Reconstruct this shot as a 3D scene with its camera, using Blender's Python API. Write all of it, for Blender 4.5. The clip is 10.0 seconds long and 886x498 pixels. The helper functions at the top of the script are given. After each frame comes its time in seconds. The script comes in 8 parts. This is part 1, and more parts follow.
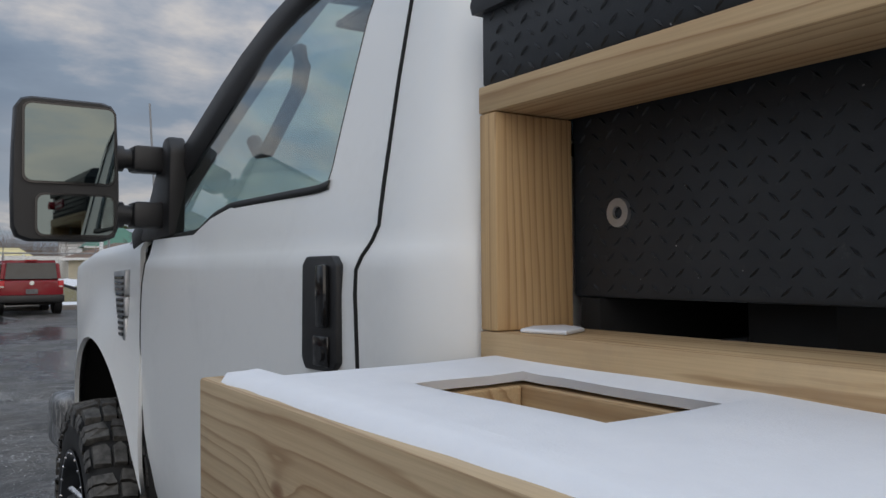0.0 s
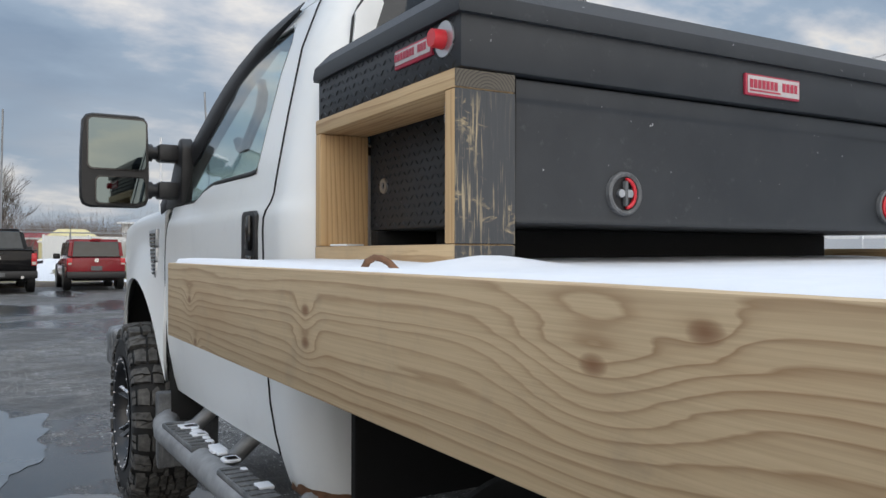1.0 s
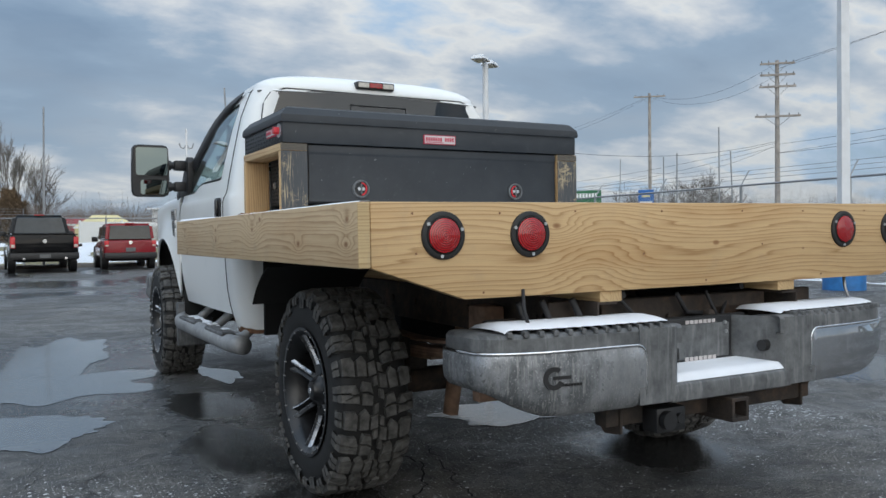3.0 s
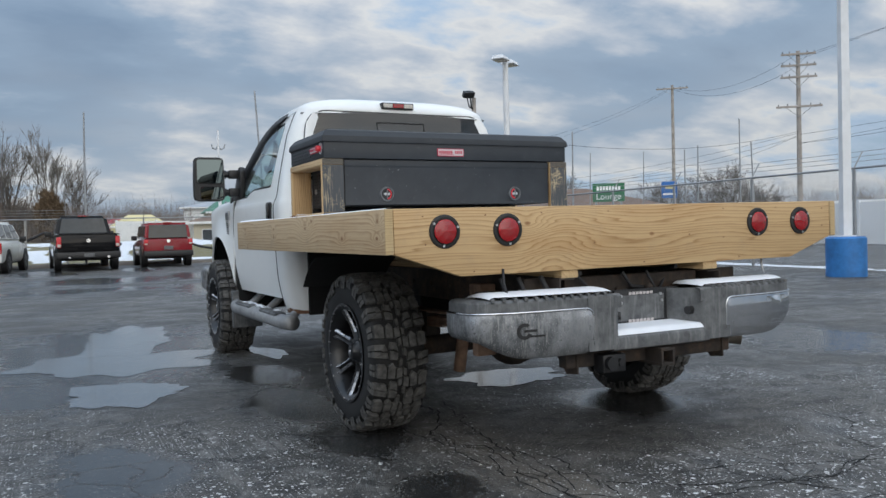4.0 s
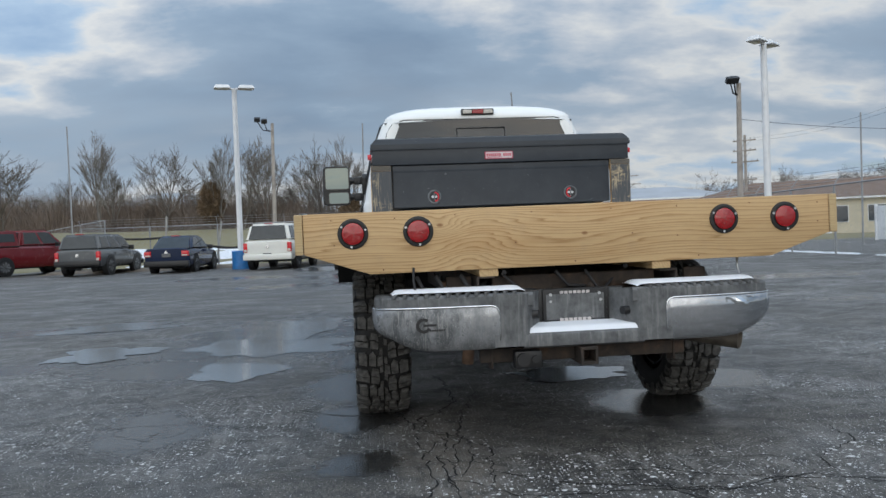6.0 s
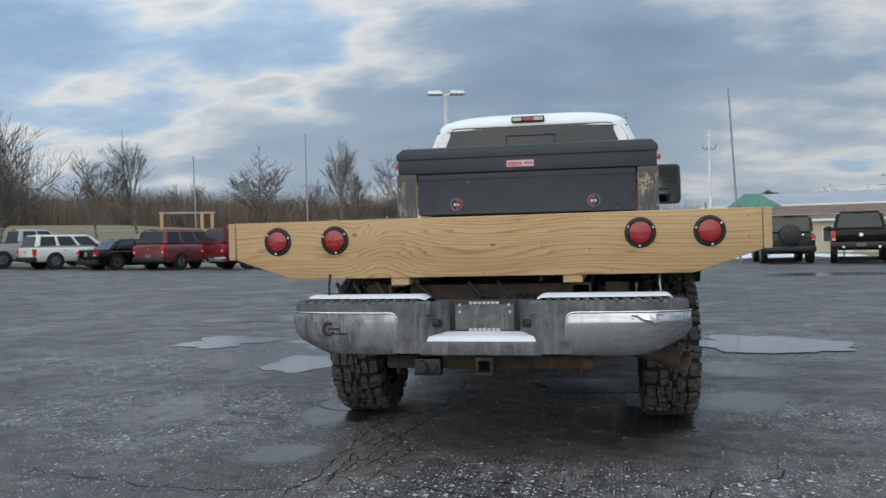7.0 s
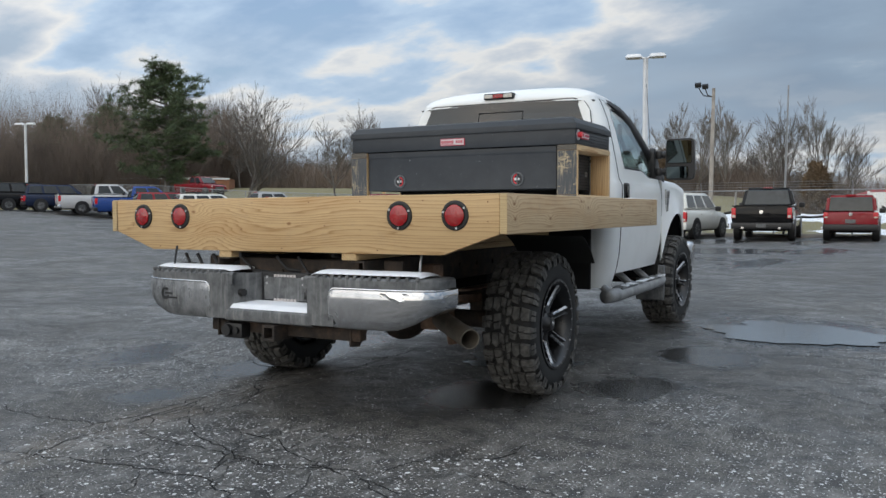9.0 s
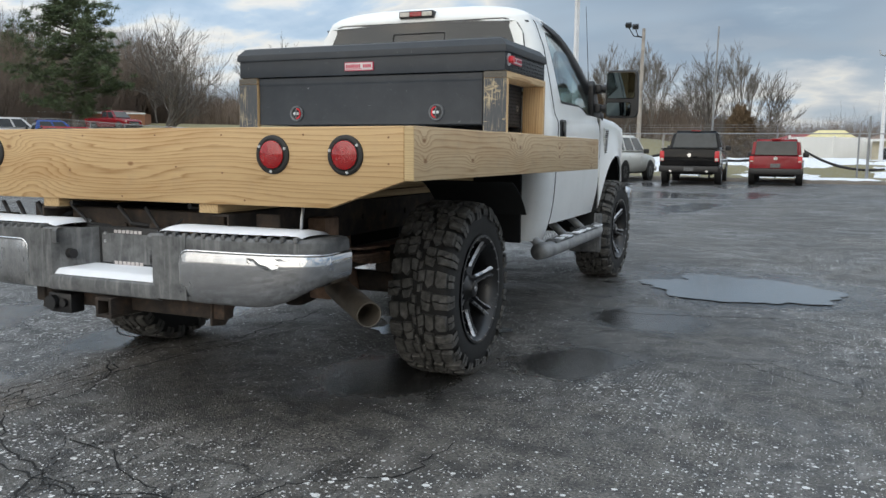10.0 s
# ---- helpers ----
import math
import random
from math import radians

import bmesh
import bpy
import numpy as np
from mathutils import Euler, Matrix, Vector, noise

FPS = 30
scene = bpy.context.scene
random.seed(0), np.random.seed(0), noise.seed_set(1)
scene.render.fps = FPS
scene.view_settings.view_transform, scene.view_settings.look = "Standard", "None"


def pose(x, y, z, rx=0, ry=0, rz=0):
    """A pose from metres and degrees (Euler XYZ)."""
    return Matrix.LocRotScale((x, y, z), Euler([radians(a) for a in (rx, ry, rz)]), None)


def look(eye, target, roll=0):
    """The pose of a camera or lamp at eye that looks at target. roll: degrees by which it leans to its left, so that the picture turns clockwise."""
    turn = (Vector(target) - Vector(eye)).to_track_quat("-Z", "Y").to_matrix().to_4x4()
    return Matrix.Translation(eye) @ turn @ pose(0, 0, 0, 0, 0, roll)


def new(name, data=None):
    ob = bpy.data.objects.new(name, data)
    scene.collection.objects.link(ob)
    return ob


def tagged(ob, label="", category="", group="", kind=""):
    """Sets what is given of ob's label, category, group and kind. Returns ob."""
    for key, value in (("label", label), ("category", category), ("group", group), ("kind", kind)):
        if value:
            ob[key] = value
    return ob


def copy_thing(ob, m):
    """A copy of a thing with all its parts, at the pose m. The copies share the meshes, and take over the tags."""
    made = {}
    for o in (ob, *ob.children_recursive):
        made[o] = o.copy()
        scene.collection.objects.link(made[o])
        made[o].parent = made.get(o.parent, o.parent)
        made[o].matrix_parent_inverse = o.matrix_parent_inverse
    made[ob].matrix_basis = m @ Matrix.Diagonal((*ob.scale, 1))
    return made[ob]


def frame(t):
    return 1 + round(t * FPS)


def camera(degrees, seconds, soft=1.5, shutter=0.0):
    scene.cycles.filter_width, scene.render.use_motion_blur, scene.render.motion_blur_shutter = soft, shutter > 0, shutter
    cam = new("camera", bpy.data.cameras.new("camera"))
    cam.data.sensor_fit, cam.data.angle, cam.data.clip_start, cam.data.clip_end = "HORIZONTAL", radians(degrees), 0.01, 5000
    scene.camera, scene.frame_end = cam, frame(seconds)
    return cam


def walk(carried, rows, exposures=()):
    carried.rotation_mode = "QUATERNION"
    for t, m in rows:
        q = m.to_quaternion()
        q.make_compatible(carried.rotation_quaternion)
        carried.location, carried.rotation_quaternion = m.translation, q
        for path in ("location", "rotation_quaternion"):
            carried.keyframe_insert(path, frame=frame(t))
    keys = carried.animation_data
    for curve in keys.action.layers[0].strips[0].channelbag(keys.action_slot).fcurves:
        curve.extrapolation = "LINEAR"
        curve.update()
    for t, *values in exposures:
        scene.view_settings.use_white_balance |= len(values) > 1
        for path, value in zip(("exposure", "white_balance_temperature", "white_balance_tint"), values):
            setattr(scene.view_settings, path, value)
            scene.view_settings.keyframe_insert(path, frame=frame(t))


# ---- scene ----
cam = camera(57.2, 10.0)
PATH = [
    (0, (-1.597, 1.769, 1.291), (-0.492, 3.435, 1.339), -0.4),
    (0.5, (-1.688, 1.202, 1.217), (-0.621, 2.894, 1.246), 0.2),
    (1, (-1.719, 0.602, 1.186), (-0.726, 2.338, 1.197), 0.1),
    (1.5, (-1.723, -0.115, 1.137), (-0.758, 1.637, 1.15), 0.3),
    (2, (-1.675, -0.748, 1.104), (-0.709, 1.003, 1.091), 0.1),
    (2.5, (-1.86, -1.411, 1.066), (-0.897, 0.342, 1.038), -0.2),
    (3.8, (-2.465, -2.878, 1.067), (-1.582, -1.084, 1.026), -1.4),
    (4, (-2.503, -2.998, 1.071), (-1.627, -1.201, 1.025), -1.5),
    (4.5, (-2.485, -3.184, 1.078), (-1.664, -1.362, 1.01), -1.8),
    (5, (-2.162, -3.362, 1.085), (-1.47, -1.487, 1.016), -2.2),
    (5.5, (-1.593, -3.596, 1.063), (-1.142, -1.649, 1.008), -2.6),
    (5.7, (-1.342, -3.664, 1.042), (-1.002, -1.694, 0.997), -2.4),
    (6.8, (0.226, -3.84, 1.048), (-0.045, -1.858, 1.034), -1.6),
    (7, (0.6, -3.813, 1.044), (0.194, -1.855, 1.029), -1.2),
    (7.5, (1.377, -3.759, 1.046), (0.79, -1.847, 1.013), -0.9),
    (8, (2.072, -3.605, 1.064), (1.33, -1.748, 1.021), -0.6),
    (8.5, (2.576, -3.48, 1.063), (1.687, -1.689, 1.019), -0.3),
    (9, (2.803, -3.317, 1.096), (1.836, -1.569, 1.002), -0.1),
    (9.5, (2.722, -2.986, 1.079), (1.763, -1.238, 0.919), 0.0),
    (10, (2.489, -2.449, 1.093), (1.685, -0.633, 0.853), 0.6),
]
EXPOSURES = [(0.0, -0.36, 6550, 14), (0.3, -0.14, 6600, 12), (0.8, 0.12, 6550, 12), (1.5, 0.18, 6400, 12), (2.0, 0.09, 6100, 9), (2.5, 0.11, 6120, 8), (4.0, 0.09, 6200, 10), (5.5, 0.08, 6180, 9), (7.0, 0.0, 6250, 9), (8.0, 0.13, 6350, 10), (9.0, 0.13, 6420, 10), (10.0, 0.29, 6550, 9)]
walk(cam, [(t, look(eye, target, roll)) for t, eye, target, roll in PATH], EXPOSURES)

# ---- world and light ----
SUN_EL, SUN_AZ = radians(20), radians(186)
world = bpy.data.worlds.new("overcast_sky")
scene.world = world
world.use_nodes = True


class Graph:
    """Small wrapper that adds shader nodes and links them."""

    def __init__(self, tree):
        self.t = tree

    def node(self, kind, **props):
        n = self.t.nodes.new(kind)
        for k, v in props.items():
            if k == "op":
                n.operation = v
            elif k == "blend":
                n.blend_type = v
            elif k == "mode":
                n.feature = v
        return n

    def put(self, socket, value):
        if isinstance(value, bpy.types.NodeSocket):
            self.t.links.new(value, socket)
        elif value is not None:
            if isinstance(value, (tuple, list)) and len(value) == 3 and socket.type == "RGBA":
                value = (*value, 1)
            socket.default_value = value

    def math(self, op, a, b=None, c=None, clamp=False):
        n = self.node("ShaderNodeMath", op=op)
        n.use_clamp = clamp
        for i, v in enumerate((a, b, c)):
            self.put(n.inputs[i], v)
        return n.outputs[0]

    def vmath(self, op, a, b=None):
        n = self.node("ShaderNodeVectorMath", op=op)
        self.put(n.inputs[0], a)
        self.put(n.inputs[1], b)
        return n.outputs[0]

    def coords(self, kind="Object"):
        return self.node("ShaderNodeTexCoord").outputs[kind]

    def split(self, v):
        n = self.node("ShaderNodeSeparateXYZ")
        self.put(n.inputs[0], v)
        return n.outputs[0], n.outputs[1], n.outputs[2]

    def join(self, x, y, z):
        n = self.node("ShaderNodeCombineXYZ")
        for i, v in enumerate((x, y, z)):
            self.put(n.inputs[i], v)
        return n.outputs[0]

    def noise(self, v, scale, detail=4, rough=0.55, warp=0.0):
        n = self.node("ShaderNodeTexNoise")
        self.put(n.inputs["Vector"], v)
        n.inputs["Scale"].default_value = scale
        n.inputs["Detail"].default_value = detail
        n.inputs["Roughness"].default_value = rough
        n.inputs["Distortion"].default_value = warp
        return n.outputs["Fac"]

    def voronoi(self, v, scale, mode="F1", out="Distance", plane=True):
        n = self.node("ShaderNodeTexVoronoi", mode=mode)
        n.voronoi_dimensions = "2D" if plane else "3D"
        self.put(n.inputs["Vector"], v)
        n.inputs["Scale"].default_value = scale
        return n.outputs[out]

    def ramp(self, fac, stops):
        n = self.node("ShaderNodeValToRGB")
        self.put(n.inputs[0], fac)
        e = n.color_ramp.elements
        while len(e) < len(stops):
            e.new(0.5)
        for s, (p, c) in zip(e, stops):
            s.position = p
            s.color = (c, c, c, 1) if isinstance(c, (int, float)) else (*c, 1)
        return n.outputs[0]

    def mix(self, fac, a, b, blend="MIX"):
        n = self.node("ShaderNodeMixRGB", blend=blend)
        self.put(n.inputs[0], fac)
        self.put(n.inputs[1], a)
        self.put(n.inputs[2], b)
        return n.outputs[0]

    def bump(self, height, strength=0.3, distance=0.01):
        n = self.node("ShaderNodeBump")
        n.inputs["Strength"].default_value = strength
        n.inputs["Distance"].default_value = distance
        self.put(n.inputs["Height"], height)
        return n.outputs[0]

    def rand(self):
        return self.node("ShaderNodeObjectInfo").outputs["Random"]

    def island(self):
        return self.node("ShaderNodeNewGeometry").outputs["Random Per Island"]


def material(name, color=None, rough=0.5, metal=0.0, bump=None, spec=None, coat=0.0, coat_rough=0.05, trans=0.0, emit=None, ior=None):
    m = bpy.data.materials.new(name)
    m.use_nodes = True
    g = Graph(m.node_tree)
    b = m.node_tree.nodes["Principled BSDF"]

    def finish(color=color, rough=rough, metal=metal, bump=bump):
        g.put(b.inputs["Base Color"], color)
        g.put(b.inputs["Roughness"], rough)
        g.put(b.inputs["Metallic"], metal)
        if bump is not None:
            g.put(b.inputs["Normal"], bump)
        b.inputs["Coat Weight"].default_value = coat
        b.inputs["Coat Roughness"].default_value = coat_rough
        b.inputs["Transmission Weight"].default_value = trans
        if ior:
            b.inputs["IOR"].default_value = ior
        if spec is not None:
            b.inputs["Specular IOR Level"].default_value = spec
        if emit:
            g.put(b.inputs["Emission Color"], emit[0])
            b.inputs["Emission Strength"].default_value = emit[1]
        return m

    return m, g, finish


# sky: a physical sky seen through a broken deck of stratus
w = Graph(world.node_tree)
bg = world.node_tree.nodes["Background"]
sky = w.node("ShaderNodeTexSky")
sky.sky_type = "NISHITA"
sky.sun_disc = False
sky.sun_elevation, sky.sun_rotation = SUN_EL, SUN_AZ
d = w.coords("Generated")
dx, dy, dz = w.split(d)
up = w.math("ADD", w.math("MAXIMUM", dz, 0.0), 0.26)
flat = w.join(w.math("DIVIDE", dx, up), w.math("DIVIDE", dy, up), 0.0)
flat = w.vmath("MULTIPLY", flat, (0.85, 1.15, 1.0))
flat = w.vmath("ADD", flat, (3.7, 1.9, 0.0))
big = w.noise(flat, 0.95, 3, 0.5, 0.15)
fine = w.noise(flat, 3.4, 6, 0.55, 0.1)
dens = w.math("ADD", w.math("MULTIPLY", big, 0.66), w.math("MULTIPLY", fine, 0.34))
cloud_col = w.ramp(dens, [(0.34, (2.5, 3.5, 5.1)), (0.41, (3.8, 4.9, 6.2)), (0.452, (6.6, 6.55, 6.35)), (0.485, (4.7, 5.05, 5.5)), (0.53, (2.75, 3.55, 4.5)), (0.62, (1.85, 2.6, 3.6))])
cover = w.ramp(dens, [(0.30, 0.35), (0.40, 0.95), (1.0, 1.0)])
deck = w.mix(cover, sky.outputs[0], cloud_col)
low = w.ramp(dz, [(0.0, 0.45), (0.06, 0.9), (0.15, 0.5), (0.27, 0.0)])
low = w.math("MULTIPLY", low, w.ramp(fine, [(0.40, 0.10), (0.62, 0.48)]))
deck = w.mix(low, deck, (5.7, 6.0, 6.2))
# the deck is brighter overhead and round the veiled sun
sun_dir = (math.sin(SUN_AZ) * math.cos(SUN_EL), math.cos(SUN_AZ) * math.cos(SUN_EL), math.sin(SUN_EL))
dn = w.node("ShaderNodeVectorMath", op="DOT_PRODUCT")
w.put(dn.inputs[0], d)
dn.inputs[1].default_value = sun_dir
near = w.math("POWER", w.math("MAXIMUM", dn.outputs["Value"], 0.0), 2.5)
over = w.math("MULTIPLY", w.math("MAXIMUM", dz, 0.0), w.math("MAXIMUM", dz, 0.0))
gain = w.math("ADD", w.math("ADD", 0.92, w.math("MULTIPLY", near, 0.75)), w.math("MULTIPLY", over, 2.2))
gain = w.math("MULTIPLY", gain, w.math("SUBTRACT", 1.0, w.math("MULTIPLY", w.math("MINIMUM", dx, 0.0), 0.26)))
veil = w.mix(w.math("MINIMUM", w.math("MULTIPLY", near, 0.8), 1.0), (1.0, 1.0, 1.0), (1.12, 1.0, 0.86))
deck = w.mix(1.0, deck, veil, "MULTIPLY")
deck = w.vmath("SCALE", deck)
w.put(deck.node.inputs["Scale"], gain)
w.put(bg.inputs["Color"], deck)
bg.inputs["Strength"].default_value = 0.1

lamp = bpy.data.lights.new("sun", "SUN")
lamp.energy, lamp.angle, lamp.color = 1.1, radians(72), (1.0, 0.92, 0.80)
sun = new("sun", lamp)
sun.matrix_world = look((0, 0, 0), (-math.sin(SUN_AZ) * math.cos(SUN_EL), -math.cos(SUN_AZ) * math.cos(SUN_EL), -math.sin(SUN_EL)))


# ---- materials ----
def make_paint(name, col, dirt=0.25, rough=0.28, coat=0.35, spec=0.5):
    m, g, fin = material(name, coat=coat, coat_rough=0.10, spec=spec)
    v = g.coords()
    n = g.noise(v, 3.0, 6, 0.65)
    s = g.noise(v, 40.0, 3, 0.6)
    grime = g.ramp(g.math("ADD", g.math("MULTIPLY", n, 0.8), g.math("MULTIPLY", s, 0.2)), [(0.5, 0.0), (0.75, dirt)])
    c = g.mix(grime, col, tuple(0.55 * x + 0.07 for x in col))
    return fin(c, g.math("ADD", g.math("MULTIPLY", grime, 0.6), rough))


def make_plain(name, col, rough=0.5, metal=0.0, vary=0.25, scale=8.0, bumps=0.15, grain=120.0, **kw):
    m, g, fin = material(name, **kw)
    v = g.coords()
    n = g.noise(v, scale, 5, 0.6)
    f = g.noise(v, grain, 3, 0.6)
    lo, hi = tuple(c * (1 - vary) for c in col), tuple(min(1, c * (1 + vary)) for c in col)
    c = g.mix(g.ramp(n, [(0.3, 0.0), (0.7, 1.0)]), lo, hi)
    r = g.math("ADD", rough - 0.08, g.math("MULTIPLY", n, 0.16))
    return fin(c, r, metal, g.bump(f, bumps, 0.002))


def make_wood(name, early, late, along="x", knots=(), ring=46.0, face="z", rough=0.68, grey=0.0, swing=0.05):
    """Flat-sawn lumber: growth rings stretched along the board, which bend round each knot (a, b, width, strength)."""
    m, g, fin = material(name)
    v = g.coords()
    x, y, z = g.split(v)
    ax = {"x": x, "y": y, "z": z}
    a, b = ax[along], ax[face]
    c = ax[({"x", "y", "z"} - {along, face}).pop()]
    stretch = g.join(g.math("MULTIPLY", a, 0.8), g.math("MULTIPLY", b, 4.0), g.math("MULTIPLY", c, 4.0))
    warp = g.noise(stretch, 1.0, 2, 0.5)
    field = g.math("ADD", g.math("ADD", b, g.math("MULTIPLY", c, 0.6)), g.math("MULTIPLY", warp, swing))
    core = None
    for ka, kb, kw, ks in knots:
        da = g.math("DIVIDE", g.math("SUBTRACT", a, ka), kw)
        db = g.math("DIVIDE", g.math("SUBTRACT", b, kb), kw * 0.55)
        q = g.math("ADD", g.math("MULTIPLY", da, da), g.math("MULTIPLY", db, db))
        e = g.math("POWER", 2.718, g.math("MULTIPLY", q, -1.0))
        field = g.math("ADD", field, g.math("MULTIPLY", e, ks))
        if ks > 0:
            k = g.ramp(g.math("MULTIPLY", q, kw * kw / 0.0032), [(0.0, 1.0), (0.05, 0.6), (0.11, 0.0)])
            core = k if core is None else g.math("MAXIMUM", core, k)
    jitter = g.noise(g.join(g.math("MULTIPLY", a, 3.0), g.math("MULTIPLY", b, 40.0), g.math("MULTIPLY", c, 40.0)), 1.0, 3, 0.6)
    uneven = g.noise(g.join(g.math("MULTIPLY", a, 0.5), g.math("MULTIPLY", b, 16.0), g.math("MULTIPLY", c, 16.0)), 1.0, 2, 0.5)
    phase = g.math("ADD", g.math("ADD", g.math("MULTIPLY", field, ring), g.math("MULTIPLY", jitter, 0.9)), g.math("MULTIPLY", uneven, 4.5))
    saw = g.math("FRACT", phase)
    rings = g.ramp(saw, [(0.0, 0.0), (0.40, 0.06), (0.70, 0.35), (0.90, 1.0), (1.0, 0.0)])
    fibre = g.noise(g.join(g.math("MULTIPLY", a, 5.0), g.math("MULTIPLY", b, 320.0), g.math("MULTIPLY", c, 320.0)), 1.0, 3, 0.6)
    blotch = g.noise(stretch, 1.7, 4, 0.6)
    amount = g.math("MULTIPLY", rings, g.math("ADD", 0.22, g.math("MULTIPLY", blotch, 1.15)))
    col = g.mix(amount, early, late)
    col = g.mix(g.ramp(fibre, [(0.35, 0.18), (0.62, 0.0)]), col, tuple(x * 0.6 for x in late))
    col = g.mix(g.ramp(blotch, [(0.5, 0.0), (0.72, 0.4)]), col, (late[0] * 1.25, late[1] * 1.2, late[2] * 1.1))
    if core is not None:
        col = g.mix(g.math("MULTIPLY", core, 0.85), col, (late[0] * 0.62, late[1] * 0.45, late[2] * 0.36))
    dirt = g.noise(v, 9.0, 6, 0.7)
    col = g.mix(g.ramp(dirt, [(0.55, 0.0), (0.8, 0.22 + grey)]), col, (0.22, 0.19, 0.15))
    h = g.math("ADD", g.math("MULTIPLY", rings, 0.5), g.math("MULTIPLY", fibre, 0.5))
    return fin(col, rough, 0.0, g.bump(h, 0.22, 0.0012))


WHITE = make_paint("white_truck_paint", (0.80, 0.81, 0.80), 0.2, 0.30)
LUMBER_SIDE = make_wood("weathered_pine_side", (0.56, 0.42, 0.255), (0.30, 0.18, 0.088), "y", ((2.51, 1.086, 0.05, 0.03), (2.453, 0.994, 0.04, 0.025), (1.749, 1.108, 0.04, 0.025), (1.749, 1.060, 0.05, 0.03), (1.10, 1.105, 0.11, 0.06), (0.985, 1.14, 0.03, 0.02), (0.52, 1.05, 0.05, 0.03), (0.075, 1.12, 0.05, 0.04), (0.085, 1.05, 0.05, 0.04)), 60.0, "z", grey=0.12, swing=0.05)
LUMBER_REAR = make_wood("fresh_pine_rear", (0.58, 0.40, 0.205), (0.31, 0.17, 0.062), "x", ((-0.632, 1.095, 0.09, 0.053), (-0.50, 0.95, 0.14, -0.063), (-0.42, 1.08, 0.16, -0.037), (0.05, 1.03, 0.30, 0.021), (0.45, 0.98, 0.35, -0.021), (-0.95, 1.02, 0.2, -0.021)), 56.0, "z", swing=0.045)
LUMBER_FRAME = make_wood("pine_frame_plate", (0.60, 0.43, 0.24), (0.31, 0.175, 0.075), "y", ((2.45, 1.53, 0.07, 0.06), (2.2, 1.19, 0.1, 0.03)), 38.0, "x", swing=0.11)
LUMBER_POST = make_wood("pine_frame_upright", (0.60, 0.40, 0.20), (0.33, 0.18, 0.07), "z", (), 70.0, "x", swing=0.09)
LUMBER_JOIST = make_wood("pine_joist", (0.52, 0.37, 0.19), (0.33, 0.2, 0.09), "y", (), 60.0, "x")
# deck and cross-joist timber with the shade under the bed put into its colour
SHADED_TIMBER = make_wood("dark_stained_timber", (0.055, 0.043, 0.032), (0.028, 0.021, 0.016), "y", (), 60.0, "x")
END_GRAIN = make_wood("pine_end_grain", (0.52, 0.39, 0.21), (0.33, 0.22, 0.10), "x", ((1.28, 0.9, 0.6, 0.0),), 120.0, "z", swing=0.12, grey=0.2)


def make_worn_post():
    m, g, fin = material("worn_black_painted_wood")
    v = g.coords()
    x, y, z = g.split(v)
    fibre = g.noise(g.join(g.math("MULTIPLY", x, 190.0), g.math("MULTIPLY", y, 60.0), g.math("MULTIPLY", z, 9.0)), 1.0, 4, 0.6)
    swirl = g.noise(g.join(g.math("MULTIPLY", x, 14.0), g.math("MULTIPLY", y, 14.0), g.math("MULTIPLY", z, 26.0)), 1.0, 5, 0.7, 1.2)
    zone = g.noise(v, 7.0, 3, 0.5)
    scratch = g.math("MULTIPLY", g.ramp(fibre, [(0.54, 0.0), (0.63, 0.9)]), g.ramp(zone, [(0.42, 0.1), (0.58, 1.0)]))
    bare = g.math("MAXIMUM", scratch, g.ramp(g.math("ADD", g.math("MULTIPLY", swirl, 0.75), g.math("MULTIPLY", zone, 0.35)), [(0.62, 0.0), (0.69, 0.9)]))
    wood = g.mix(fibre, (0.20, 0.14, 0.07), (0.52, 0.42, 0.26))
    c = g.mix(bare, g.mix(fibre, (0.035, 0.037, 0.040), (0.062, 0.064, 0.066)), wood)
    return fin(c, 0.6, 0.0, g.bump(g.math("ADD", fibre, g.math("MULTIPLY", swirl, 0.6)), 0.35, 0.002))


def make_end_rings():
    """Dark end grain: arcs round a heart that lies below the board."""
    m, g, fin = material("dark_painted_end_grain")
    v = g.coords()
    x, y, z = g.split(v)
    ax = g.math("SUBTRACT", g.math("ABSOLUTE", x), 0.85)
    dz = g.math("SUBTRACT", z, 1.492)
    r = g.math("SQRT", g.math("ADD", g.math("MULTIPLY", ax, ax), g.math("MULTIPLY", dz, dz)))
    r = g.math("ADD", r, g.math("MULTIPLY", g.noise(v, 25.0, 3, 0.6), 0.008))
    k = g.math("FRACT", g.math("MULTIPLY", r, 150.0))
    c = g.mix(g.ramp(k, [(0.0, 0.0), (0.6, 0.25), (0.85, 1.0), (1.0, 0.0)]), (0.115, 0.098, 0.075), (0.025, 0.023, 0.021))
    return fin(c, 0.75, 0.0, g.bump(k, 0.3, 0.002))


END_RINGS = make_end_rings()
WORN_POST = make_worn_post()


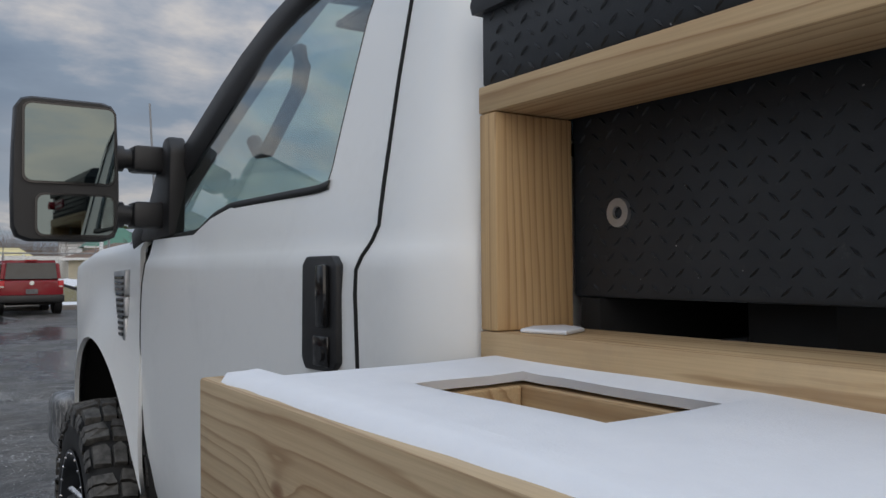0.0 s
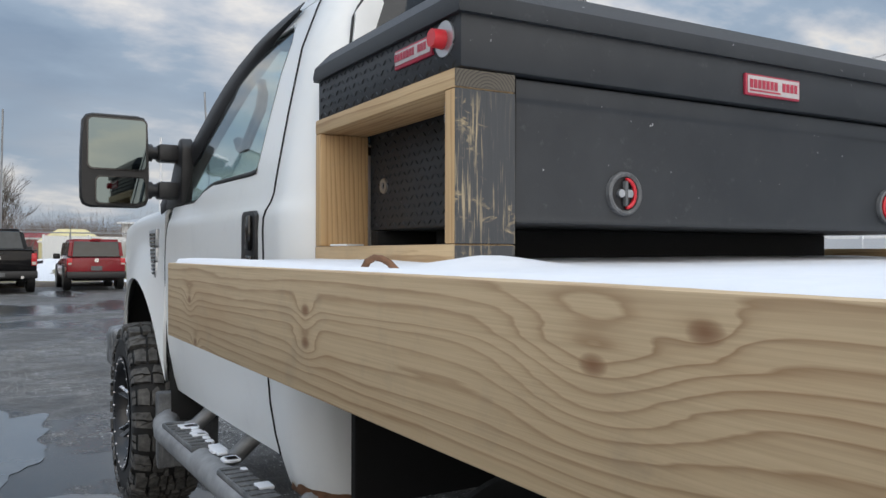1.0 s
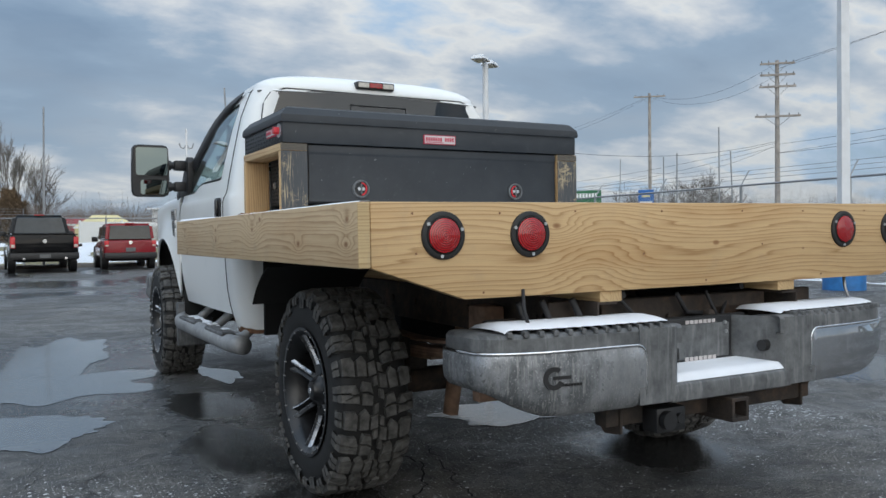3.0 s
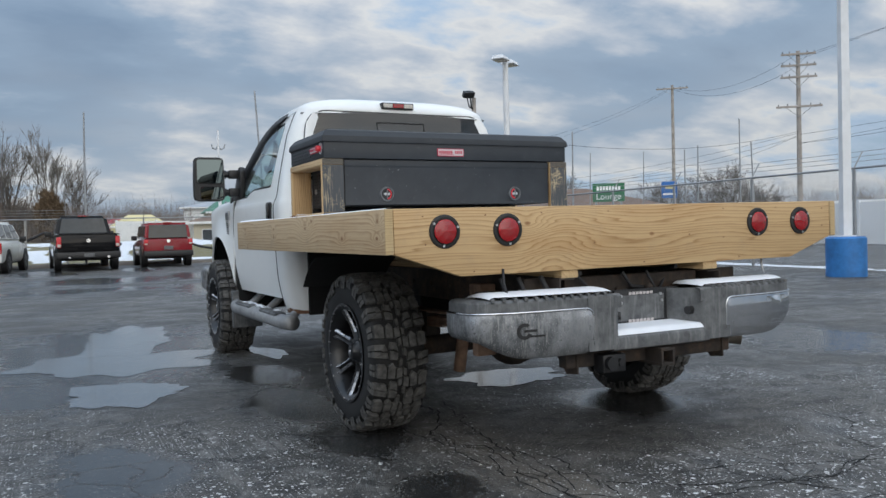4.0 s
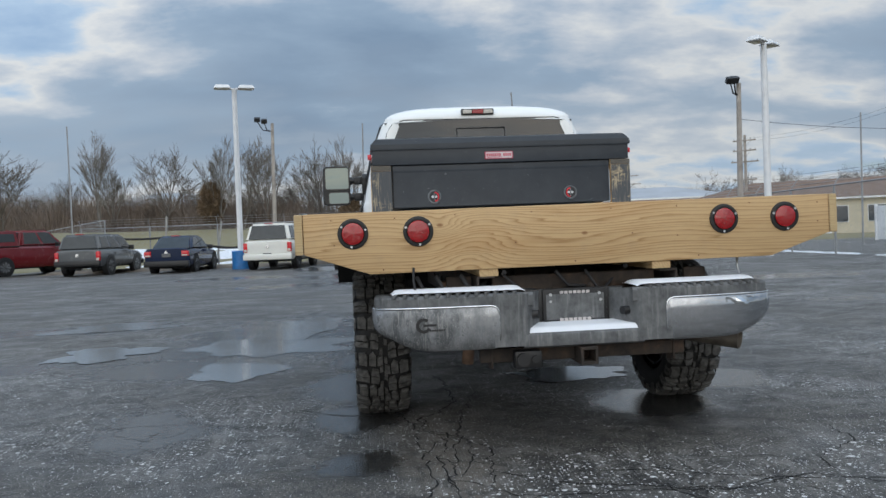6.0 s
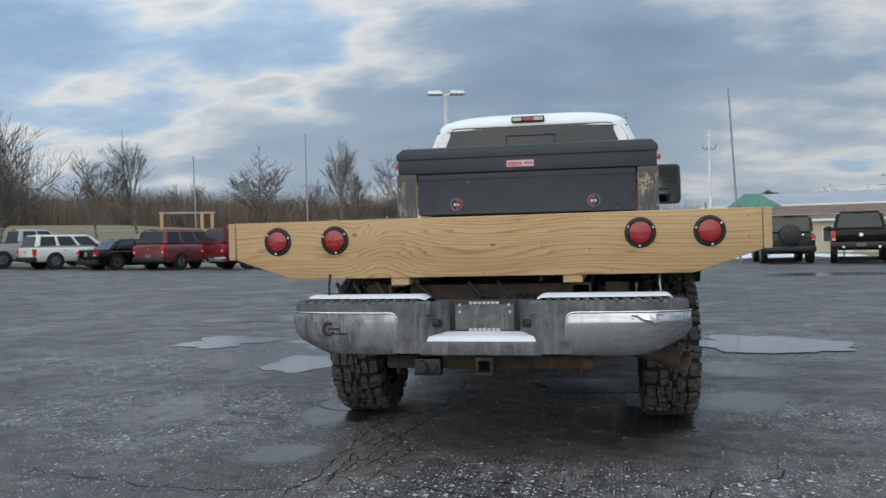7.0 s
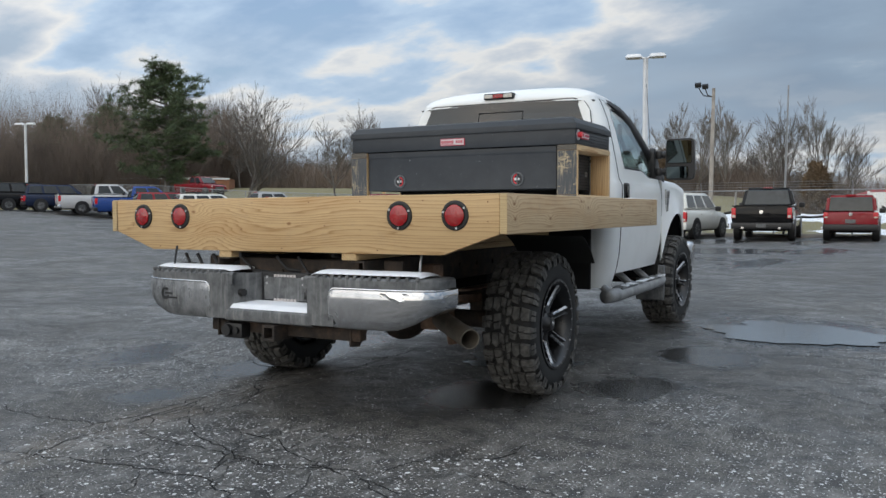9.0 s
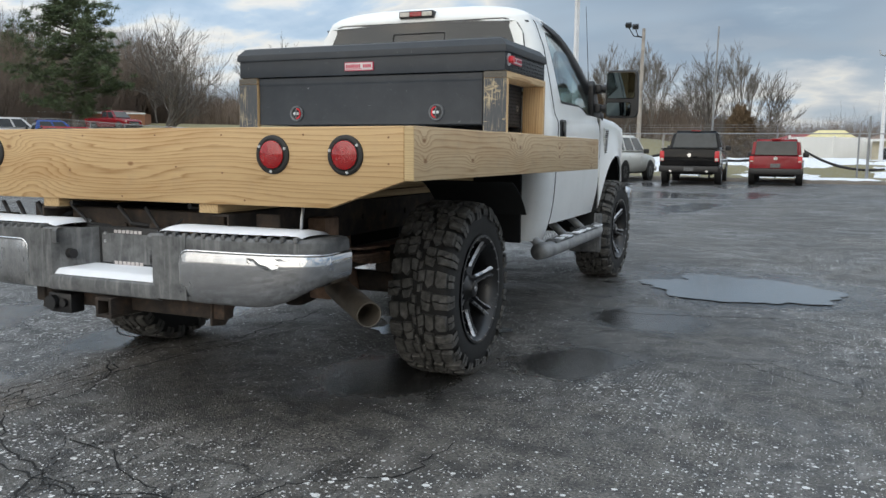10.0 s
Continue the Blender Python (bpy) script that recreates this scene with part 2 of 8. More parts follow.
def make_box_paint():
    m, g, fin = material("textured_black_powder_coat", spec=0.35)
    v = g.coords()
    n = g.noise(v, 5.0, 5, 0.6)
    dust = g.noise(v, 26.0, 6, 0.75)
    c = g.mix(g.ramp(n, [(0.3, 0.0), (0.7, 1.0)]), (0.020, 0.023, 0.027), (0.033, 0.036, 0.040))
    c = g.mix(g.ramp(dust, [(0.60, 0.0), (0.72, 0.25)]), c, (0.13, 0.13, 0.13))
    scr = g.noise(v, 75.0, 2, 0.5)
    c = g.mix(g.ramp(scr, [(0.765, 0.0), (0.775, 0.7)]), c, (0.42, 0.42, 0.42))
    return fin(c, g.math("ADD", 0.42, g.math("MULTIPLY", n, 0.14)), 0.0, g.bump(g.noise(v, 420.0, 2, 0.6), 0.22, 0.0015))


BOX_BLACK = make_box_paint()
# one rubber in two tones: carcass darkened for groove shade, lugs lightened to stand out
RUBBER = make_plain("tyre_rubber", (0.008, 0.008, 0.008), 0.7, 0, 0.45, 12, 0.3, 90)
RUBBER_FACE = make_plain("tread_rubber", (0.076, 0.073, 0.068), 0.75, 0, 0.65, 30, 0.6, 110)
PLASTIC = make_plain("black_moulded_plastic", (0.011, 0.011, 0.012), 0.46, 0, 0.2, 10, 0.3, 500)
GLOSS_BLACK = make_plain("gloss_black", (0.008, 0.008, 0.009), 0.12, 0, 0.1, 6, 0.02, 100)
RIM_BLACK = make_plain("satin_black_alloy", (0.009, 0.009, 0.010), 0.30, 0.0, 0.3, 18, 0.1, 120)
MACHINED = make_plain("machined_alloy", (0.45, 0.45, 0.46), 0.28, 1.0, 0.15, 30, 0.1, 200)
SEAL = make_plain("black_rubber_seal", (0.012, 0.012, 0.012), 0.6, 0, 0.2, 20, 0.1, 150)
# near black for joints and hidden parts; the shade of recesses is in the colour
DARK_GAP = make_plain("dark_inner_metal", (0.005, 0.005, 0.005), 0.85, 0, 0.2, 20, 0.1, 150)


def make_grey_plastic():
    m, g, fin = material("grimy_grey_bumper_plastic")
    v = g.coords()
    x, y, z = g.split(v)
    run = g.noise(g.join(g.math("MULTIPLY", x, 55.0), g.math("MULTIPLY", y, 20.0), g.math("MULTIPLY", z, 5.0)), 1.0, 4, 0.6)
    n = g.noise(v, 14.0, 6, 0.7)
    c = g.mix(g.ramp(n, [(0.35, 0.0), (0.65, 1.0)]), (0.060, 0.063, 0.066), (0.145, 0.148, 0.150))
    c = g.mix(g.ramp(run, [(0.52, 0.0), (0.70, 0.45)]), c, (0.27, 0.27, 0.27))
    return fin(c, 0.6, 0.0, g.bump(g.noise(v, 300.0, 2, 0.5), 0.25, 0.001))


def make_chrome():
    m, g, fin = material("dirty_chrome")
    v = g.coords()
    x, y, z = g.split(v)
    run = g.noise(g.join(g.math("MULTIPLY", x, 16.0), g.math("MULTIPLY", y, 12.0), g.math("MULTIPLY", z, 7.0)), 1.0, 6, 0.7)
    film = g.noise(v, 6.0, 6, 0.65)
    side = g.math("ADD", 0.60, g.math("MULTIPLY", x, -0.72))
    dirt = g.math("MULTIPLY", g.ramp(g.math("ADD", g.math("MULTIPLY", run, 0.5), g.math("MULTIPLY", film, 0.5)), [(0.36, 0.30), (0.60, 1.05)]), side, clamp=True)
    speck = g.ramp(g.noise(v, 170.0, 3, 0.6), [(0.60, 0.0), (0.66, 0.7)])
    drip = g.noise(g.join(g.math("MULTIPLY", x, 120.0), g.math("MULTIPLY", y, 60.0), g.math("MULTIPLY", z, 9.0)), 1.0, 4, 0.65)
    c = g.mix(dirt, (0.52, 0.53, 0.55), (0.085, 0.09, 0.095))
    c = g.mix(g.math("MULTIPLY", g.ramp(drip, [(0.53, 0.0), (0.60, 0.6)]), dirt), c, (0.30, 0.30, 0.295))
    c = g.mix(speck, c, (0.42, 0.42, 0.42))
    metal = g.math("SUBTRACT", 1.0, g.math("MULTIPLY", dirt, 0.88))
    return fin(c, g.math("ADD", 0.07, g.math("MULTIPLY", dirt, 0.42)), metal, g.bump(film, 0.05, 0.004))


GREY_PLASTIC = make_grey_plastic()
CHROME = make_chrome()
BRIGHT = make_plain("polished_trim", (0.70, 0.71, 0.72), 0.12, 1.0, 0.1, 20, 0.05, 80)
STEEL = make_plain("galvanised_steel", (0.46, 0.47, 0.48), 0.42, 0.9, 0.25, 14, 0.1, 60)


def make_rust():
    m, g, fin = material("rusty_frame_steel")
    v = g.coords()
    n = g.noise(v, 11.0, 7, 0.68)
    f = g.noise(v, 70.0, 4, 0.6)
    c = g.ramp(n, [(0.35, (0.014, 0.012, 0.011)), (0.54, (0.040, 0.029, 0.022)), (0.70, (0.085, 0.050, 0.032)), (0.82, (0.08, 0.065, 0.055))])
    return fin(c, 0.85, 0.0, g.bump(f, 0.5, 0.004))


RUST = make_rust()
RUST_BROWN = make_plain("brown_surface_rust", (0.20, 0.125, 0.085), 0.85, 0, 0.5, 14, 0.4, 60)
RUSTY_ROD = make_plain("rusty_bar", (0.17, 0.085, 0.045), 0.8, 0, 0.4, 40, 0.4, 160)
EXHAUST = make_plain("dull_exhaust_pipe", (0.19, 0.165, 0.135), 0.55, 0.6, 0.35, 12, 0.2, 90)


def make_lens(name, col):
    """Ribbed lens: fine rings and facets that break the colour up."""
    m, g, fin = material(name, coat=0.6, coat_rough=0.05)
    v = g.coords()
    x, y, z = g.split(v)
    r = g.math("SQRT", g.math("ADD", g.math("MULTIPLY", x, x), g.math("MULTIPLY", z, z)))
    wave = g.math("SINE", g.math("MULTIPLY", r, 950.0))
    ang = g.math("SINE", g.math("MULTIPLY", g.math("ARCTAN2", z, x), 7.0))
    n = g.noise(v, 45.0, 4, 0.6)
    f = g.math("ADD", g.math("MULTIPLY", g.math("ADD", wave, 1.0), 0.32), g.math("ADD", g.math("MULTIPLY", ang, 0.03), g.math("MULTIPLY", n, 0.5)))
    c = g.mix(g.ramp(f, [(0.25, 0.0), (0.75, 1.0)]), tuple(k * 0.25 for k in col), col)
    return fin(c, 0.16, 0.0, g.bump(g.math("ADD", wave, g.math("MULTIPLY", ang, 0.8)), 0.45, 0.0008))


RED_LENS = make_lens("red_lens", (0.43, 0.004, 0.008))
CAR_LAMP = make_plain("car_tail_lamp", (0.50, 0.012, 0.020), 0.2, 0, 0.25, 12, 0.1, 60)
RED_PLASTIC = make_plain("red_plastic", (0.55, 0.02, 0.03), 0.35, 0, 0.15, 30, 0.05, 100)
PALE_LENS = make_plain("pale_lens", (0.50, 0.47, 0.42), 0.2, 0, 0.2, 60, 0.3, 120)
AMBER = make_plain("amber_lens", (0.6, 0.2, 0.02), 0.2, 0, 0.2, 40, 0.2, 100)
BADGE_WHITE = make_plain("badge_white", (0.50, 0.46, 0.45), 0.4, 0, 0.12, 60, 0.05, 100)
BADGE_RED = make_plain("badge_red", (0.40, 0.03, 0.06), 0.4, 0, 0.15, 60, 0.05, 100)
MIRROR = make_plain("mirror_glass", (0.12, 0.145, 0.145), 0.02, 1.0, 0.03, 4, 0.0, 10)


def make_glass(name, tint, ior=1.45):
    m, g, fin = material(name, trans=1.0, ior=ior)
    return fin(tint, 0.0)


GLASS = make_glass("cab_glass", (0.62, 0.74, 0.74))
GLASS_DARK = make_glass("privacy_glass", (0.022, 0.025, 0.028), 1.6)
CAR_GLASS = make_plain("car_window", (0.024, 0.029, 0.032), 0.05, 0, 0.2, 3, 0.0, 10)
INTERIOR = make_plain("grey_vinyl_interior", (0.075, 0.08, 0.085), 0.65, 0, 0.25, 8, 0.3, 200)


def make_snow():
    m, g, fin = material("settled_snow")
    v = g.coords()
    n = g.noise(v, 18.0, 5, 0.6)
    f = g.noise(v, 260.0, 3, 0.7)
    c = g.mix(n, (0.70, 0.72, 0.76), (0.80, 0.82, 0.85))
    return fin(c, 0.75, 0.0, g.bump(g.math("ADD", g.math("MULTIPLY", n, 0.5), g.math("MULTIPLY", f, 0.5)), 0.35, 0.004))


SNOW = make_snow()


# standing water: middle, half-lengths, turn, seed
PUDDLES = ((-2.02, 4.50, 0.86, 0.62, 0.0, 1), (-1.82, 6.15, 0.46, 1.35, -0.10, 2), (-2.07, 2.98, 0.40, 0.44, 0.1, 3), (-4.30, 7.30, 0.80, 0.55, 0.2, 8), (-3.60, 4.50, 0.50, 0.52, 0.3, 9), (-0.74, 4.35, 0.13, 0.36, 0.1, 5), (0.45, 2.06, 0.48, 0.28, -0.2, 6), (2.05, 4.55, 0.70, 0.60, -0.35, 7))
# thin wet film: middle, half-lengths, turn
FILMS = (
    (-2.28, 1.02, 0.34, 0.56, 0.1), (-1.03, 0.06, 0.24, 0.22, 0.4), (-1.10, 0.95, 0.26, 0.42, 0.1), (-1.12, 2.05, 0.30, 0.75, 0.1), (-1.05, 3.15, 0.28, 0.55, 0.0), (0.66, 0.95, 0.34, 0.42, 0.3),
    (1.55, 3.0, 0.36, 0.42, 0.0), (1.42, 1.60, 0.34, 0.40, 0.1), (-4.4, 3.6, 0.6, 0.45, 0.2), (3.8, 2.2, 0.6, 0.9, -0.3), (-2.75, 3.3, 0.7, 0.6, 0.1), (-3.4, 4.1, 0.6, 0.6, 0.0), (-2.0, 5.2, 1.1, 2.3, -0.16), (2.1, 4.5, 1.05, 1.05, -0.3),
    (-2.2, 15.6, 2.4, 0.9, 0.1), (-1.2, 19.6, 2.0, 1.9, -0.1), (-2.6, 26.0, 1.0, 2.6, 0.0), (0.4, 26.5, 0.6, 2.2, 0.0), (1.1, 20.4, 0.7, 2.2, -0.1), (0.35, 14.6, 0.5, 2.2, -0.15), (-4.8, 21.0, 1.8, 1.2, 0.0),
    (6.5, 19.5, 2.0, 1.4, 0.1), (6.0, 6.6, 1.2, 0.4, 0.1), (7.5, 11.5, 1.6, 0.8, 0.1), (-5.0, 7.0, 1.7, 0.5, 0.05), (-0.9, -1.2, 0.3, 0.2, 0.0))


def make_asphalt():
    m, g, fin = material("wet_cracked_asphalt")
    v = g.coords()
    x, y, z = g.split(v)
    broad = g.noise(v, 0.30, 5, 0.6, 0.6)
    mid = g.noise(v, 1.3, 6, 0.65, 0.4)
    grit = g.noise(v, 70.0, 5, 0.85)
    patch = g.noise(v, 7.0, 6, 0.7, 0.5)
    stone = g.voronoi(v, 120.0)
    damp = g.ramp(g.math("ADD", g.math("MULTIPLY", broad, 0.62), g.math("MULTIPLY", mid, 0.38)), [(0.43, 0.0), (0.56, 1.0)])
    near = None
    for cx, cy, rx, ry, turn in FILMS:
        mp = g.node("ShaderNodeMapping")
        mp.vector_type = "TEXTURE"
        g.put(mp.inputs["Vector"], v)
        mp.inputs["Location"].default_value = (cx, cy, 0)
        mp.inputs["Rotation"].default_value = (0, 0, turn)
        mp.inputs["Scale"].default_value = (rx, ry, 1)
        ln = g.node("ShaderNodeVectorMath", op="LENGTH")
        g.put(ln.inputs[0], mp.outputs[0])
        near = ln.outputs["Value"] if near is None else g.math("MINIMUM", near, ln.outputs["Value"])
    edge_n = g.math("ADD", g.math("MULTIPLY", g.math("SUBTRACT", mid, 0.5), 1.9), g.math("MULTIPLY", g.math("SUBTRACT", patch, 0.5), 0.7))
    near = g.math("ADD", near, edge_n)
    film = g.ramp(g.math("MULTIPLY", near, 0.5), [(0.36, 1.0), (0.60, 0.0)])
    soak_shade = g.math("MAXIMUM", g.math("SUBTRACT", 1.75, near, clamp=True), g.math("MULTIPLY", damp, 0.55))
    c = g.mix(g.ramp(grit, [(0.43, 0.0), (0.62, 1.0)]), (0.010, 0.010, 0.010), (0.245, 0.229, 0.204))
    c = g.mix(g.math("MULTIPLY", g.ramp(mid, [(0.46, 0.0), (0.66, 1.0)]), 0.6), c, (0.128, 0.120, 0.108))
    c = g.mix(g.ramp(patch, [(0.40, 0.65), (0.54, 0.0)]), c, (0.018, 0.018, 0.019))
    # soaked ground goes dark; near the truck this also paints in its shade
    c = g.mix(g.math("MULTIPLY", soak_shade, 0.80), c, (0.009, 0.010, 0.011))
    # weathered, raised strip along the old seam behind the truck
    off = g.math("ABSOLUTE", g.math("ADD", g.math("ADD", x, 0.62), g.math("MULTIPLY", g.math("SUBTRACT", mid, 0.5), 0.5)))
    worn = g.math("MULTIPLY", g.math("MULTIPLY", g.ramp(off, [(0.06, 0.85), (0.28, 0.0)]), g.ramp(g.math("MULTIPLY", g.math("ABSOLUTE", g.math("ADD", y, 0.2)), 0.5), [(0.5, 1.0), (0.85, 0.0)])), g.ramp(patch, [(0.36, 0.1), (0.56, 1.0)]))
    c = g.mix(worn, c, (0.135, 0.118, 0.098))
    # salt grains and dried salt film left by spreading
    zone = g.noise(v, 0.6, 4, 0.6)
    zr = g.ramp(zone, [(0.38, 0.25), (0.6, 1.0)])
    dry = g.math("SUBTRACT", 1.0, g.math("MULTIPLY", film, 0.9))
    grains = None
    for sc, r in ((7.0, 0.030), (15.0, 0.055), (31.0, 0.070), (58.0, 0.085)):
        jit = g.vmath("ADD", v, (sc * 0.37, sc * 0.11, 0.0))
        dist = g.voronoi(jit, sc)
        pick = g.split(g.voronoi(jit, sc, "F1", "Color"))[0]
        lim = g.math("MULTIPLY", g.math("POWER", pick, 3.0), r * 3.5)
        dot = g.math("LESS_THAN", dist, g.math("MULTIPLY", lim, zr))
        grains = dot if grains is None else g.math("MAXIMUM", grains, dot)
    c = g.mix(g.math("MULTIPLY", grains, g.math("MULTIPLY", dry, 0.95)), c, (0.72, 0.72, 0.71))
    drift = g.math("MULTIPLY", g.ramp(g.noise(g.vmath("MULTIPLY", v, (1.0, 0.45, 1.0)), 7.0, 8, 0.8, 0.35), [(0.51, 0.0), (0.60, 0.55)]), g.math("MULTIPLY", g.ramp(zone, [(0.42, 0.0), (0.55, 1.0)]), dry))
    c = g.mix(drift, c, (0.23, 0.222, 0.208))
    wn = g.noise(v, 2.2, 5, 0.6)
    cv = g.join(g.math("ADD", x, g.math("MULTIPLY", wn, 0.5)), g.math("ADD", y, g.math("MULTIPLY", mid, 0.6)), 0.0)
    edge = g.voronoi(cv, 0.36, "DISTANCE_TO_EDGE")
    fine = g.voronoi(cv, 2.6, "DISTANCE_TO_EDGE")
    zone2 = g.ramp(g.noise(v, 0.4, 3, 0.5), [(0.54, 0.0), (0.6, 0.9)])
    crack = g.math("MAXIMUM", g.math("MULTIPLY", g.ramp(edge, [(0.0, 1.0), (0.002, 0.8), (0.004, 0.0)]), g.ramp(g.noise(v, 0.9, 3, 0.6), [(0.45, 0.0), (0.6, 0.9)])), g.math("MULTIPLY", g.ramp(fine, [(0.0, 1.0), (0.008, 0.7), (0.018, 0.0)]), zone2))
    c = g.mix(crack, c, (0.008, 0.008, 0.008))
    r = g.math("SUBTRACT", g.math("ADD", 0.55, g.math("MULTIPLY", grit, 0.3)), g.math("MULTIPLY", soak_shade, 0.26))
    sheen = g.ramp(g.noise(g.vmath("MULTIPLY", v, (0.8, 1.25, 1.0)), 1.7, 9, 0.72, 0.6), [(0.47, 0.0), (0.58, 0.22)])
    r = g.math("SUBTRACT", r, sheen)
    r = g.math("ADD", g.math("MULTIPLY", r, g.math("SUBTRACT", 1.0, film)), g.math("MULTIPLY", film, 0.15))
    h = g.math("SUBTRACT", g.math("ADD", g.math("MULTIPLY", stone, 0.6), g.math("MULTIPLY", grains, 1.2)), g.math("MULTIPLY", crack, 2.0))
    h = g.math("MULTIPLY", h, g.math("SUBTRACT", 1.0, g.math("MULTIPLY", film, 0.85)))
    return fin(c, r, 0.0, g.bump(h, 1.0, 0.006))


ASPHALT = make_asphalt()
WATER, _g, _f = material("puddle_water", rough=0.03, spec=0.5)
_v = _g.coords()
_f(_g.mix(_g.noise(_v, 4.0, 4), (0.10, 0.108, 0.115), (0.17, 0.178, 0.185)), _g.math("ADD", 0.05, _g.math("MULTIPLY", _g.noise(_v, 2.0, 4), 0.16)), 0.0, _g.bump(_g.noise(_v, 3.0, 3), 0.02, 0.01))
STEP_METAL = make_plain("dirty_alloy_step", (0.27, 0.275, 0.28), 0.48, 0.3, 0.35, 9, 0.2, 120)
CRACK = make_plain("open_asphalt_crack", (0.010, 0.010, 0.010), 0.95, 0, 0.4, 30, 0.5, 200)
GRAVEL = make_plain("gravel_and_leaf_litter", (0.13, 0.105, 0.08), 0.9, 0, 0.5, 2.5, 0.9, 25)


def make_grass():
    m, g, fin = material("dormant_grass")
    v = g.coords()
    n = g.noise(v, 0.25, 6, 0.65)
    f = g.noise(v, 9.0, 5, 0.7)
    c = g.mix(n, (0.15, 0.145, 0.065), (0.26, 0.215, 0.115))
    c = g.mix(f, c, (0.19, 0.165, 0.085))
    return fin(c, 0.95, 0.0, g.bump(f, 0.6, 0.05))


GRASS = make_grass()
BARK = make_plain("grey_bark", (0.13, 0.115, 0.102), 0.9, 0, 0.35, 3, 0.6, 14)
BARK_PALE = make_plain("pale_bark", (0.17, 0.155, 0.14), 0.9, 0, 0.3, 3, 0.5, 14)
TWIG = make_plain("brown_twigs", (0.165, 0.130, 0.105), 0.95, 0, 0.4, 0.4, 0.2, 20)
NEEDLE = make_plain("pine_needles", (0.085, 0.115, 0.055), 0.8, 0, 0.5, 1.2, 0.2, 20)
NEEDLE_BROWN = make_plain("rusty_needles", (0.15, 0.105, 0.065), 0.85, 0, 0.5, 1.2, 0.2, 20)
CONCRETE = make_plain("concrete", (0.34, 0.33, 0.31), 0.85, 0, 0.2, 4, 0.4, 60)
POLE_WHITE = make_plain("white_painted_pole", (0.70, 0.71, 0.72), 0.45, 0, 0.12, 2, 0.1, 40)
POLE_BLUE = make_plain("worn_blue_paint", (0.03, 0.16, 0.42), 0.5, 0, 0.25, 5, 0.15, 40)
POLE_WOOD = make_plain("weathered_pole", (0.33, 0.30, 0.27), 0.9, 0, 0.3, 2, 0.4, 30)
POLE_GREY = make_plain("grey_galvanised_pole", (0.30, 0.31, 0.32), 0.5, 0.5, 0.15, 3, 0.1, 40)
CABLE = make_plain("black_cable", (0.02, 0.02, 0.022), 0.7, 0, 0.1, 3, 0.1, 40)


# ---- mesh helpers ----
def part(name, bm, mat, parent=None, label="", smooth=False):
    """Links a bmesh as one mesh object under a thing or a part."""
    me = bpy.data.meshes.new(name)
    bmesh.ops.recalc_face_normals(bm, faces=bm.faces)
    bm.to_mesh(me)
    bm.free()
    me.materials.append(mat)
    if smooth:
        me.shade_smooth()
        if smooth is not True:
            me.set_sharp_from_angle(angle=radians(smooth))
    ob = new(name, me)
    ob.parent = parent
    if label:
        ob["label"] = label
    return ob


def again(ob, parent, m):
    """The same mesh once more as an object of its own."""
    o = new(ob.name.split(".")[0], ob.data)
    o.parent = parent
    o.matrix_basis = m
    return o


def thing(name, label, category, at=(0, 0, 0), turn=0, group="", kind=""):
    e = new(name)
    e.empty_display_size = 0.1
    e.matrix_basis = pose(*at, 0, 0, turn)
    return tagged(e, label, category, group, kind)


def box(bm, x0, x1, y0, y1, z0, z1, bevel=0.0, segs=2):
    m = Matrix.LocRotScale(((x0 + x1) / 2, (y0 + y1) / 2, (z0 + z1) / 2), None, (abs(x1 - x0), abs(y1 - y0), abs(z1 - z0)))
    r = bmesh.ops.create_cube(bm, size=1, matrix=m)
    if bevel:
        es = list({e for v in r["verts"] for e in v.link_edges})
        bmesh.ops.bevel(bm, geom=es, offset=bevel, segments=segs, affect="EDGES", profile=0.5)
    return bm


def B(*a, **k):
    return box(bmesh.new(), *a, **k)


def tube(bm, p0, p1, r0, r1=None, n=12, caps=True):
    p0, p1 = Vector(p0), Vector(p1)
    r1 = r0 if r1 is None else r1
    q = (p1 - p0).to_track_quat("Z", "Y").to_matrix()
    rings = []
    for p, r in ((p0, r0), (p1, r1)):
        rings.append([bm.verts.new(p + q @ Vector((r * math.cos(2 * math.pi * i / n), r * math.sin(2 * math.pi * i / n), 0))) for i in range(n)])
    for i in range(n):
        bm.faces.new((rings[0][i], rings[0][(i + 1) % n], rings[1][(i + 1) % n], rings[1][i]))
    if caps:
        bm.faces.new(rings[0][::-1])
        bm.faces.new(rings[1])
    return bm


def T(*a, **k):
    return tube(bmesh.new(), *a, **k)


def sweep(bm, pts, r, n=10, caps=True):
    """A bent tube along points; r is one radius or one for each point."""
    pts = [Vector(p) for p in pts]
    rs = r if isinstance(r, (list, tuple)) else [r] * len(pts)
    rings, up = [], Vector((0.13, 0.21, 0.97))
    for i, p in enumerate(pts):
        d = (pts[min(i + 1, len(pts) - 1)] - pts[max(i - 1, 0)]).normalized()
        a = d.cross(up).normalized()
        b = a.cross(d).normalized()
        rings.append([bm.verts.new(p + rs[i] * (a * math.cos(2 * math.pi * k / n) + b * math.sin(2 * math.pi * k / n))) for k in range(n)])
    for s, t in zip(rings, rings[1:]):
        for k in range(n):
            bm.faces.new((s[k], s[(k + 1) % n], t[(k + 1) % n], t[k]))
    if caps:
        bm.faces.new(rings[0][::-1])
        bm.faces.new(rings[-1])
    return bm


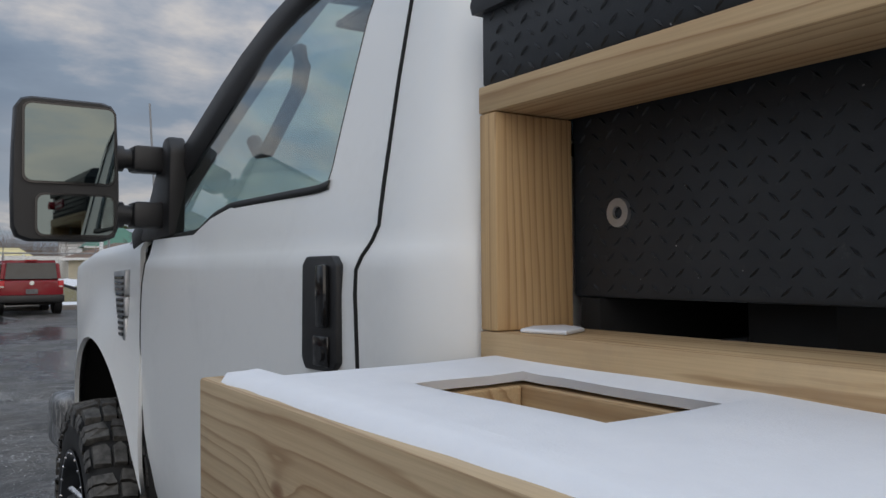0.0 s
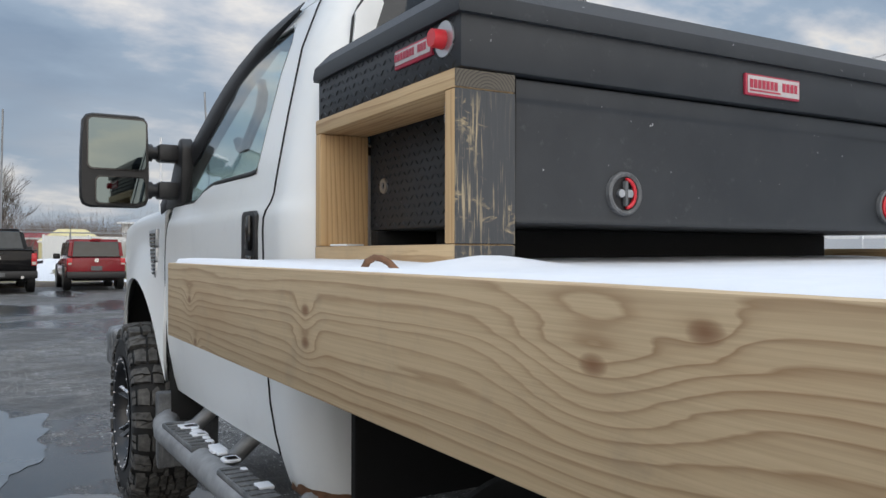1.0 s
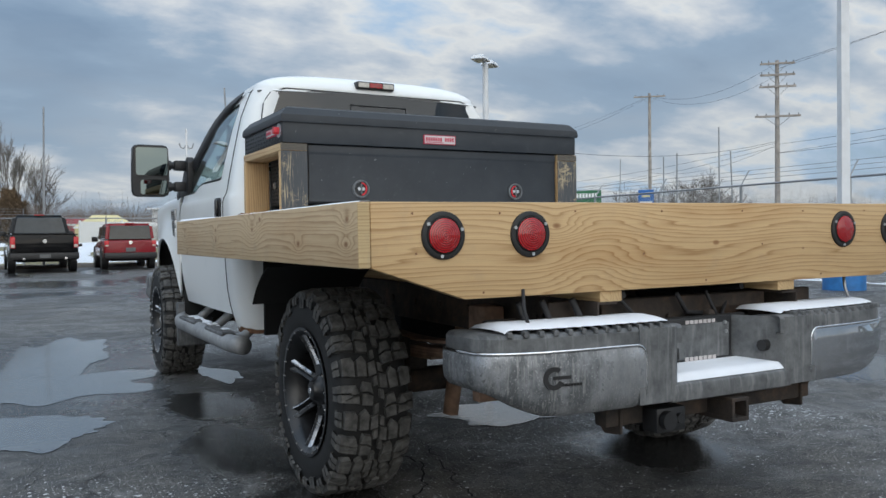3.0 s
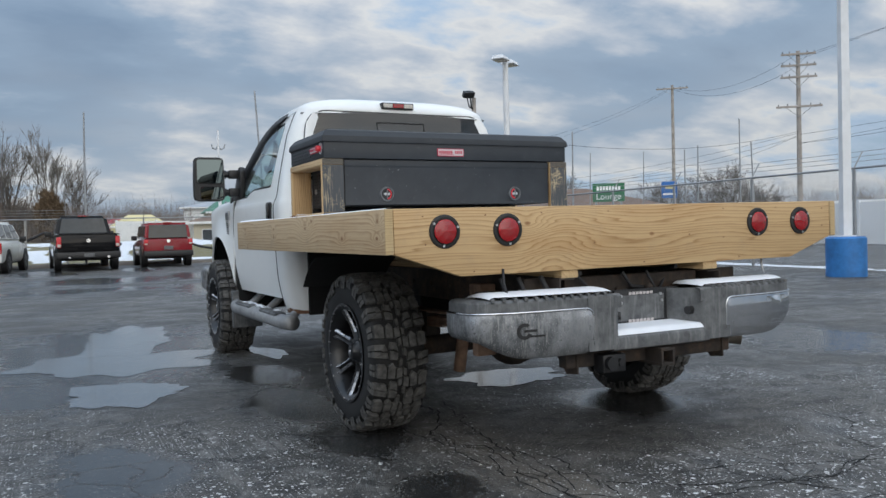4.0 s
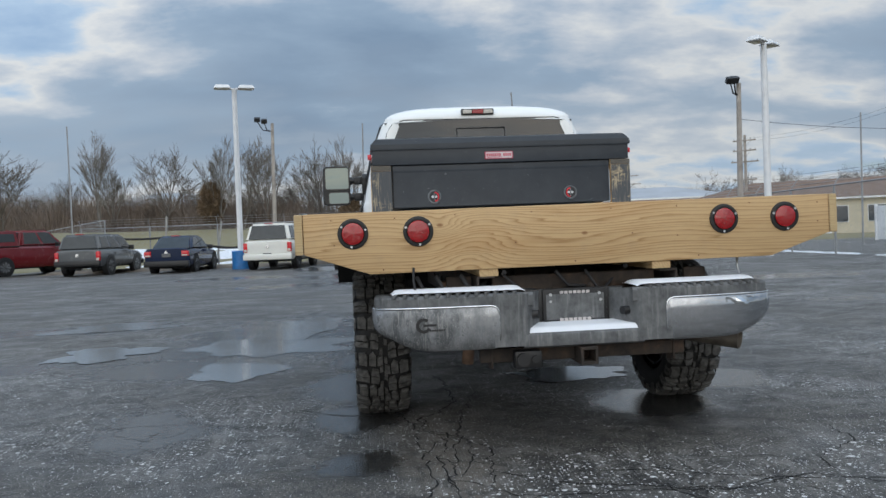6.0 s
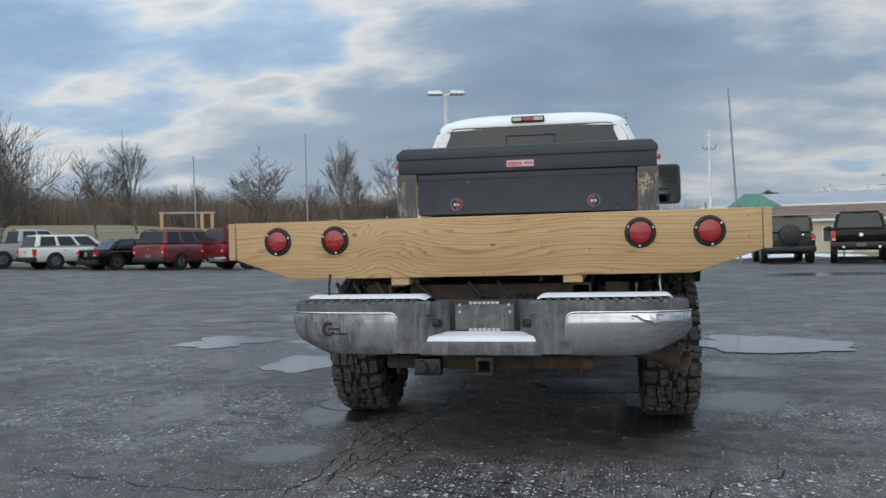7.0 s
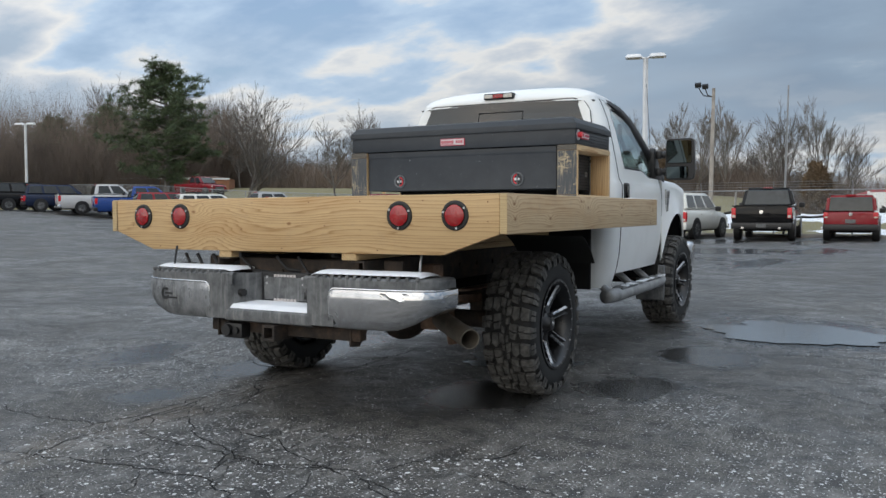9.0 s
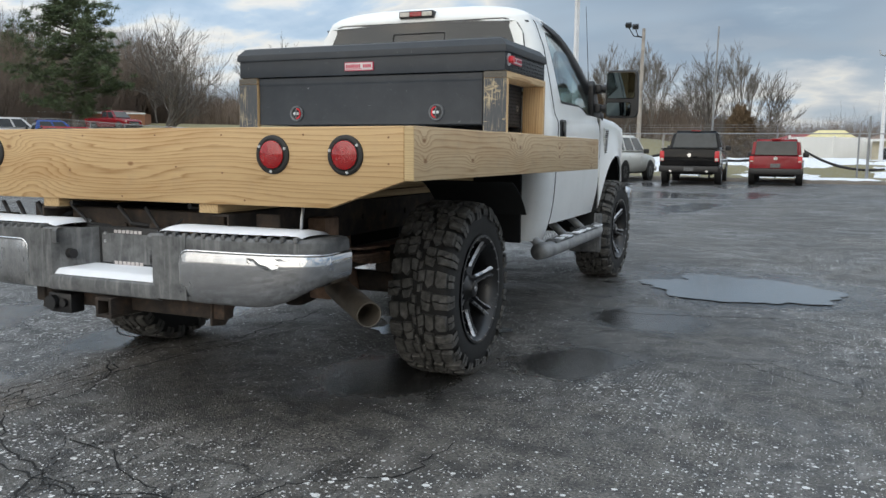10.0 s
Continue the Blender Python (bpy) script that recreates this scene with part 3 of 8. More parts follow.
def prism(bm, poly, axis, a, b, bevel=0.0):
    """A polygon given in the two other axes, drawn out along axis from a to b."""
    def at(u, v, k):
        return {"x": (k, u, v), "y": (u, k, v), "z": (u, v, k)}[axis]
    r0, r1 = [bm.verts.new(at(u, v, a)) for u, v in poly], [bm.verts.new(at(u, v, b)) for u, v in poly]
    fs = [bm.faces.new(r0), bm.faces.new(r1[::-1])]
    n = len(poly)
    for i in range(n):
        fs.append(bm.faces.new((r0[i], r1[i], r1[(i + 1) % n], r0[(i + 1) % n])))
    bmesh.ops.recalc_face_normals(bm, faces=fs)
    if bevel:
        bmesh.ops.bevel(bm, geom=list({e for f in fs for e in f.edges}), offset=bevel, segments=2, affect="EDGES", profile=0.5)
    return bm


def grid(bm, rows, closed=False):
    """Quads between rows of points."""
    vs = [[bm.verts.new(p) for p in r] for r in rows]
    for a, b in zip(vs, vs[1:]):
        n = len(a)
        for i in range(n if closed else n - 1):
            j = (i + 1) % n
            try:
                bm.faces.new((a[i], a[j], b[j], b[i]))
            except ValueError:
                pass
    return vs


def lathe(bm, profile, axis="x", n=48, at=(0, 0, 0)):
    """A profile of (along, radius) turned about an axis."""
    rows = []
    for k in range(n):
        c, s = math.cos(2 * math.pi * k / n), math.sin(2 * math.pi * k / n)
        rows.append([{"x": (at[0] + u, at[1] + r * c, at[2] + r * s), "y": (at[0] + r * c, at[1] + u, at[2] + r * s), "z": (at[0] + r * c, at[1] + r * s, at[2] + u)}[axis] for u, r in profile])
    vs = [[bm.verts.new(p) for p in r] for r in rows]
    for k in range(n):
        a, b = vs[k], vs[(k + 1) % n]
        for i in range(len(profile) - 1):
            bm.faces.new((a[i], a[i + 1], b[i + 1], b[i]))
    return bm


def lerp(table, x):
    """Piecewise linear look-up."""
    if x <= table[0][0]:
        return table[0][1]
    for (a, va), (b, vb) in zip(table, table[1:]):
        if x <= b:
            return va + (vb - va) * (x - a) / (b - a)
    return table[-1][1]


def solid(ob, thick, out=None):
    """Gives a panel thickness on its inner side; out: the way its outer face looks."""
    me = ob.data
    if out is not None and sum((p.normal.dot(Vector(out)) * p.area for p in me.polygons), 0.0) < 0:
        me.flip_normals()
    bm = bmesh.new()
    bm.from_mesh(me)
    for e in bm.edges:
        if e.is_boundary:
            e.smooth = False
    bm.to_mesh(me)
    bm.free()
    m = ob.modifiers.new("thickness", "SOLIDIFY")
    m.thickness, m.offset = thick, -1
    return ob


def frange(a, b, n):
    return [a + (b - a) * i / n for i in range(n + 1)]


# ---- the white pickup ----
YAW, PIVOT = 0.9, Matrix.Translation((0, 1.215, 0))  # the chassis stands a little askew under the bed
TRUCK_M = PIVOT @ Matrix.Rotation(radians(YAW), 4, "Z") @ PIVOT.inverted()
truck = thing("pickup_truck", "lifted white regular-cab pickup with dirty lower panels on wet asphalt", "pickup truck")

SIDE = [(0.495, 0.888), (0.52, 0.900), (0.56, 0.914), (0.60, 0.925), (0.66, 0.938), (0.75, 0.950), (0.90, 0.958), (1.10, 0.965), (1.25, 0.967), (1.31, 0.963), (1.335, 0.953), (1.38, 0.945), (1.43, 0.935), (1.60, 0.898), (1.80, 0.850), (1.95, 0.790), (1.98, 0.770)]


def side_x(z):
    return lerp(SIDE, z)


def back_y(z):
    return lerp([(0.5, 2.70), (1.46, 2.70), (1.52, 2.715), (1.95, 2.785), (2.1, 2.80)], z)


def seam_y(z):
    return lerp([(0.56, 2.90), (0.8, 2.935), (1.29, 2.952), (1.325, 2.925), (1.36, 2.905), (1.95, 2.955)], z)


def window_front(z):
    return 4.0 - 1.6 * (z - 1.65)


ZL = [0.495, 0.505, 0.53, 0.56, 0.575, 0.60, 0.63, 0.66, 0.70, 0.75, 0.82, 0.90, 1.0, 1.1, 1.18, 1.25, 1.29, 1.31, 1.325, 1.335, 1.36, 1.38, 1.43, 1.50, 1.6, 1.7, 1.8, 1.88, 1.93, 1.955, 1.98]


def corner_row(z, sgn):
    """From the door seam back round the cab's corner to the window opening or the middle of the back."""
    X, yb, r = side_x(z), back_y(z), 0.13
    pts = [(X, y) for y in frange(seam_y(z) - 0.006, yb + r, 4)]
    pts += [(X - r + r * math.cos(a), yb + r - r * math.sin(a)) for a in frange(0, math.pi / 2, 8)[1:]]
    return [(sgn * x, y, z) for x, y in pts]


def open_half(z):
    return lerp([(1.46, 0.80), (1.7, 0.785), (1.88, 0.755), (1.955, 0.70), (1.979, 0.61), (1.98, 0.0)], z)


for sgn, nm in ((-1, "driver"), (1, "passenger")):
    bm = bmesh.new()
    rows = []
    for z in ZL:
        r = corner_row(z, sgn)
        yb, X = back_y(z), side_x(z)
        end = open_half(z) if z > 1.45 else 0.5
        r += [(sgn * x, yb, z) for x in frange(X - 0.13, end, 2)[1:]]
        rows.append(r)
    grid(bm, rows)
    ob = part("cab_corner", bm, WHITE, truck, smooth=35)
    solid(ob, 0.012, (sgn, -0.3, 0))
bm = bmesh.new()
grid(bm, [[(x, back_y(z) + 0.001, z) for x in frange(-0.5, 0.5, 4)] for z in (0.60, 0.9, 1.2, 1.40, 1.455)])
solid(part("cab_back", bm, WHITE, truck), 0.012, (0, -1, 0))

# roof: a crowned panel that rolls down at the back and sides
def roof_z(f, y):
    g = math.sqrt(max(0.0, 1 - (max(0.0, 2.97 - y) / 0.185) ** 2)) if y < 2.97 else 1 - 0.45 * max(0.0, (y - 3.15) / 0.45) ** 2
    return 1.98 + 0.118 * max(0.0, 1 - abs(f) ** 4) ** 0.5 * g


bm = bmesh.new()
FS = [-1, -0.985, -0.96, -0.92, -0.86, -0.78, -0.65, -0.45, -0.2, 0, 0.2, 0.45, 0.65, 0.78, 0.86, 0.92, 0.96, 0.985, 1]
ys = [2.786, 2.788, 2.792, 2.80, 2.815, 2.84, 2.88, 2.93, 2.97, 3.05, 3.15, 3.25, 3.35, 3.44, 3.52, 3.60]
def roof_half(y):
    X, yb = side_x(1.98), back_y(1.98)
    q = min(1.0, max(0.0, (yb + 0.13 - y) / 0.13))
    return (X - 0.13 + 0.13 * math.sqrt(1 - q * q) if y < 3.3 else lerp([(3.3, X), (3.6, X - 0.028)], y)) + 0.001


skirt = [[(f * (roof_half(y) + 0.001), y - 0.001, z) for f in FS] for y, z in ((2.788, 1.978), (2.787, 1.9795))]
grid(bm, skirt + [[(f * roof_half(y), y, roof_z(f, y)) for f in FS] for y in ys])
part("roof", bm, WHITE, truck, smooth=True)

# doors
def bulge(y):
    return 0.006 * math.sin(math.pi * min(1.0, max(0.0, (y - 2.93) / 1.3)))


def inner_x(z):
    return side_x(z) - 0.05


for sgn in (-1, 1):
    bm = bmesh.new()
    zs = [z for z in ZL if 0.6 <= z <= 1.38]
    grid(bm, [[(sgn * (side_x(z) + 0.006 * math.sin(math.pi * u)), seam_y(z) + (lerp([(0.6, 4.24), (0.75, 4.28), (0.95, 4.30), (1.2, 4.275), (1.38, 4.22)], z) - seam_y(z)) * u, z) for u in frange(0, 1, 14)] for z in zs])
    door = part("door", bm, WHITE, truck, smooth=35)
    solid(door, 0.03, (sgn, 0, 0))
    # window surround of the door: rear upright, header and front upright
    bm = bmesh.new()
    zs = [1.375, 1.43, 1.47, 1.55, 1.65, 1.75, 1.85, 1.90, 1.945, 1.975]
    grid(bm, [[(sgn * (side_x(z0 + (top - z0) * v) + bulge(y)), y, z0 + (top - z0) * v) for v in (0, 0.5, 1)] for y, top, z0 in [(yy, lerp([(3.6, 1.432), (3.72, 1.415), (3.84, 1.378)], yy), 1.374) for yy in frange(3.12, 3.84, 12)]])
    grid(bm, [[(sgn * (side_x(z) + bulge(y)), y, z) for y in frange(seam_y(z), lerp([(1.375, 3.12), (1.43, 3.12), (1.47, 3.108), (1.85, 3.082), (1.92, 3.12), (1.975, 3.2)], z), 3)] for z in zs])
    grid(bm, [[(sgn * (side_x(z) + 0.0), y, z) for z in (1.925, 1.95, 1.98)] for y in frange(3.08, 3.56, 8)])
    grid(bm, [[(sgn * (side_x(z) - 0.004), window_front(z) + k, z) for k in (0.0, 0.06)] for z in frange(1.37, 1.96, 8)])
    solid(part("window_surround", bm, WHITE, door, smooth=35), 0.006, (sgn, 0, 0))
    bm = bmesh.new()
    zs = [1.37, 1.43, 1.5, 1.6, 1.7, 1.8, 1.9, 1.95]
    grid(bm, [[(sgn * (side_x(z) - 0.005), 3.03 + (window_front(z) + 0.03 - 3.03) * u, z) for u in frange(0, 1, 6)] for z in zs])
    pane = solid(part("window_pane", bm, GLASS, door, "clear door glass", 30), 0.004, (sgn, 0, 0))
    pane.visible_shadow = False
    bm = bmesh.new()
    grid(bm, [[(sgn * (side_x(1.43) + dx), y, lerp([(3.6, 1.428), (3.72, 1.412), (3.84, 1.376), (4.2, 1.37)], y) + dz + 0.10 * max(0.0, 3.15 - y)) for dx, dz in ((-0.008, 0.020), (0.003, 0.017), (0.006, 0.002), (-0.008, 0.0))] for y in frange(3.10, 4.2, 26)])
    part("belt_seal", bm, SEAL, door, smooth=True)
    bm = bmesh.new()
    sweep(bm, [(sgn * (side_x(z) + 0.002), lerp([(1.43, 3.118), (1.47, 3.105), (1.85, 3.078), (1.93, 3.12)], z), z) for z in (1.44, 1.47, 1.55, 1.65, 1.75, 1.85, 1.92)], 0.0016, 6)
    part("rear_window_seal", bm, SEAL, door, smooth=True)
    # smoked rain visor that follows the front pillar and the header
    bm = bmesh.new()
    path = [(z, window_front(z)) for z in frange(1.40, 1.88, 8)] + [(1.915, 3.52), (1.94, 3.38), (1.955, 3.22), (1.962, 3.09)]
    rows = []
    for i, (z, y) in enumerate(path):
        wdt = 0.075 if i < 9 else 0.075 - 0.018 * (i - 8)
        X = side_x(z)
        ny, nz = (0.53, 0.848) if i < 9 else (0.15, 0.99)
        rows.append([(sgn * (X + 0.004), y + 0.03 * ny, z + 0.03 * nz), (sgn * (X + 0.022), y + 0.005 * ny, z + 0.005 * nz), (sgn * (X + 0.024), y - 0.6 * wdt * ny, z - 0.6 * wdt * nz), (sgn * (X + 0.012), y - wdt * ny, z - wdt * nz)])
    grid(bm, rows)
    solid(part("rain_visor", bm, PLASTIC, door, "smoked black rain visor", 40), 0.004)
    # handle: recessed bezel, pull and lock
    zc, yc = 1.215, 3.062
    hx = 0.968
    bm = bmesh.new()
    prism(bm, [(yc - 0.066, zc - 0.080), (yc - 0.045, zc - 0.096), (yc + 0.055, zc - 0.098), (yc + 0.070, zc - 0.080), (yc + 0.066, zc + 0.085), (yc + 0.048, zc + 0.099), (yc - 0.050, zc + 0.099), (yc - 0.068, zc + 0.084)], "x", sgn * (hx - 0.006), sgn * (hx + 0.010), 0.004)
    bezel = part("door_handle", bm, PLASTIC, door, "black pull-out door handle", 40)
    bm = B(sgn * (hx + 0.010), sgn * (hx + 0.024), yc - 0.046, yc - 0.012, zc - 0.022, zc + 0.085, 0.006)
    box(bm, sgn * (hx + 0.010), sgn * (hx + 0.016), yc - 0.044, yc + 0.012, zc - 0.088, zc - 0.036, 0.003)
    tube(bm, (sgn * (hx + 0.014), yc - 0.022, zc - 0.066), (sgn * (hx + 0.021), yc - 0.022, zc - 0.066), 0.013, n=14)
    part("handle_grip", bm, GLOSS_BLACK, door, "", 40)
    # dark seams at the door's rear and front edges
    part("door_seam", sweep(bmesh.new(), [(sgn * (side_x(z) - 0.0005), seam_y(z) - 0.003, z) for z in ZL if 0.6 <= z], 0.0048, 6), DARK_GAP, door, "", True)
    part("door_seam", sweep(bmesh.new(), [(sgn * (side_x(z) - 0.001), lerp([(0.6, 4.24), (0.75, 4.28), (0.95, 4.30), (1.2, 4.275), (1.38, 4.22)], z) + 0.004, z) for z in ZL if 0.6 <= z <= 1.34], 0.0032, 6), DARK_GAP, door, "", True)
    # dark jamb behind the seams, the gap's shade put into its colour
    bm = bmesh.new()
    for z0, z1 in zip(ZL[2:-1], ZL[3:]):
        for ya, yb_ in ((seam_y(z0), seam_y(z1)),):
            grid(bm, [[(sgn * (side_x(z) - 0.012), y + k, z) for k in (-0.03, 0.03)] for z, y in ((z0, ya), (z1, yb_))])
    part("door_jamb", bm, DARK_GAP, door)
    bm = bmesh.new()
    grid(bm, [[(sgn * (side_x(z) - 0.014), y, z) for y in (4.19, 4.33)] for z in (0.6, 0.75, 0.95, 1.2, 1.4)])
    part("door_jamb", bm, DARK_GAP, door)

# front wings with the wheel arch
AX_F, AX_R, AX_Z = 4.758, 1.215, 0.421
for sgn in (-1, 1):
    bm = bmesh.new()
    cols = []
    for y in [4.292, 4.30, 4.305, 4.31, 4.315] + frange(4.325, 5.275, 38) + [5.285, 5.30, 5.35, 5.45, 5.55, 5.63]:
        q = (y - AX_F) / 0.475
        low = AX_Z + 0.10 + 0.545 * math.sqrt(1 - q * q) if abs(q) < 1 else 0.585
        flare = 0.052 * max(0.0, 1 - (abs(y - AX_F) / 0.72) ** 2)
        top = lerp([(4.2, 1.36), (5.0, 1.335), (5.63, 1.25)], y)
        taper = lerp([(5.25, 0.0), (5.63, 0.10)], y)
        col = []
        for v in frange(0, 1, 9):
            z = low + (top - low) * v
            lip = flare * max(0.0, 1 - v * 1.6)
            col.append((sgn * (side_x(min(z, 1.3)) + lip - taper), y, z))
        # shoulder that rolls over to the bonnet
        X = side_x(1.3) - taper
        col += [(sgn * (X - 0.012), y, top + 0.018), (sgn * (X - 0.04), y, top + 0.036), (sgn * (X - 0.10), y, top + 0.048), (sgn * (X - 0.20), y, top + 0.055)]
        cols.append(col)
    grid(bm, cols)
    wing = solid(part("front_wing", bm, WHITE, truck, smooth=40), 0.015, (sgn, 0, 0.2))
    bm = bmesh.new()
    for z0, z1, w0, w1 in ((1.295, 1.215, 0.15, 0.135), (1.21, 1.15, 0.125, 0.11), (1.145, 1.075, 0.10, 0.055)):
        prism(bm, [(4.41, z1), (4.41, z0), (4.41 + w0, z0 - 0.006), (4.41 + w1, z1)], "x", sgn * 0.962, sgn * 0.981, 0.004)
    vent = part("side_vent", bm, STEEL, wing, "chrome-framed black louvred side vent", 40)
    bm = bmesh.new()
    for i in range(11):
        z = 1.275 - i * 0.0175
        box(bm, sgn * 0.979, sgn * 0.985, 4.425, 4.41 + lerp([(1.08, 0.06), (1.29, 0.125)], z), z - 0.011, z, 0.002)
    part("louvre", bm, GLOSS_BLACK, wing)
    # inner arch
    bm = bmesh.new()
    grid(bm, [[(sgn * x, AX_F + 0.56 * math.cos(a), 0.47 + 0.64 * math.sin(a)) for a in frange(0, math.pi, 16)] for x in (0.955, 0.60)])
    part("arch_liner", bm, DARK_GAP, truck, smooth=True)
    # mud flap and lower moulding behind the front wheel
    bm = prism(bmesh.new(), [(4.235, 0.585), (4.315, 0.585), (4.30, 0.30), (4.275, 0.255), (4.245, 0.26)], "x", sgn * 0.74, sgn * 1.0, 0.01)
    part("mud_flap", bm, GREY_PLASTIC, truck, "grey moulded mud flap", 40)
bm = bmesh.new()
grid(bm, [[(f * lerp([(4.2, 0.80), (5.65, 0.72)], y), y, lerp([(4.2, 1.405), (4.9, 1.40), (5.45, 1.34), (5.62, 1.26), (5.66, 1.15)], y) + 0.02 * (1 - f * f)) for f in frange(-1, 1, 8)] for y in frange(4.2, 5.66, 14)])
solid(part("bonnet", bm, WHITE, truck, smooth=40), 0.02, (0, 0, 1))
bm = B(-0.88, 0.88, 5.55, 5.66, 0.75, 1.22, 0.03)
part("front_grille", bm, PLASTIC, truck, "", 40)
part("front_bumper", B(-0.99, 0.99, 5.60, 5.80, 0.52, 0.76, 0.05, segs=3), CHROME, truck, "", 40)
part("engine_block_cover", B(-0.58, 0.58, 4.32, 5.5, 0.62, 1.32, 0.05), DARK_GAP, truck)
bm = bmesh.new()
grid(bm, [[(f * lerp([(0, 0.74), (1, 0.86)], u), 3.60 + 0.86 * u - 0.10 * f * f, 2.035 - 0.62 * u - 0.02 * f * f) for f in frange(-1, 1, 10)] for u in frange(0, 1, 8)])
ws = solid(part("windscreen", bm, GLASS, truck, "", True), 0.005, (0, 1, 1))
ws.visible_shadow = False
for sgn in (-1, 1):
    bm = bmesh.new()
    grid(bm, [[(sgn * (side_x(z) - dx), window_front(z) + 0.05 + dy, z) for dx, dy in ((0.0, 0.0), (0.004, 0.03), (0.03, 0.065), (0.07, 0.075), (0.075, 0.0))] for z in frange(1.36, 1.99, 10)])
    part("front_pillar", bm, WHITE, truck, smooth=40)

# rear window: one dark flush pane with a slider let into its middle
bm = bmesh.new()
rows = []
for z in frange(1.462, 1.977, 10):
    rows.append([(f * (open_half(z) - 0.003), back_y(z) + 0.002 - 0.004 * (1 - f * f), z) for f in frange(-1, 1, 12)])
grid(bm, rows)
rw = solid(part("rear_window", bm, GLASS_DARK, truck, "dark tinted rear window with a sliding middle pane", 30), 0.004, (0, -1, 0))
bm = bmesh.new()
for x in (-0.195, 0.195):
    tube(bm, (x, back_y(1.47) - 0.002, 1.47), (x, back_y(1.90) - 0.002, 1.90), 0.0045, n=6)
tube(bm, (-0.195, back_y(1.90) - 0.002, 1.90), (0.195, back_y(1.90) - 0.002, 1.90), 0.0055, n=6)
part("slider_frame", bm, SEAL, rw)
bm = bmesh.new()
edge = [(open_half(z), z) for z in frange(1.46, 1.978, 14)]
loop = [(-x, z) for x, z in edge] + [(x, z) for x, z in reversed(edge)]
sweep(bm, [(x, back_y(z) + 0.003, z) for x, z in loop], 0.006, 6)
part("window_seal", bm, SEAL, rw, smooth=True)
# high brake lamp
lampz = 2.030
bm = B(-0.152, 0.112, 2.765, 2.83, lampz - 0.022, lampz + 0.026, 0.008)
hi = part("high_brake_light", bm, PLASTIC, truck, "high-level brake light, red lens between clear ones", 40)
part("red_lens", B(-0.065, 0.025, 2.757, 2.80, lampz - 0.014, lampz + 0.017, 0.004), RED_LENS, hi)
for x0, x1 in ((-0.142, -0.068), (0.028, 0.102)):
    part("clear_lens", B(x0, x1, 2.758, 2.80, lampz - 0.014, lampz + 0.017, 0.004), PALE_LENS, hi)

# cab inside
bm = bmesh.new()
grid(bm, [[(f * (side_x(1.95) - 0.02), y, 1.962 + 0.035 * (1 - f * f)) for f in frange(-1, 1, 6)] for y in frange(2.83, 3.62, 4)])
solid(part("headliner", bm, INTERIOR, truck, "grey cloth headliner", True), 0.01)
for sgn in (-1, 1):
    bm = B(sgn * 0.12, sgn * 0.62, 3.52, 3.70, 1.925, 1.945, 0.008)
    part("sun_visor", bm, INTERIOR, truck, "", 40)
    bm = bmesh.new()
    grid(bm, [[(sgn * (side_x(z) - 0.03 - dx), window_front(z) + dy, z) for dx, dy in ((0.0, -0.035), (0.035, -0.02), (0.06, 0.05))] for z in frange(1.38, 1.95, 8)])
    solid(part("pillar_trim", bm, INTERIOR, truck, "", 40), 0.006)
    pts = []
    for u, off in ((0.0, 0.0), (0.03, 0.05), (0.16, 0.085), (0.84, 0.085), (0.97, 0.05), (1.0, 0.0)):
        pts.append((sgn * 0.742, 3.95 - 0.30 * u - off * 0.55, 1.65 + 0.19 * u - off * 0.83))
    part("grab_handle", sweep(bmesh.new(), pts, 0.021, 8), INTERIOR, truck, "", True)
part("dashboard", B(-0.78, 0.78, 3.95, 4.30, 1.15, 1.40, 0.05), INTERIOR, truck, "", 40)
part("cab_floor", B(-0.86, 0.86, 2.74, 4.30, 0.62, 0.70), INTERIOR, truck)
bm = B(-0.74, 0.74, 2.80, 3.30, 0.80, 1.02, 0.06)
seat = part("bench_seat", bm, INTERIOR, truck, "grey bench seat", 40)
for x in (-0.42, 0.42):
    bm = prism(bmesh.new(), [(2.80, 1.0), (3.0, 1.0), (2.93, 1.42), (2.85, 1.45), (2.78, 1.42)], "x", x - 0.27, x + 0.27, 0.035)
    sb = part("seat_back", bm, INTERIOR, seat, "", 40)
    part("headrest", B(x - 0.13, x + 0.13, 2.80, 2.89, 1.46, 1.62, 0.03), INTERIOR, sb, "", 40)
bm = bmesh.new()
sweep(bm, [(-0.42 + 0.19 * math.cos(a), 3.78 + 0.06 * math.sin(a), 1.33 + 0.18 * math.sin(a)) for a in frange(0, 2 * math.pi, 28)], 0.016, 8, False)
tube(bm, (-0.42, 3.78, 1.33), (-0.42, 4.0, 1.25), 0.05, n=10)
box(bm, -0.59, -0.25, 3.77, 3.80, 1.315, 1.345, 0.01)
part("steering_wheel", bm, INTERIOR, truck, "", 40)

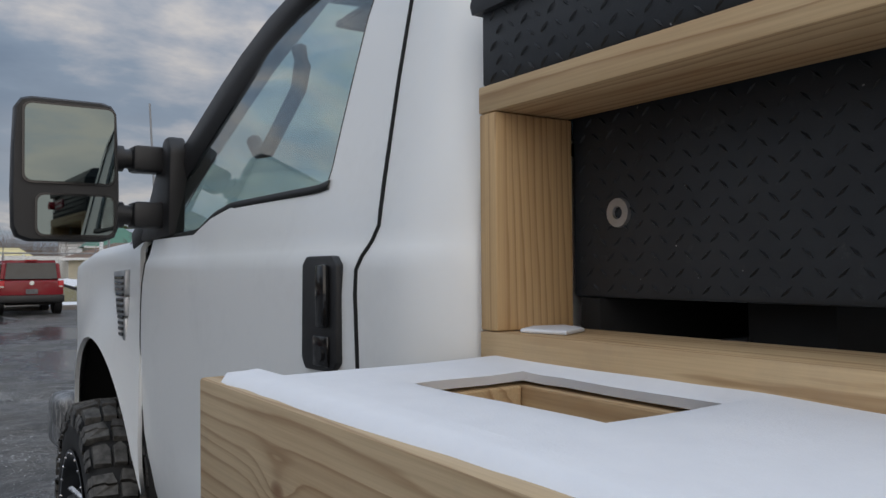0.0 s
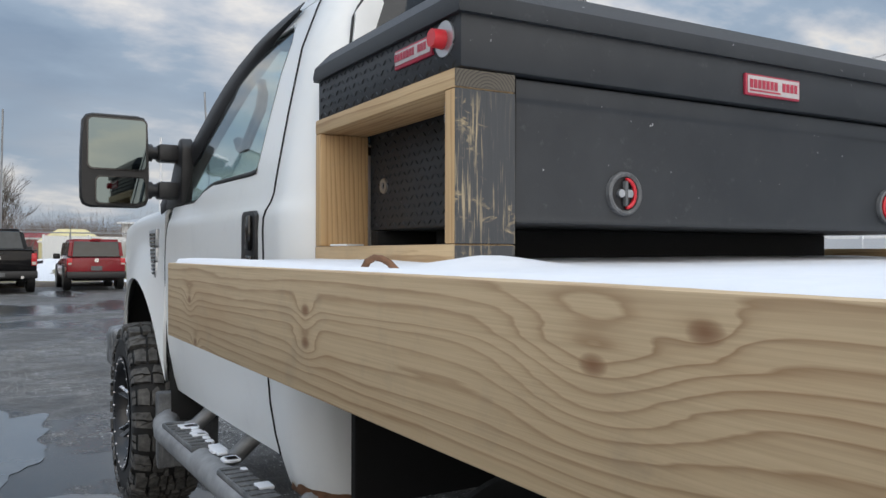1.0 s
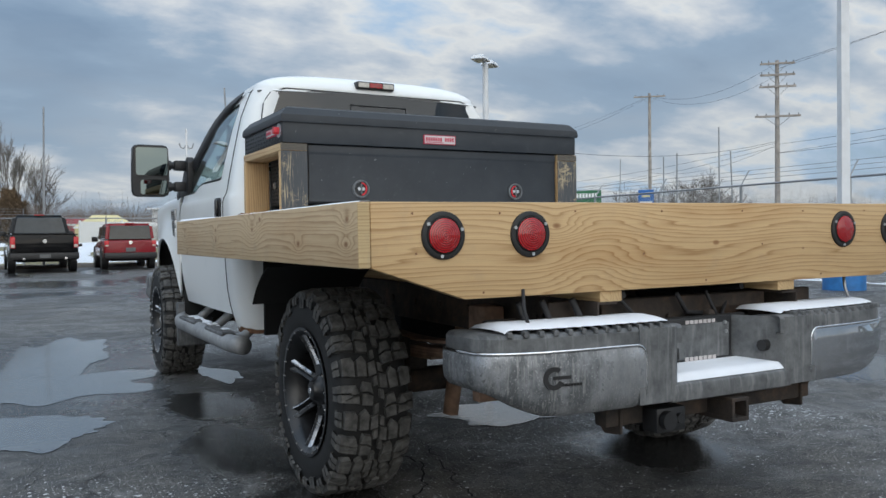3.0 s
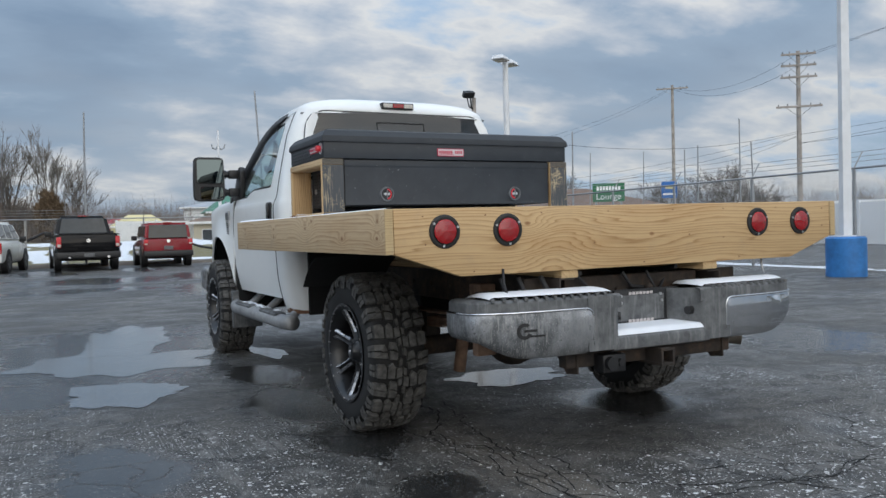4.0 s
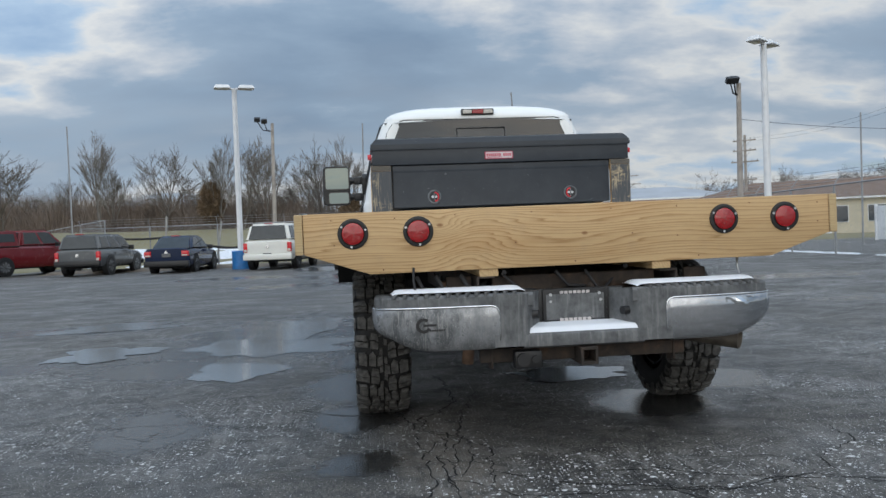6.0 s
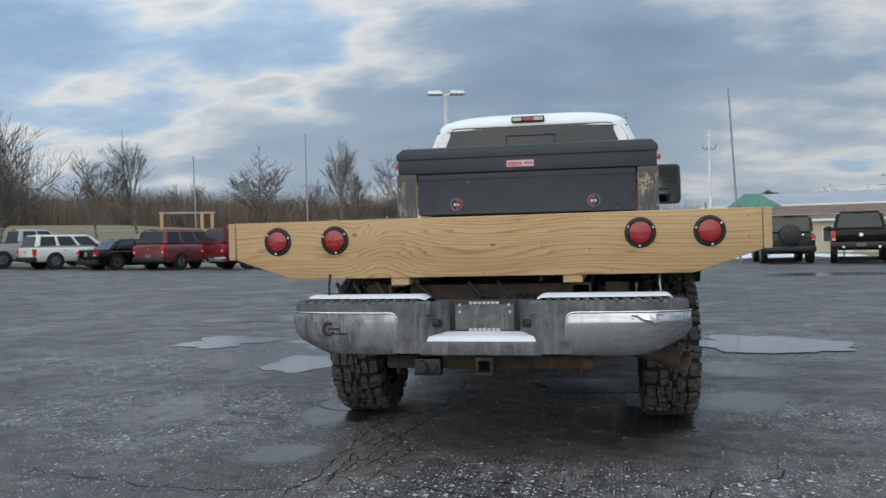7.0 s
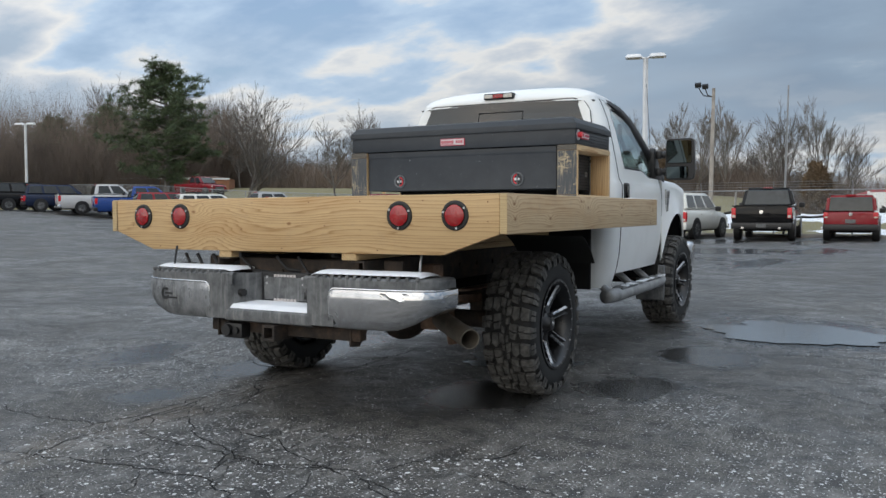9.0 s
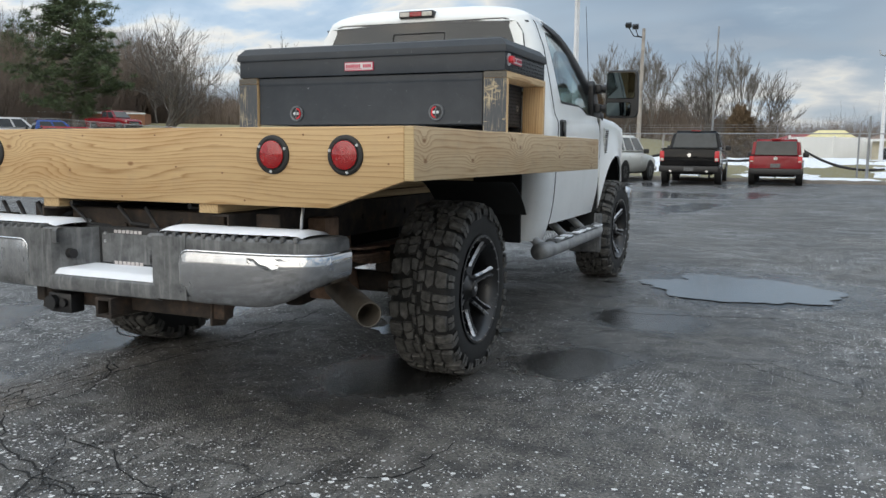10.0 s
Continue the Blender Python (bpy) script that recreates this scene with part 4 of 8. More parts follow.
# towing mirrors
for sgn in (-1, 1):
    cx = 1.197 if sgn < 0 else 1.165
    bm = bmesh.new()
    prof = []
    for dz, wd in ((0.187, 0.085), (0.180, 0.110), (0.16, 0.123), (0.05, 0.128), (-0.06, 0.130), (-0.15, 0.128), (-0.176, 0.118), (-0.187, 0.09)):
        prof.append((dz, wd))
    left = [(-w_, z) for z, w_ in prof]
    outline = left + [(w_, z) for z, w_ in reversed(prof)]
    rows = []
    for dy, k in ((0.0, 0.97), (0.008, 1.0), (0.05, 1.0), (0.085, 0.93), (0.11, 0.75), (0.118, 0.5)):
        rows.append([(sgn * cx + x * k, 4.10 + dy, 1.556 + z * k) for x, z in outline])
    vs = grid(bm, rows, True)
    bm.faces.new(vs[0])
    bm.faces.new(vs[-1])
    mir = part("door_mirror", bm, PLASTIC, truck, "black folding towing mirror with two glasses", 50)
    for z0, z1, w0, nm in ((1.524, 1.722, 0.108, "mirror_glass"), (1.386, 1.488, 0.092, "spotter_glass")):
        off = -sgn * (0.006 if z0 > 1.5 else 0.020)
        b2 = B(sgn * cx + off - w0, sgn * cx + off + w0, 4.091, 4.097, z0, z1, 0.0)
        es = [e for e in b2.edges if abs(e.verts[0].co.y - e.verts[1].co.y) > 0.004]
        bmesh.ops.bevel(b2, geom=es, offset=0.018, segments=4, affect="EDGES", profile=0.5)
        if sgn > 0:
            c0 = Matrix.Translation((sgn * cx, 4.094, (z0 + z1) / 2))
            b2.transform(Matrix.Translation((0, -0.010, 0)) @ c0 @ Matrix.Rotation(radians(7), 4, "X") @ c0.inverted())
        g_ob = part(nm, b2, MIRROR, mir, "", 30)
        b3 = B(sgn * cx + off - w0 - 0.006, sgn * cx + off + w0 + 0.006, 4.0945, 4.103, z0 - 0.006, z1 + 0.006, 0.0)
        es = [e for e in b3.edges if abs(e.verts[0].co.y - e.verts[1].co.y) > 0.006]
        bmesh.ops.bevel(b3, geom=es, offset=0.022, segments=4, affect="EDGES", profile=0.5)
        part("glass_rim", b3, GLOSS_BLACK, mir, "", 30)
    xin = cx - 0.125
    for z in (1.600, 1.445):
        bm = B(sgn * 0.945, sgn * (xin - 0.04), 4.09, 4.175, z - 0.036, z + 0.036, 0.012)
        tube(bm, (sgn * (xin - 0.05), 4.135, z), (sgn * (xin + 0.01), 4.135, z), 0.027, n=12)
        tube(bm, (sgn * (xin - 0.02), 4.135, z), (sgn * (xin + 0.01), 4.135, z), 0.036, n=12)
        part("mirror_arm", bm, PLASTIC, mir, "", 40)
    bm = prism(bmesh.new(), [(4.04, 1.385), (4.34, 1.375), (4.30, 1.425), (4.09, 1.655), (4.05, 1.66), (4.02, 1.62)], "x", sgn * 0.905, sgn * 0.955, 0.010)
    part("mirror_foot", bm, PLASTIC, mir, "", 40)
bm = T((0.84, 4.42, 1.38), (0.81, 4.30, 2.28), 0.004, 0.002, n=6)
part("radio_aerial", bm, PLASTIC, truck)

# tubular side steps
for sgn in (-1, 1):
    X = 1.0
    bm = bmesh.new()
    pts = [(sgn * (X - 0.17), 4.34, 0.50), (sgn * (X - 0.08), 4.28, 0.475), (sgn * (X - 0.02), 4.2, 0.46), (sgn * X, 4.08, 0.455), (sgn * X, 3.4, 0.455), (sgn * X, 2.72, 0.455), (sgn * (X - 0.01), 2.60, 0.455), (sgn * (X - 0.035), 2.52, 0.455)]
    sweep(bm, pts, 0.052, 16)
    step = part("side_step", bm, STEP_METAL, truck, "grey tubular side step with snow on its tread", True)
    for y0, y1 in ((2.72, 3.18), (3.5, 3.98)):
        bm = bmesh.new()
        box(bm, sgn * (X - 0.042), sgn * (X + 0.040), y0, y1, 0.490, 0.512, 0.008)
        n = int((y1 - y0) / 0.05)
        for i in range(n):
            box(bm, sgn * (X - 0.036), sgn * (X + 0.034), y0 + 0.02 + i * 0.05, y0 + 0.045 + i * 0.05, 0.511, 0.516, 0.001)
        part("tread_pad", bm, GREY_PLASTIC, step)
    for y in (2.78, 3.45, 4.02):
        bm = sweep(bmesh.new(), [(sgn * X, y, 0.46), (sgn * 0.90, y, 0.475), (sgn * 0.80, y, 0.56), (sgn * 0.76, y, 0.66)], 0.030, 8)
        part("step_bracket", bm, STEP_METAL, step, "", True)
    bm = bmesh.new()
    rr = random.Random(7 + sgn)
    for i in range(16):
        y = rr.uniform(2.75, 4.05)
        s = rr.uniform(0.012, 0.03)
        box(bm, sgn * X - s * 1.1 + rr.uniform(-.012, .012), sgn * X + s * 0.9, y, y + s * 2.2, 0.508, 0.519, 0.003)
    tagged(part("snow_crumbs", bm, SNOW, None, "", True), "patches of old snow lying on the side step", "snow", kind="stuff")

# cab underside and rocker
part("rocker", B(-0.80, 0.80, 2.76, 4.24, 0.585, 0.625, 0.01), DARK_GAP, truck)
# rust that has eaten into the lower corner of the cab
bm = bmesh.new()
rows = []
for k in range(19):
    u = k / 18
    a, y = (math.pi / 2 * (1 - u / 0.6), 0.0) if u < 0.6 else (0.0, 0.075 * (u - 0.6) / 0.4)
    top = 0.497 + 0.042 * math.sin(math.pi * min(0.985, 0.02 + u)) ** 0.6 * (0.8 + 0.6 * noise.noise(Vector((u * 7, 0, 3))))
    rows.append([(-(side_x(z) - 0.13 + 0.133 * math.cos(a)), 2.83 - 0.133 * math.sin(a) + y, z) for z in frange(0.4955, top, 5)])
grid(bm, rows)
part("rust_patch", bm, RUSTY_ROD, truck, "rusted-through lower cab corner", 40)
# added near-black sheet over the cab's lower back, in place of deep shade
part("splash_panel", B(-0.80, 0.80, 2.664, 2.692, 0.488, 1.10, 0.004), DARK_GAP, truck, "black sheet standing in for the shade behind the cab")
# liner sheet ahead of each rear wheel, near black to stand in for wheel-well shade
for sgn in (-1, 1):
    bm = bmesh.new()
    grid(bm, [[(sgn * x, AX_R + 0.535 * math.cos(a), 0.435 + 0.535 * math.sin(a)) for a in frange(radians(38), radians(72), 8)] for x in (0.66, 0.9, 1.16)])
    solid(part("wheel_liner", bm, DARK_GAP, truck, "black liner ahead of the rear wheel that also stands in for shade", True), 0.006)

# frame, axles, springs, driveline
for sgn in (-1, 1):
    bm = B(sgn * 0.475, sgn * 0.485, 0.02, 2.7, 0.68, 0.845, 0.003)
    box(bm, sgn * 0.40, sgn * 0.477, 0.02, 2.7, 0.835, 0.845, 0.003)
    box(bm, sgn * 0.40, sgn * 0.477, 0.02, 2.7, 0.68, 0.690, 0.003)
    for k in range(9):
        tube(bm, (sgn * 0.484, 0.12 + k * 0.24, 0.765), (sgn * 0.494, 0.12 + k * 0.24, 0.765), 0.016, n=10)
    box(bm, sgn * 0.40, sgn * 0.485, 2.7, 5.6, 0.56, 0.75, 0.008)
    part("frame_rail", bm, RUST, truck, "rusty steel chassis rail", 40)
    for i in range(5):
        h = 0.30 + 0.095 * (4 - i) if i < 4 else 0.66
        half = 0.26 + 0.115 * i if i < 4 else 0.72
        bm = bmesh.new()
        rows = []
        for u in frange(-1, 1, 14):
            z = 0.54 + 0.013 * i + 0.055 * abs(u * half / 0.7) ** 2 + (0.02 if i == 4 else 0)
            rows.append([(sgn * 0.52, AX_R + u * half, z), (sgn * 0.60, AX_R + u * half, z), (sgn * 0.60, AX_R + u * half, z + 0.011), (sgn * 0.52, AX_R + u * half, z + 0.011)])
        vs = grid(bm, rows, True)
        bm.faces.new(vs[0])
        bm.faces.new(vs[-1])
        o = part("spring_leaf", bm, RUST_BROWN, truck)
    bm = B(sgn * 0.515, sgn * 0.605, 0.52, 0.64, 0.60, 0.80, 0.01)
    part("axle_clamp", B(sgn * 0.515, sgn * 0.605, AX_R - 0.07, AX_R + 0.07, 0.48, 0.62, 0.008), RUST, truck, "", 40)
    box(bm, sgn * 0.505, sgn * 0.615, 0.545, 0.60, 0.44, 0.66, 0.008)
    part("spring_shackle", bm, RUST_BROWN, truck, "", 40)
    bm = T((sgn * 0.39, AX_R - 0.05, 0.27), (sgn * 0.34, AX_R - 0.10, 0.80), 0.027, 0.027, n=12)
    tube(bm, (sgn * 0.392, AX_R - 0.048, 0.26), (sgn * 0.37, AX_R - 0.07, 0.48), 0.036, n=12)
    part("shock_absorber", bm, RUST_BROWN, truck, "rust-brown shock absorber", 40)
bm = T((-0.74, AX_R, AX_Z), (0.74, AX_R, AX_Z), 0.055, n=14)
bmesh.ops.create_uvsphere(bm, u_segments=16, v_segments=10, radius=0.17, matrix=Matrix.Translation((0.0, AX_R, AX_Z)))
part("rear_axle", bm, RUST, truck, "", 40)
bm = T((-0.74, AX_F, AX_Z), (0.74, AX_F, AX_Z), 0.05, n=14)
part("front_axle", bm, RUST, truck, "", 40)
part("prop_shaft", T((0, AX_R + 0.1, 0.43), (0, 3.2, 0.58), 0.045, n=12), RUST, truck, "", 40)
part("gearbox", B(-0.2, 0.2, 3.1, 4.2, 0.48, 0.75, 0.04), RUST, truck, "", 40)
for y, z0, z1 in ((0.10, 0.70, 0.84), (0.75, 0.70, 0.84), (2.1, 0.66, 0.8)):
    bm = B(-0.40, 0.40, y, y + 0.06, z0, z1, 0.006)
    for x in (-0.28, -0.1, 0.12, 0.3):
        tube(bm, (x, y - 0.012, 0.77), (x, y, 0.77), 0.014, n=8)
    part("cross_member", bm, RUST, truck, "", 40)
part("fuel_tank", B(-0.36, 0.36, 1.75, 2.65, 0.52, 0.70, 0.04), DARK_GAP, truck, "", 40)
rb = random.Random(41)
for k in range(8):
    x0, x1 = rb.uniform(-0.9, 0.5), rb.uniform(-0.35, 0.35)
    y0, y1, z0 = rb.uniform(0.05, 0.25), rb.uniform(0.4, 0.95), rb.uniform(0.66, 0.84)
    part("rusty_brace", sweep(bmesh.new(), [(x0, y0, z0), ((x0 + x1) / 2, (y0 + y1) / 2, z0 - rb.uniform(0.0, 0.08)), (x1, y1, rb.uniform(0.60, 0.8))], rb.uniform(0.010, 0.022), 8), RUST_BROWN if k % 2 else RUST, truck, "", True)
for k in range(6):
    x0 = rb.uniform(-0.8, 0.35)
    part("wiring_loom", sweep(bmesh.new(), [(x0, 0.06, 0.855), (x0 + rb.uniform(0.03, 0.1), 0.07, rb.uniform(0.70, 0.80)), (x0 + rb.uniform(0.12, 0.25), 0.12, rb.uniform(0.74, 0.84)), (x0 + 0.3, 0.3, 0.84)], rb.uniform(0.006, 0.012), 8), CABLE, truck, "", True)
for x0, x1, z0, z1 in ((-0.62, -0.50, 0.70, 0.845), (-0.86, -0.74, 0.66, 0.80), (0.12, 0.34, 0.70, 0.80), (0.55, 0.66, 0.68, 0.845)):
    bm = B(x0, x1, 0.10, 0.125, z0, z1, 0.006)
    for q in (0.25, 0.75):
        tube(bm, (x0 + (x1 - x0) * q, 0.088, z0 + 0.04), (x0 + (x1 - x0) * q, 0.10, z0 + 0.04), 0.014, n=6)
    part("hanger_bracket", bm, RUST, truck, "", 40)
for x, y0, y1, z in ((-0.35, 0.05, 1.1, 0.86), (0.25, 0.08, 0.9, 0.865)):
    bm = sweep(bmesh.new(), [(x, y0, z), (x + 0.05, (y0 + y1) / 2, z - 0.05), (x + 0.02, y1, z - 0.02)], 0.012, 6)
    part("wiring_loom", bm, CABLE, truck)
bm = sweep(bmesh.new(), [(0.46, 2.4, 0.56), (0.44, 0.95, 0.56), (0.46, 0.80, 0.54), (0.52, 0.68, 0.515), (0.62, 0.58, 0.495), (0.93, 0.31, 0.445)], 0.052, 16, False)
pipe = solid(part("exhaust_pipe", bm, EXHAUST, truck, "dull exhaust pipe turned out behind the wheel", True), 0.004)

# trailer hitch
bm = B(-0.46, 0.52, -0.09, -0.03, 0.455, 0.52, 0.008)
for s in (-1, 1):
    prism(bm, [(-0.10, 0.52), (-0.10, 0.43), (-0.02, 0.42), (0.18, 0.62), (0.18, 0.70), (0.05, 0.70)], "x", 0.03 + s * 0.43, 0.03 + s * 0.44, 0.002)
hitch = part("trailer_hitch", bm, RUST, truck, "rusty square receiver hitch", 40)
bm = bmesh.new()
for x0, x1, z0, z1 in ((-0.013, 0.067, 0.508, 0.521), (-0.013, 0.067, 0.441, 0.454), (-0.013, 0.0, 0.454, 0.508), (0.054, 0.067, 0.454, 0.508)):
    box(bm, x0, x1, -0.20, -0.03, z0, z1, 0.002)
part("receiver_tube", bm, RUST, hitch)
# near-black plate that stands in for the shade inside the tube
part("receiver_dark", B(0.0, 0.054, -0.06, -0.05, 0.454, 0.508), DARK_GAP, hitch)
bm = B(-0.31, -0.185, -0.16, -0.09, 0.432, 0.512, 0.006)
tube(bm, (-0.275, -0.162, 0.475), (-0.275, -0.185, 0.475), 0.030, n=14)
tube(bm, (-0.218, -0.162, 0.475), (-0.218, -0.175, 0.475), 0.017, n=12)
part("trailer_socket", bm, PLASTIC, hitch, "", 40)
hitch.location = (-0.030, 0.065, -0.010)

# rear bumper
BX = -0.020
BUMPER_X = [(0.0, 0.0), (0.165, 0.17), (0.20, 0.244), (0.228, 0.282), (0.345, 0.388), (0.60, 0.62), (0.925, 0.955)]
BUMPER_Y = [(-0.21, -0.138), (-0.20, -0.128), (0.05, 0.03), (0.20, 0.20)]


def set_bumper(*obs):
    """Brings bumper parts to the width and depth of the real one."""
    for ob in obs:
        for v in ob.data.vertices:
            x = v.co.x - BX
            v.co.x = BX + math.copysign(lerp(BUMPER_X, abs(x)), x)
            v.co.y = lerp(BUMPER_Y, v.co.y) if v.co.y > -0.21 else v.co.y + 0.072


bumper_plan = [(0.0, -0.200), (0.3, -0.198), (0.6, -0.180), (0.74, -0.155), (0.84, -0.110), (0.90, -0.045), (0.925, 0.05), (0.925, 0.20)]


def bumper_y(x):
    return lerp([(a, b) for a, b in bumper_plan[:6]], abs(x))


def shell(profile, x_from, x_to, sgn, wrap, corner=0.0):
    """Rows along the bumper; the profile gives (set-back, height)."""
    pts = [(x, bumper_y(x)) for x in [x_from, x_from + 0.003, x_from + 0.009, x_from + 0.020] + frange(x_from + 0.038, 0.74, 6)]
    if wrap:
        pts += [(0.79, -0.134), (0.84, -0.110), (0.875, -0.078), (0.90, -0.045), (0.917, 0.0), (0.925, 0.06), (0.925, 0.17)]
    else:
        pts = [(x, bumper_y(x)) for x in frange(x_from, x_to, 6)]
    rows = []
    for i, (x, y) in enumerate(pts):
        a, b = pts[max(i - 1, 0)], pts[min(i + 1, len(pts) - 1)]
        t = Vector((b[0] - a[0], b[1] - a[1])).normalized()
        nx, ny = -t.y, t.x
        up = 0.075 * max(0.0, min(1.0, (x - 0.70) / 0.22)) ** 1.5
        q = max(0.0, 1 - (x - x_from) / 0.038)
        cut = corner * (1 - math.sqrt(max(0.0, 1 - q * q)))
        rows.append([(BX + sgn * (x + nx * s), y + ny * s, (lambda h: min(h, 0.719 - cut) if h > 0.6 else max(h, 0.52 + 0.7 * cut))(z) + up * max(0.0, min(1.0, (0.69 - z) / 0.16)) if corner else z + up * max(0.0, min(1.0, (0.69 - z) / 0.16))) for s, z in profile])
    return rows


for sgn in (-1, 1):
    bm = bmesh.new()
    grid(bm, shell([(0.03, 0.713), (0.006, 0.718), (0.0, 0.710), (-0.005, 0.67), (-0.004, 0.62), (0.004, 0.575), (0.020, 0.535), (0.05, 0.520)], 0.345, 0, sgn, True, 0.038))
    c = solid(part("bumper_face", bm, CHROME, truck, "dirty chrome bumper face" if sgn < 0 else "dented bright chrome bumper face", 50), 0.004, (0, -1, 0))
    bm = sweep(bmesh.new(), [(BX + sgn * 0.347, bumper_y(0.347) + d, z) for z, d in ((0.56, 0.006), (0.60, 0.001), (0.66, -0.002))] + [r[1] for r in shell([(0.03, 0.713), (0.0, 0.719)], 0.347, 0, sgn, True, 0.038)], 0.0045, 8)
    part("chrome_edge", bm, BRIGHT, c, "", True)
    bm = bmesh.new()
    grid(bm, shell([(0.20, 0.765), (0.05, 0.773), (0.022, 0.770), (0.012, 0.76), (0.010, 0.735), (0.012, 0.712), (0.04, 0.708)], 0.195, 0, sgn, True))
    pad = solid(part("bumper_pad", bm, GREY_PLASTIC, truck, "grey plastic bumper top pad with a ribbed edge", 40), 0.004, (0, -0.5, 1))
    for i in range(13):
        x = 0.245 + i * 0.047
        y = bumper_y(x) + 0.012
        o = part("pad_rib", prism(bmesh.new(), [(BX + sgn * x, y + 0.055), (BX + sgn * (x + 0.018), y - 0.002), (BX + sgn * (x + 0.034), y - 0.001), (BX + sgn * (x + 0.022), y + 0.06)], "z", 0.765, 0.781, 0.003), GREY_PLASTIC, pad)
    # plain plastic between the chrome and the step
    bm = bmesh.new()
    grid(bm, [[(BX + sgn * x, y, z) for x, y in ((0.375, -0.191), (0.26, -0.200), (0.222, -0.199), (0.208, -0.185), (0.165, 0.06))] for z in (0.530, 0.57, 0.66, 0.767)])
    inner = solid(part("step_side", bm, GREY_PLASTIC, truck, "", 40), 0.004, (-sgn, -1, 0))
    tube_bm = T((BX + sgn * 0.200, -0.10, 0.665), (BX + sgn * 0.178, -0.105, 0.665), 0.020, n=14)
    part("bumper_plug", tube_bm, PLASTIC, inner, "", 40)
bm = bmesh.new()
grid(bm, [[(BX + f * 0.228, y, z) for f in frange(-1, 1, 6)] for y, z in ((0.06, 0.592), (-0.180, 0.586), (-0.196, 0.577), (-0.2015, 0.555), (-0.194, 0.525), (-0.15, 0.515))])
part("bumper_step", bm, GREY_PLASTIC, truck, "", 40)
bm = B(BX - 0.20, BX + 0.20, 0.060, 0.073, 0.575, 0.772, 0.004)
part("plate_recess", bm, PLASTIC, truck, "", 40)
plate = part("plate_bracket", B(BX - 0.150, BX + 0.150, 0.045, 0.059, 0.605, 0.770, 0.004), PLASTIC, truck, "black plate surround with pale lettering bars and no plate", 40)
part("plate_blank", B(BX - 0.136, BX + 0.136, 0.042, 0.0455, 0.625, 0.745, 0.002), GREY_PLASTIC, plate)
for x, z in ((-0.115, 0.744), (0.115, 0.744), (-0.115, 0.712), (0.12, 0.712)):
    part("plate_screw", T((BX + x, 0.035, z), (BX + x, 0.046, z), 0.007, n=8), STEEL, plate)
for x0, x1, z0, z1 in ((-0.072, 0.072, 0.747, 0.760), (-0.075, 0.075, 0.612, 0.632)):
    n = 7
    for i in range(n):
        a = x0 + (x1 - x0) * i / n
        part("lettering_bar", B(BX + a + 0.002, BX + a + (x1 - x0) / n - 0.003, 0.0395, 0.0445, z0, z1, 0.001), BADGE_WHITE, plate)
# dent in the bright chrome face
rd = random.Random(12)
bm = bmesh.new()
dent = [[bm.verts.new((BX + 0.66 + 0.15 * u + 0.004 * rd.uniform(-1, 1), bumper_y(0.66 + 0.15 * u) - 0.0075 + (0.009 * rd.uniform(-1, 1) if 0 < i < 6 and 0 < j < 3 else 0.004), 0.705 - 0.062 * v * math.sin(math.pi * (0.12 + 0.76 * u)) + 0.003 * rd.uniform(-1, 1))) for i, u in enumerate(frange(0, 1, 6))] for j, v in enumerate(frange(0, 1, 3))]
for a, b in zip(dent, dent[1:]):
    for i in range(6):
        bm.faces.new((a[i], a[i + 1], b[i + 1]))
        bm.faces.new((a[i], b[i + 1], b[i]))
part("bumper_dent", bm, BRIGHT, truck, "crumpled dent in the chrome")
# dark round dealer mark as plain shapes on the bumper
bm = bmesh.new()
for a0, a1 in ((50, 150), (150, 250), (250, 335)):
    pts = []
    for a in frange(radians(a0), radians(a1), 7):
        pts.append((BX - 0.710 + 0.034 * math.cos(a), 0.642 + 0.034 * math.sin(a)))
    for a in frange(radians(a1), radians(a0), 7):
        pts.append((BX - 0.710 + 0.020 * math.cos(a), 0.642 + 0.020 * math.sin(a)))
    prism(bm, pts, "y", bumper_y(0.71) - 0.0105, bumper_y(0.71) + 0.004)
box(bm, BX - 0.712, BX - 0.655, bumper_y(0.71) - 0.0105, bumper_y(0.71), 0.638, 0.648)
for i in range(7):
    box(bm, BX - 0.685 + i * 0.010, BX - 0.678 + i * 0.010, bumper_y(0.71) - 0.010, bumper_y(0.71), 0.616, 0.624)
for v in bm.verts:
    v.co.y += bumper_y(BX - v.co.x) - bumper_y(0.71)
part("dealer_mark", bm, PLASTIC, truck, "black round dealer sticker")

for o in truck.children_recursive:
    if o.name.split(".")[0] in ("bumper_face", "chrome_edge", "bumper_pad", "pad_rib", "step_side", "bumper_plug", "bumper_step", "bumper_dent", "plate_recess", "plate_bracket", "plate_blank", "plate_screw", "lettering_bar", "dealer_mark"):
        set_bumper(o)

# ---- wheels ----
TR, TX0, TX1 = 0.430, 0.760, 1.063


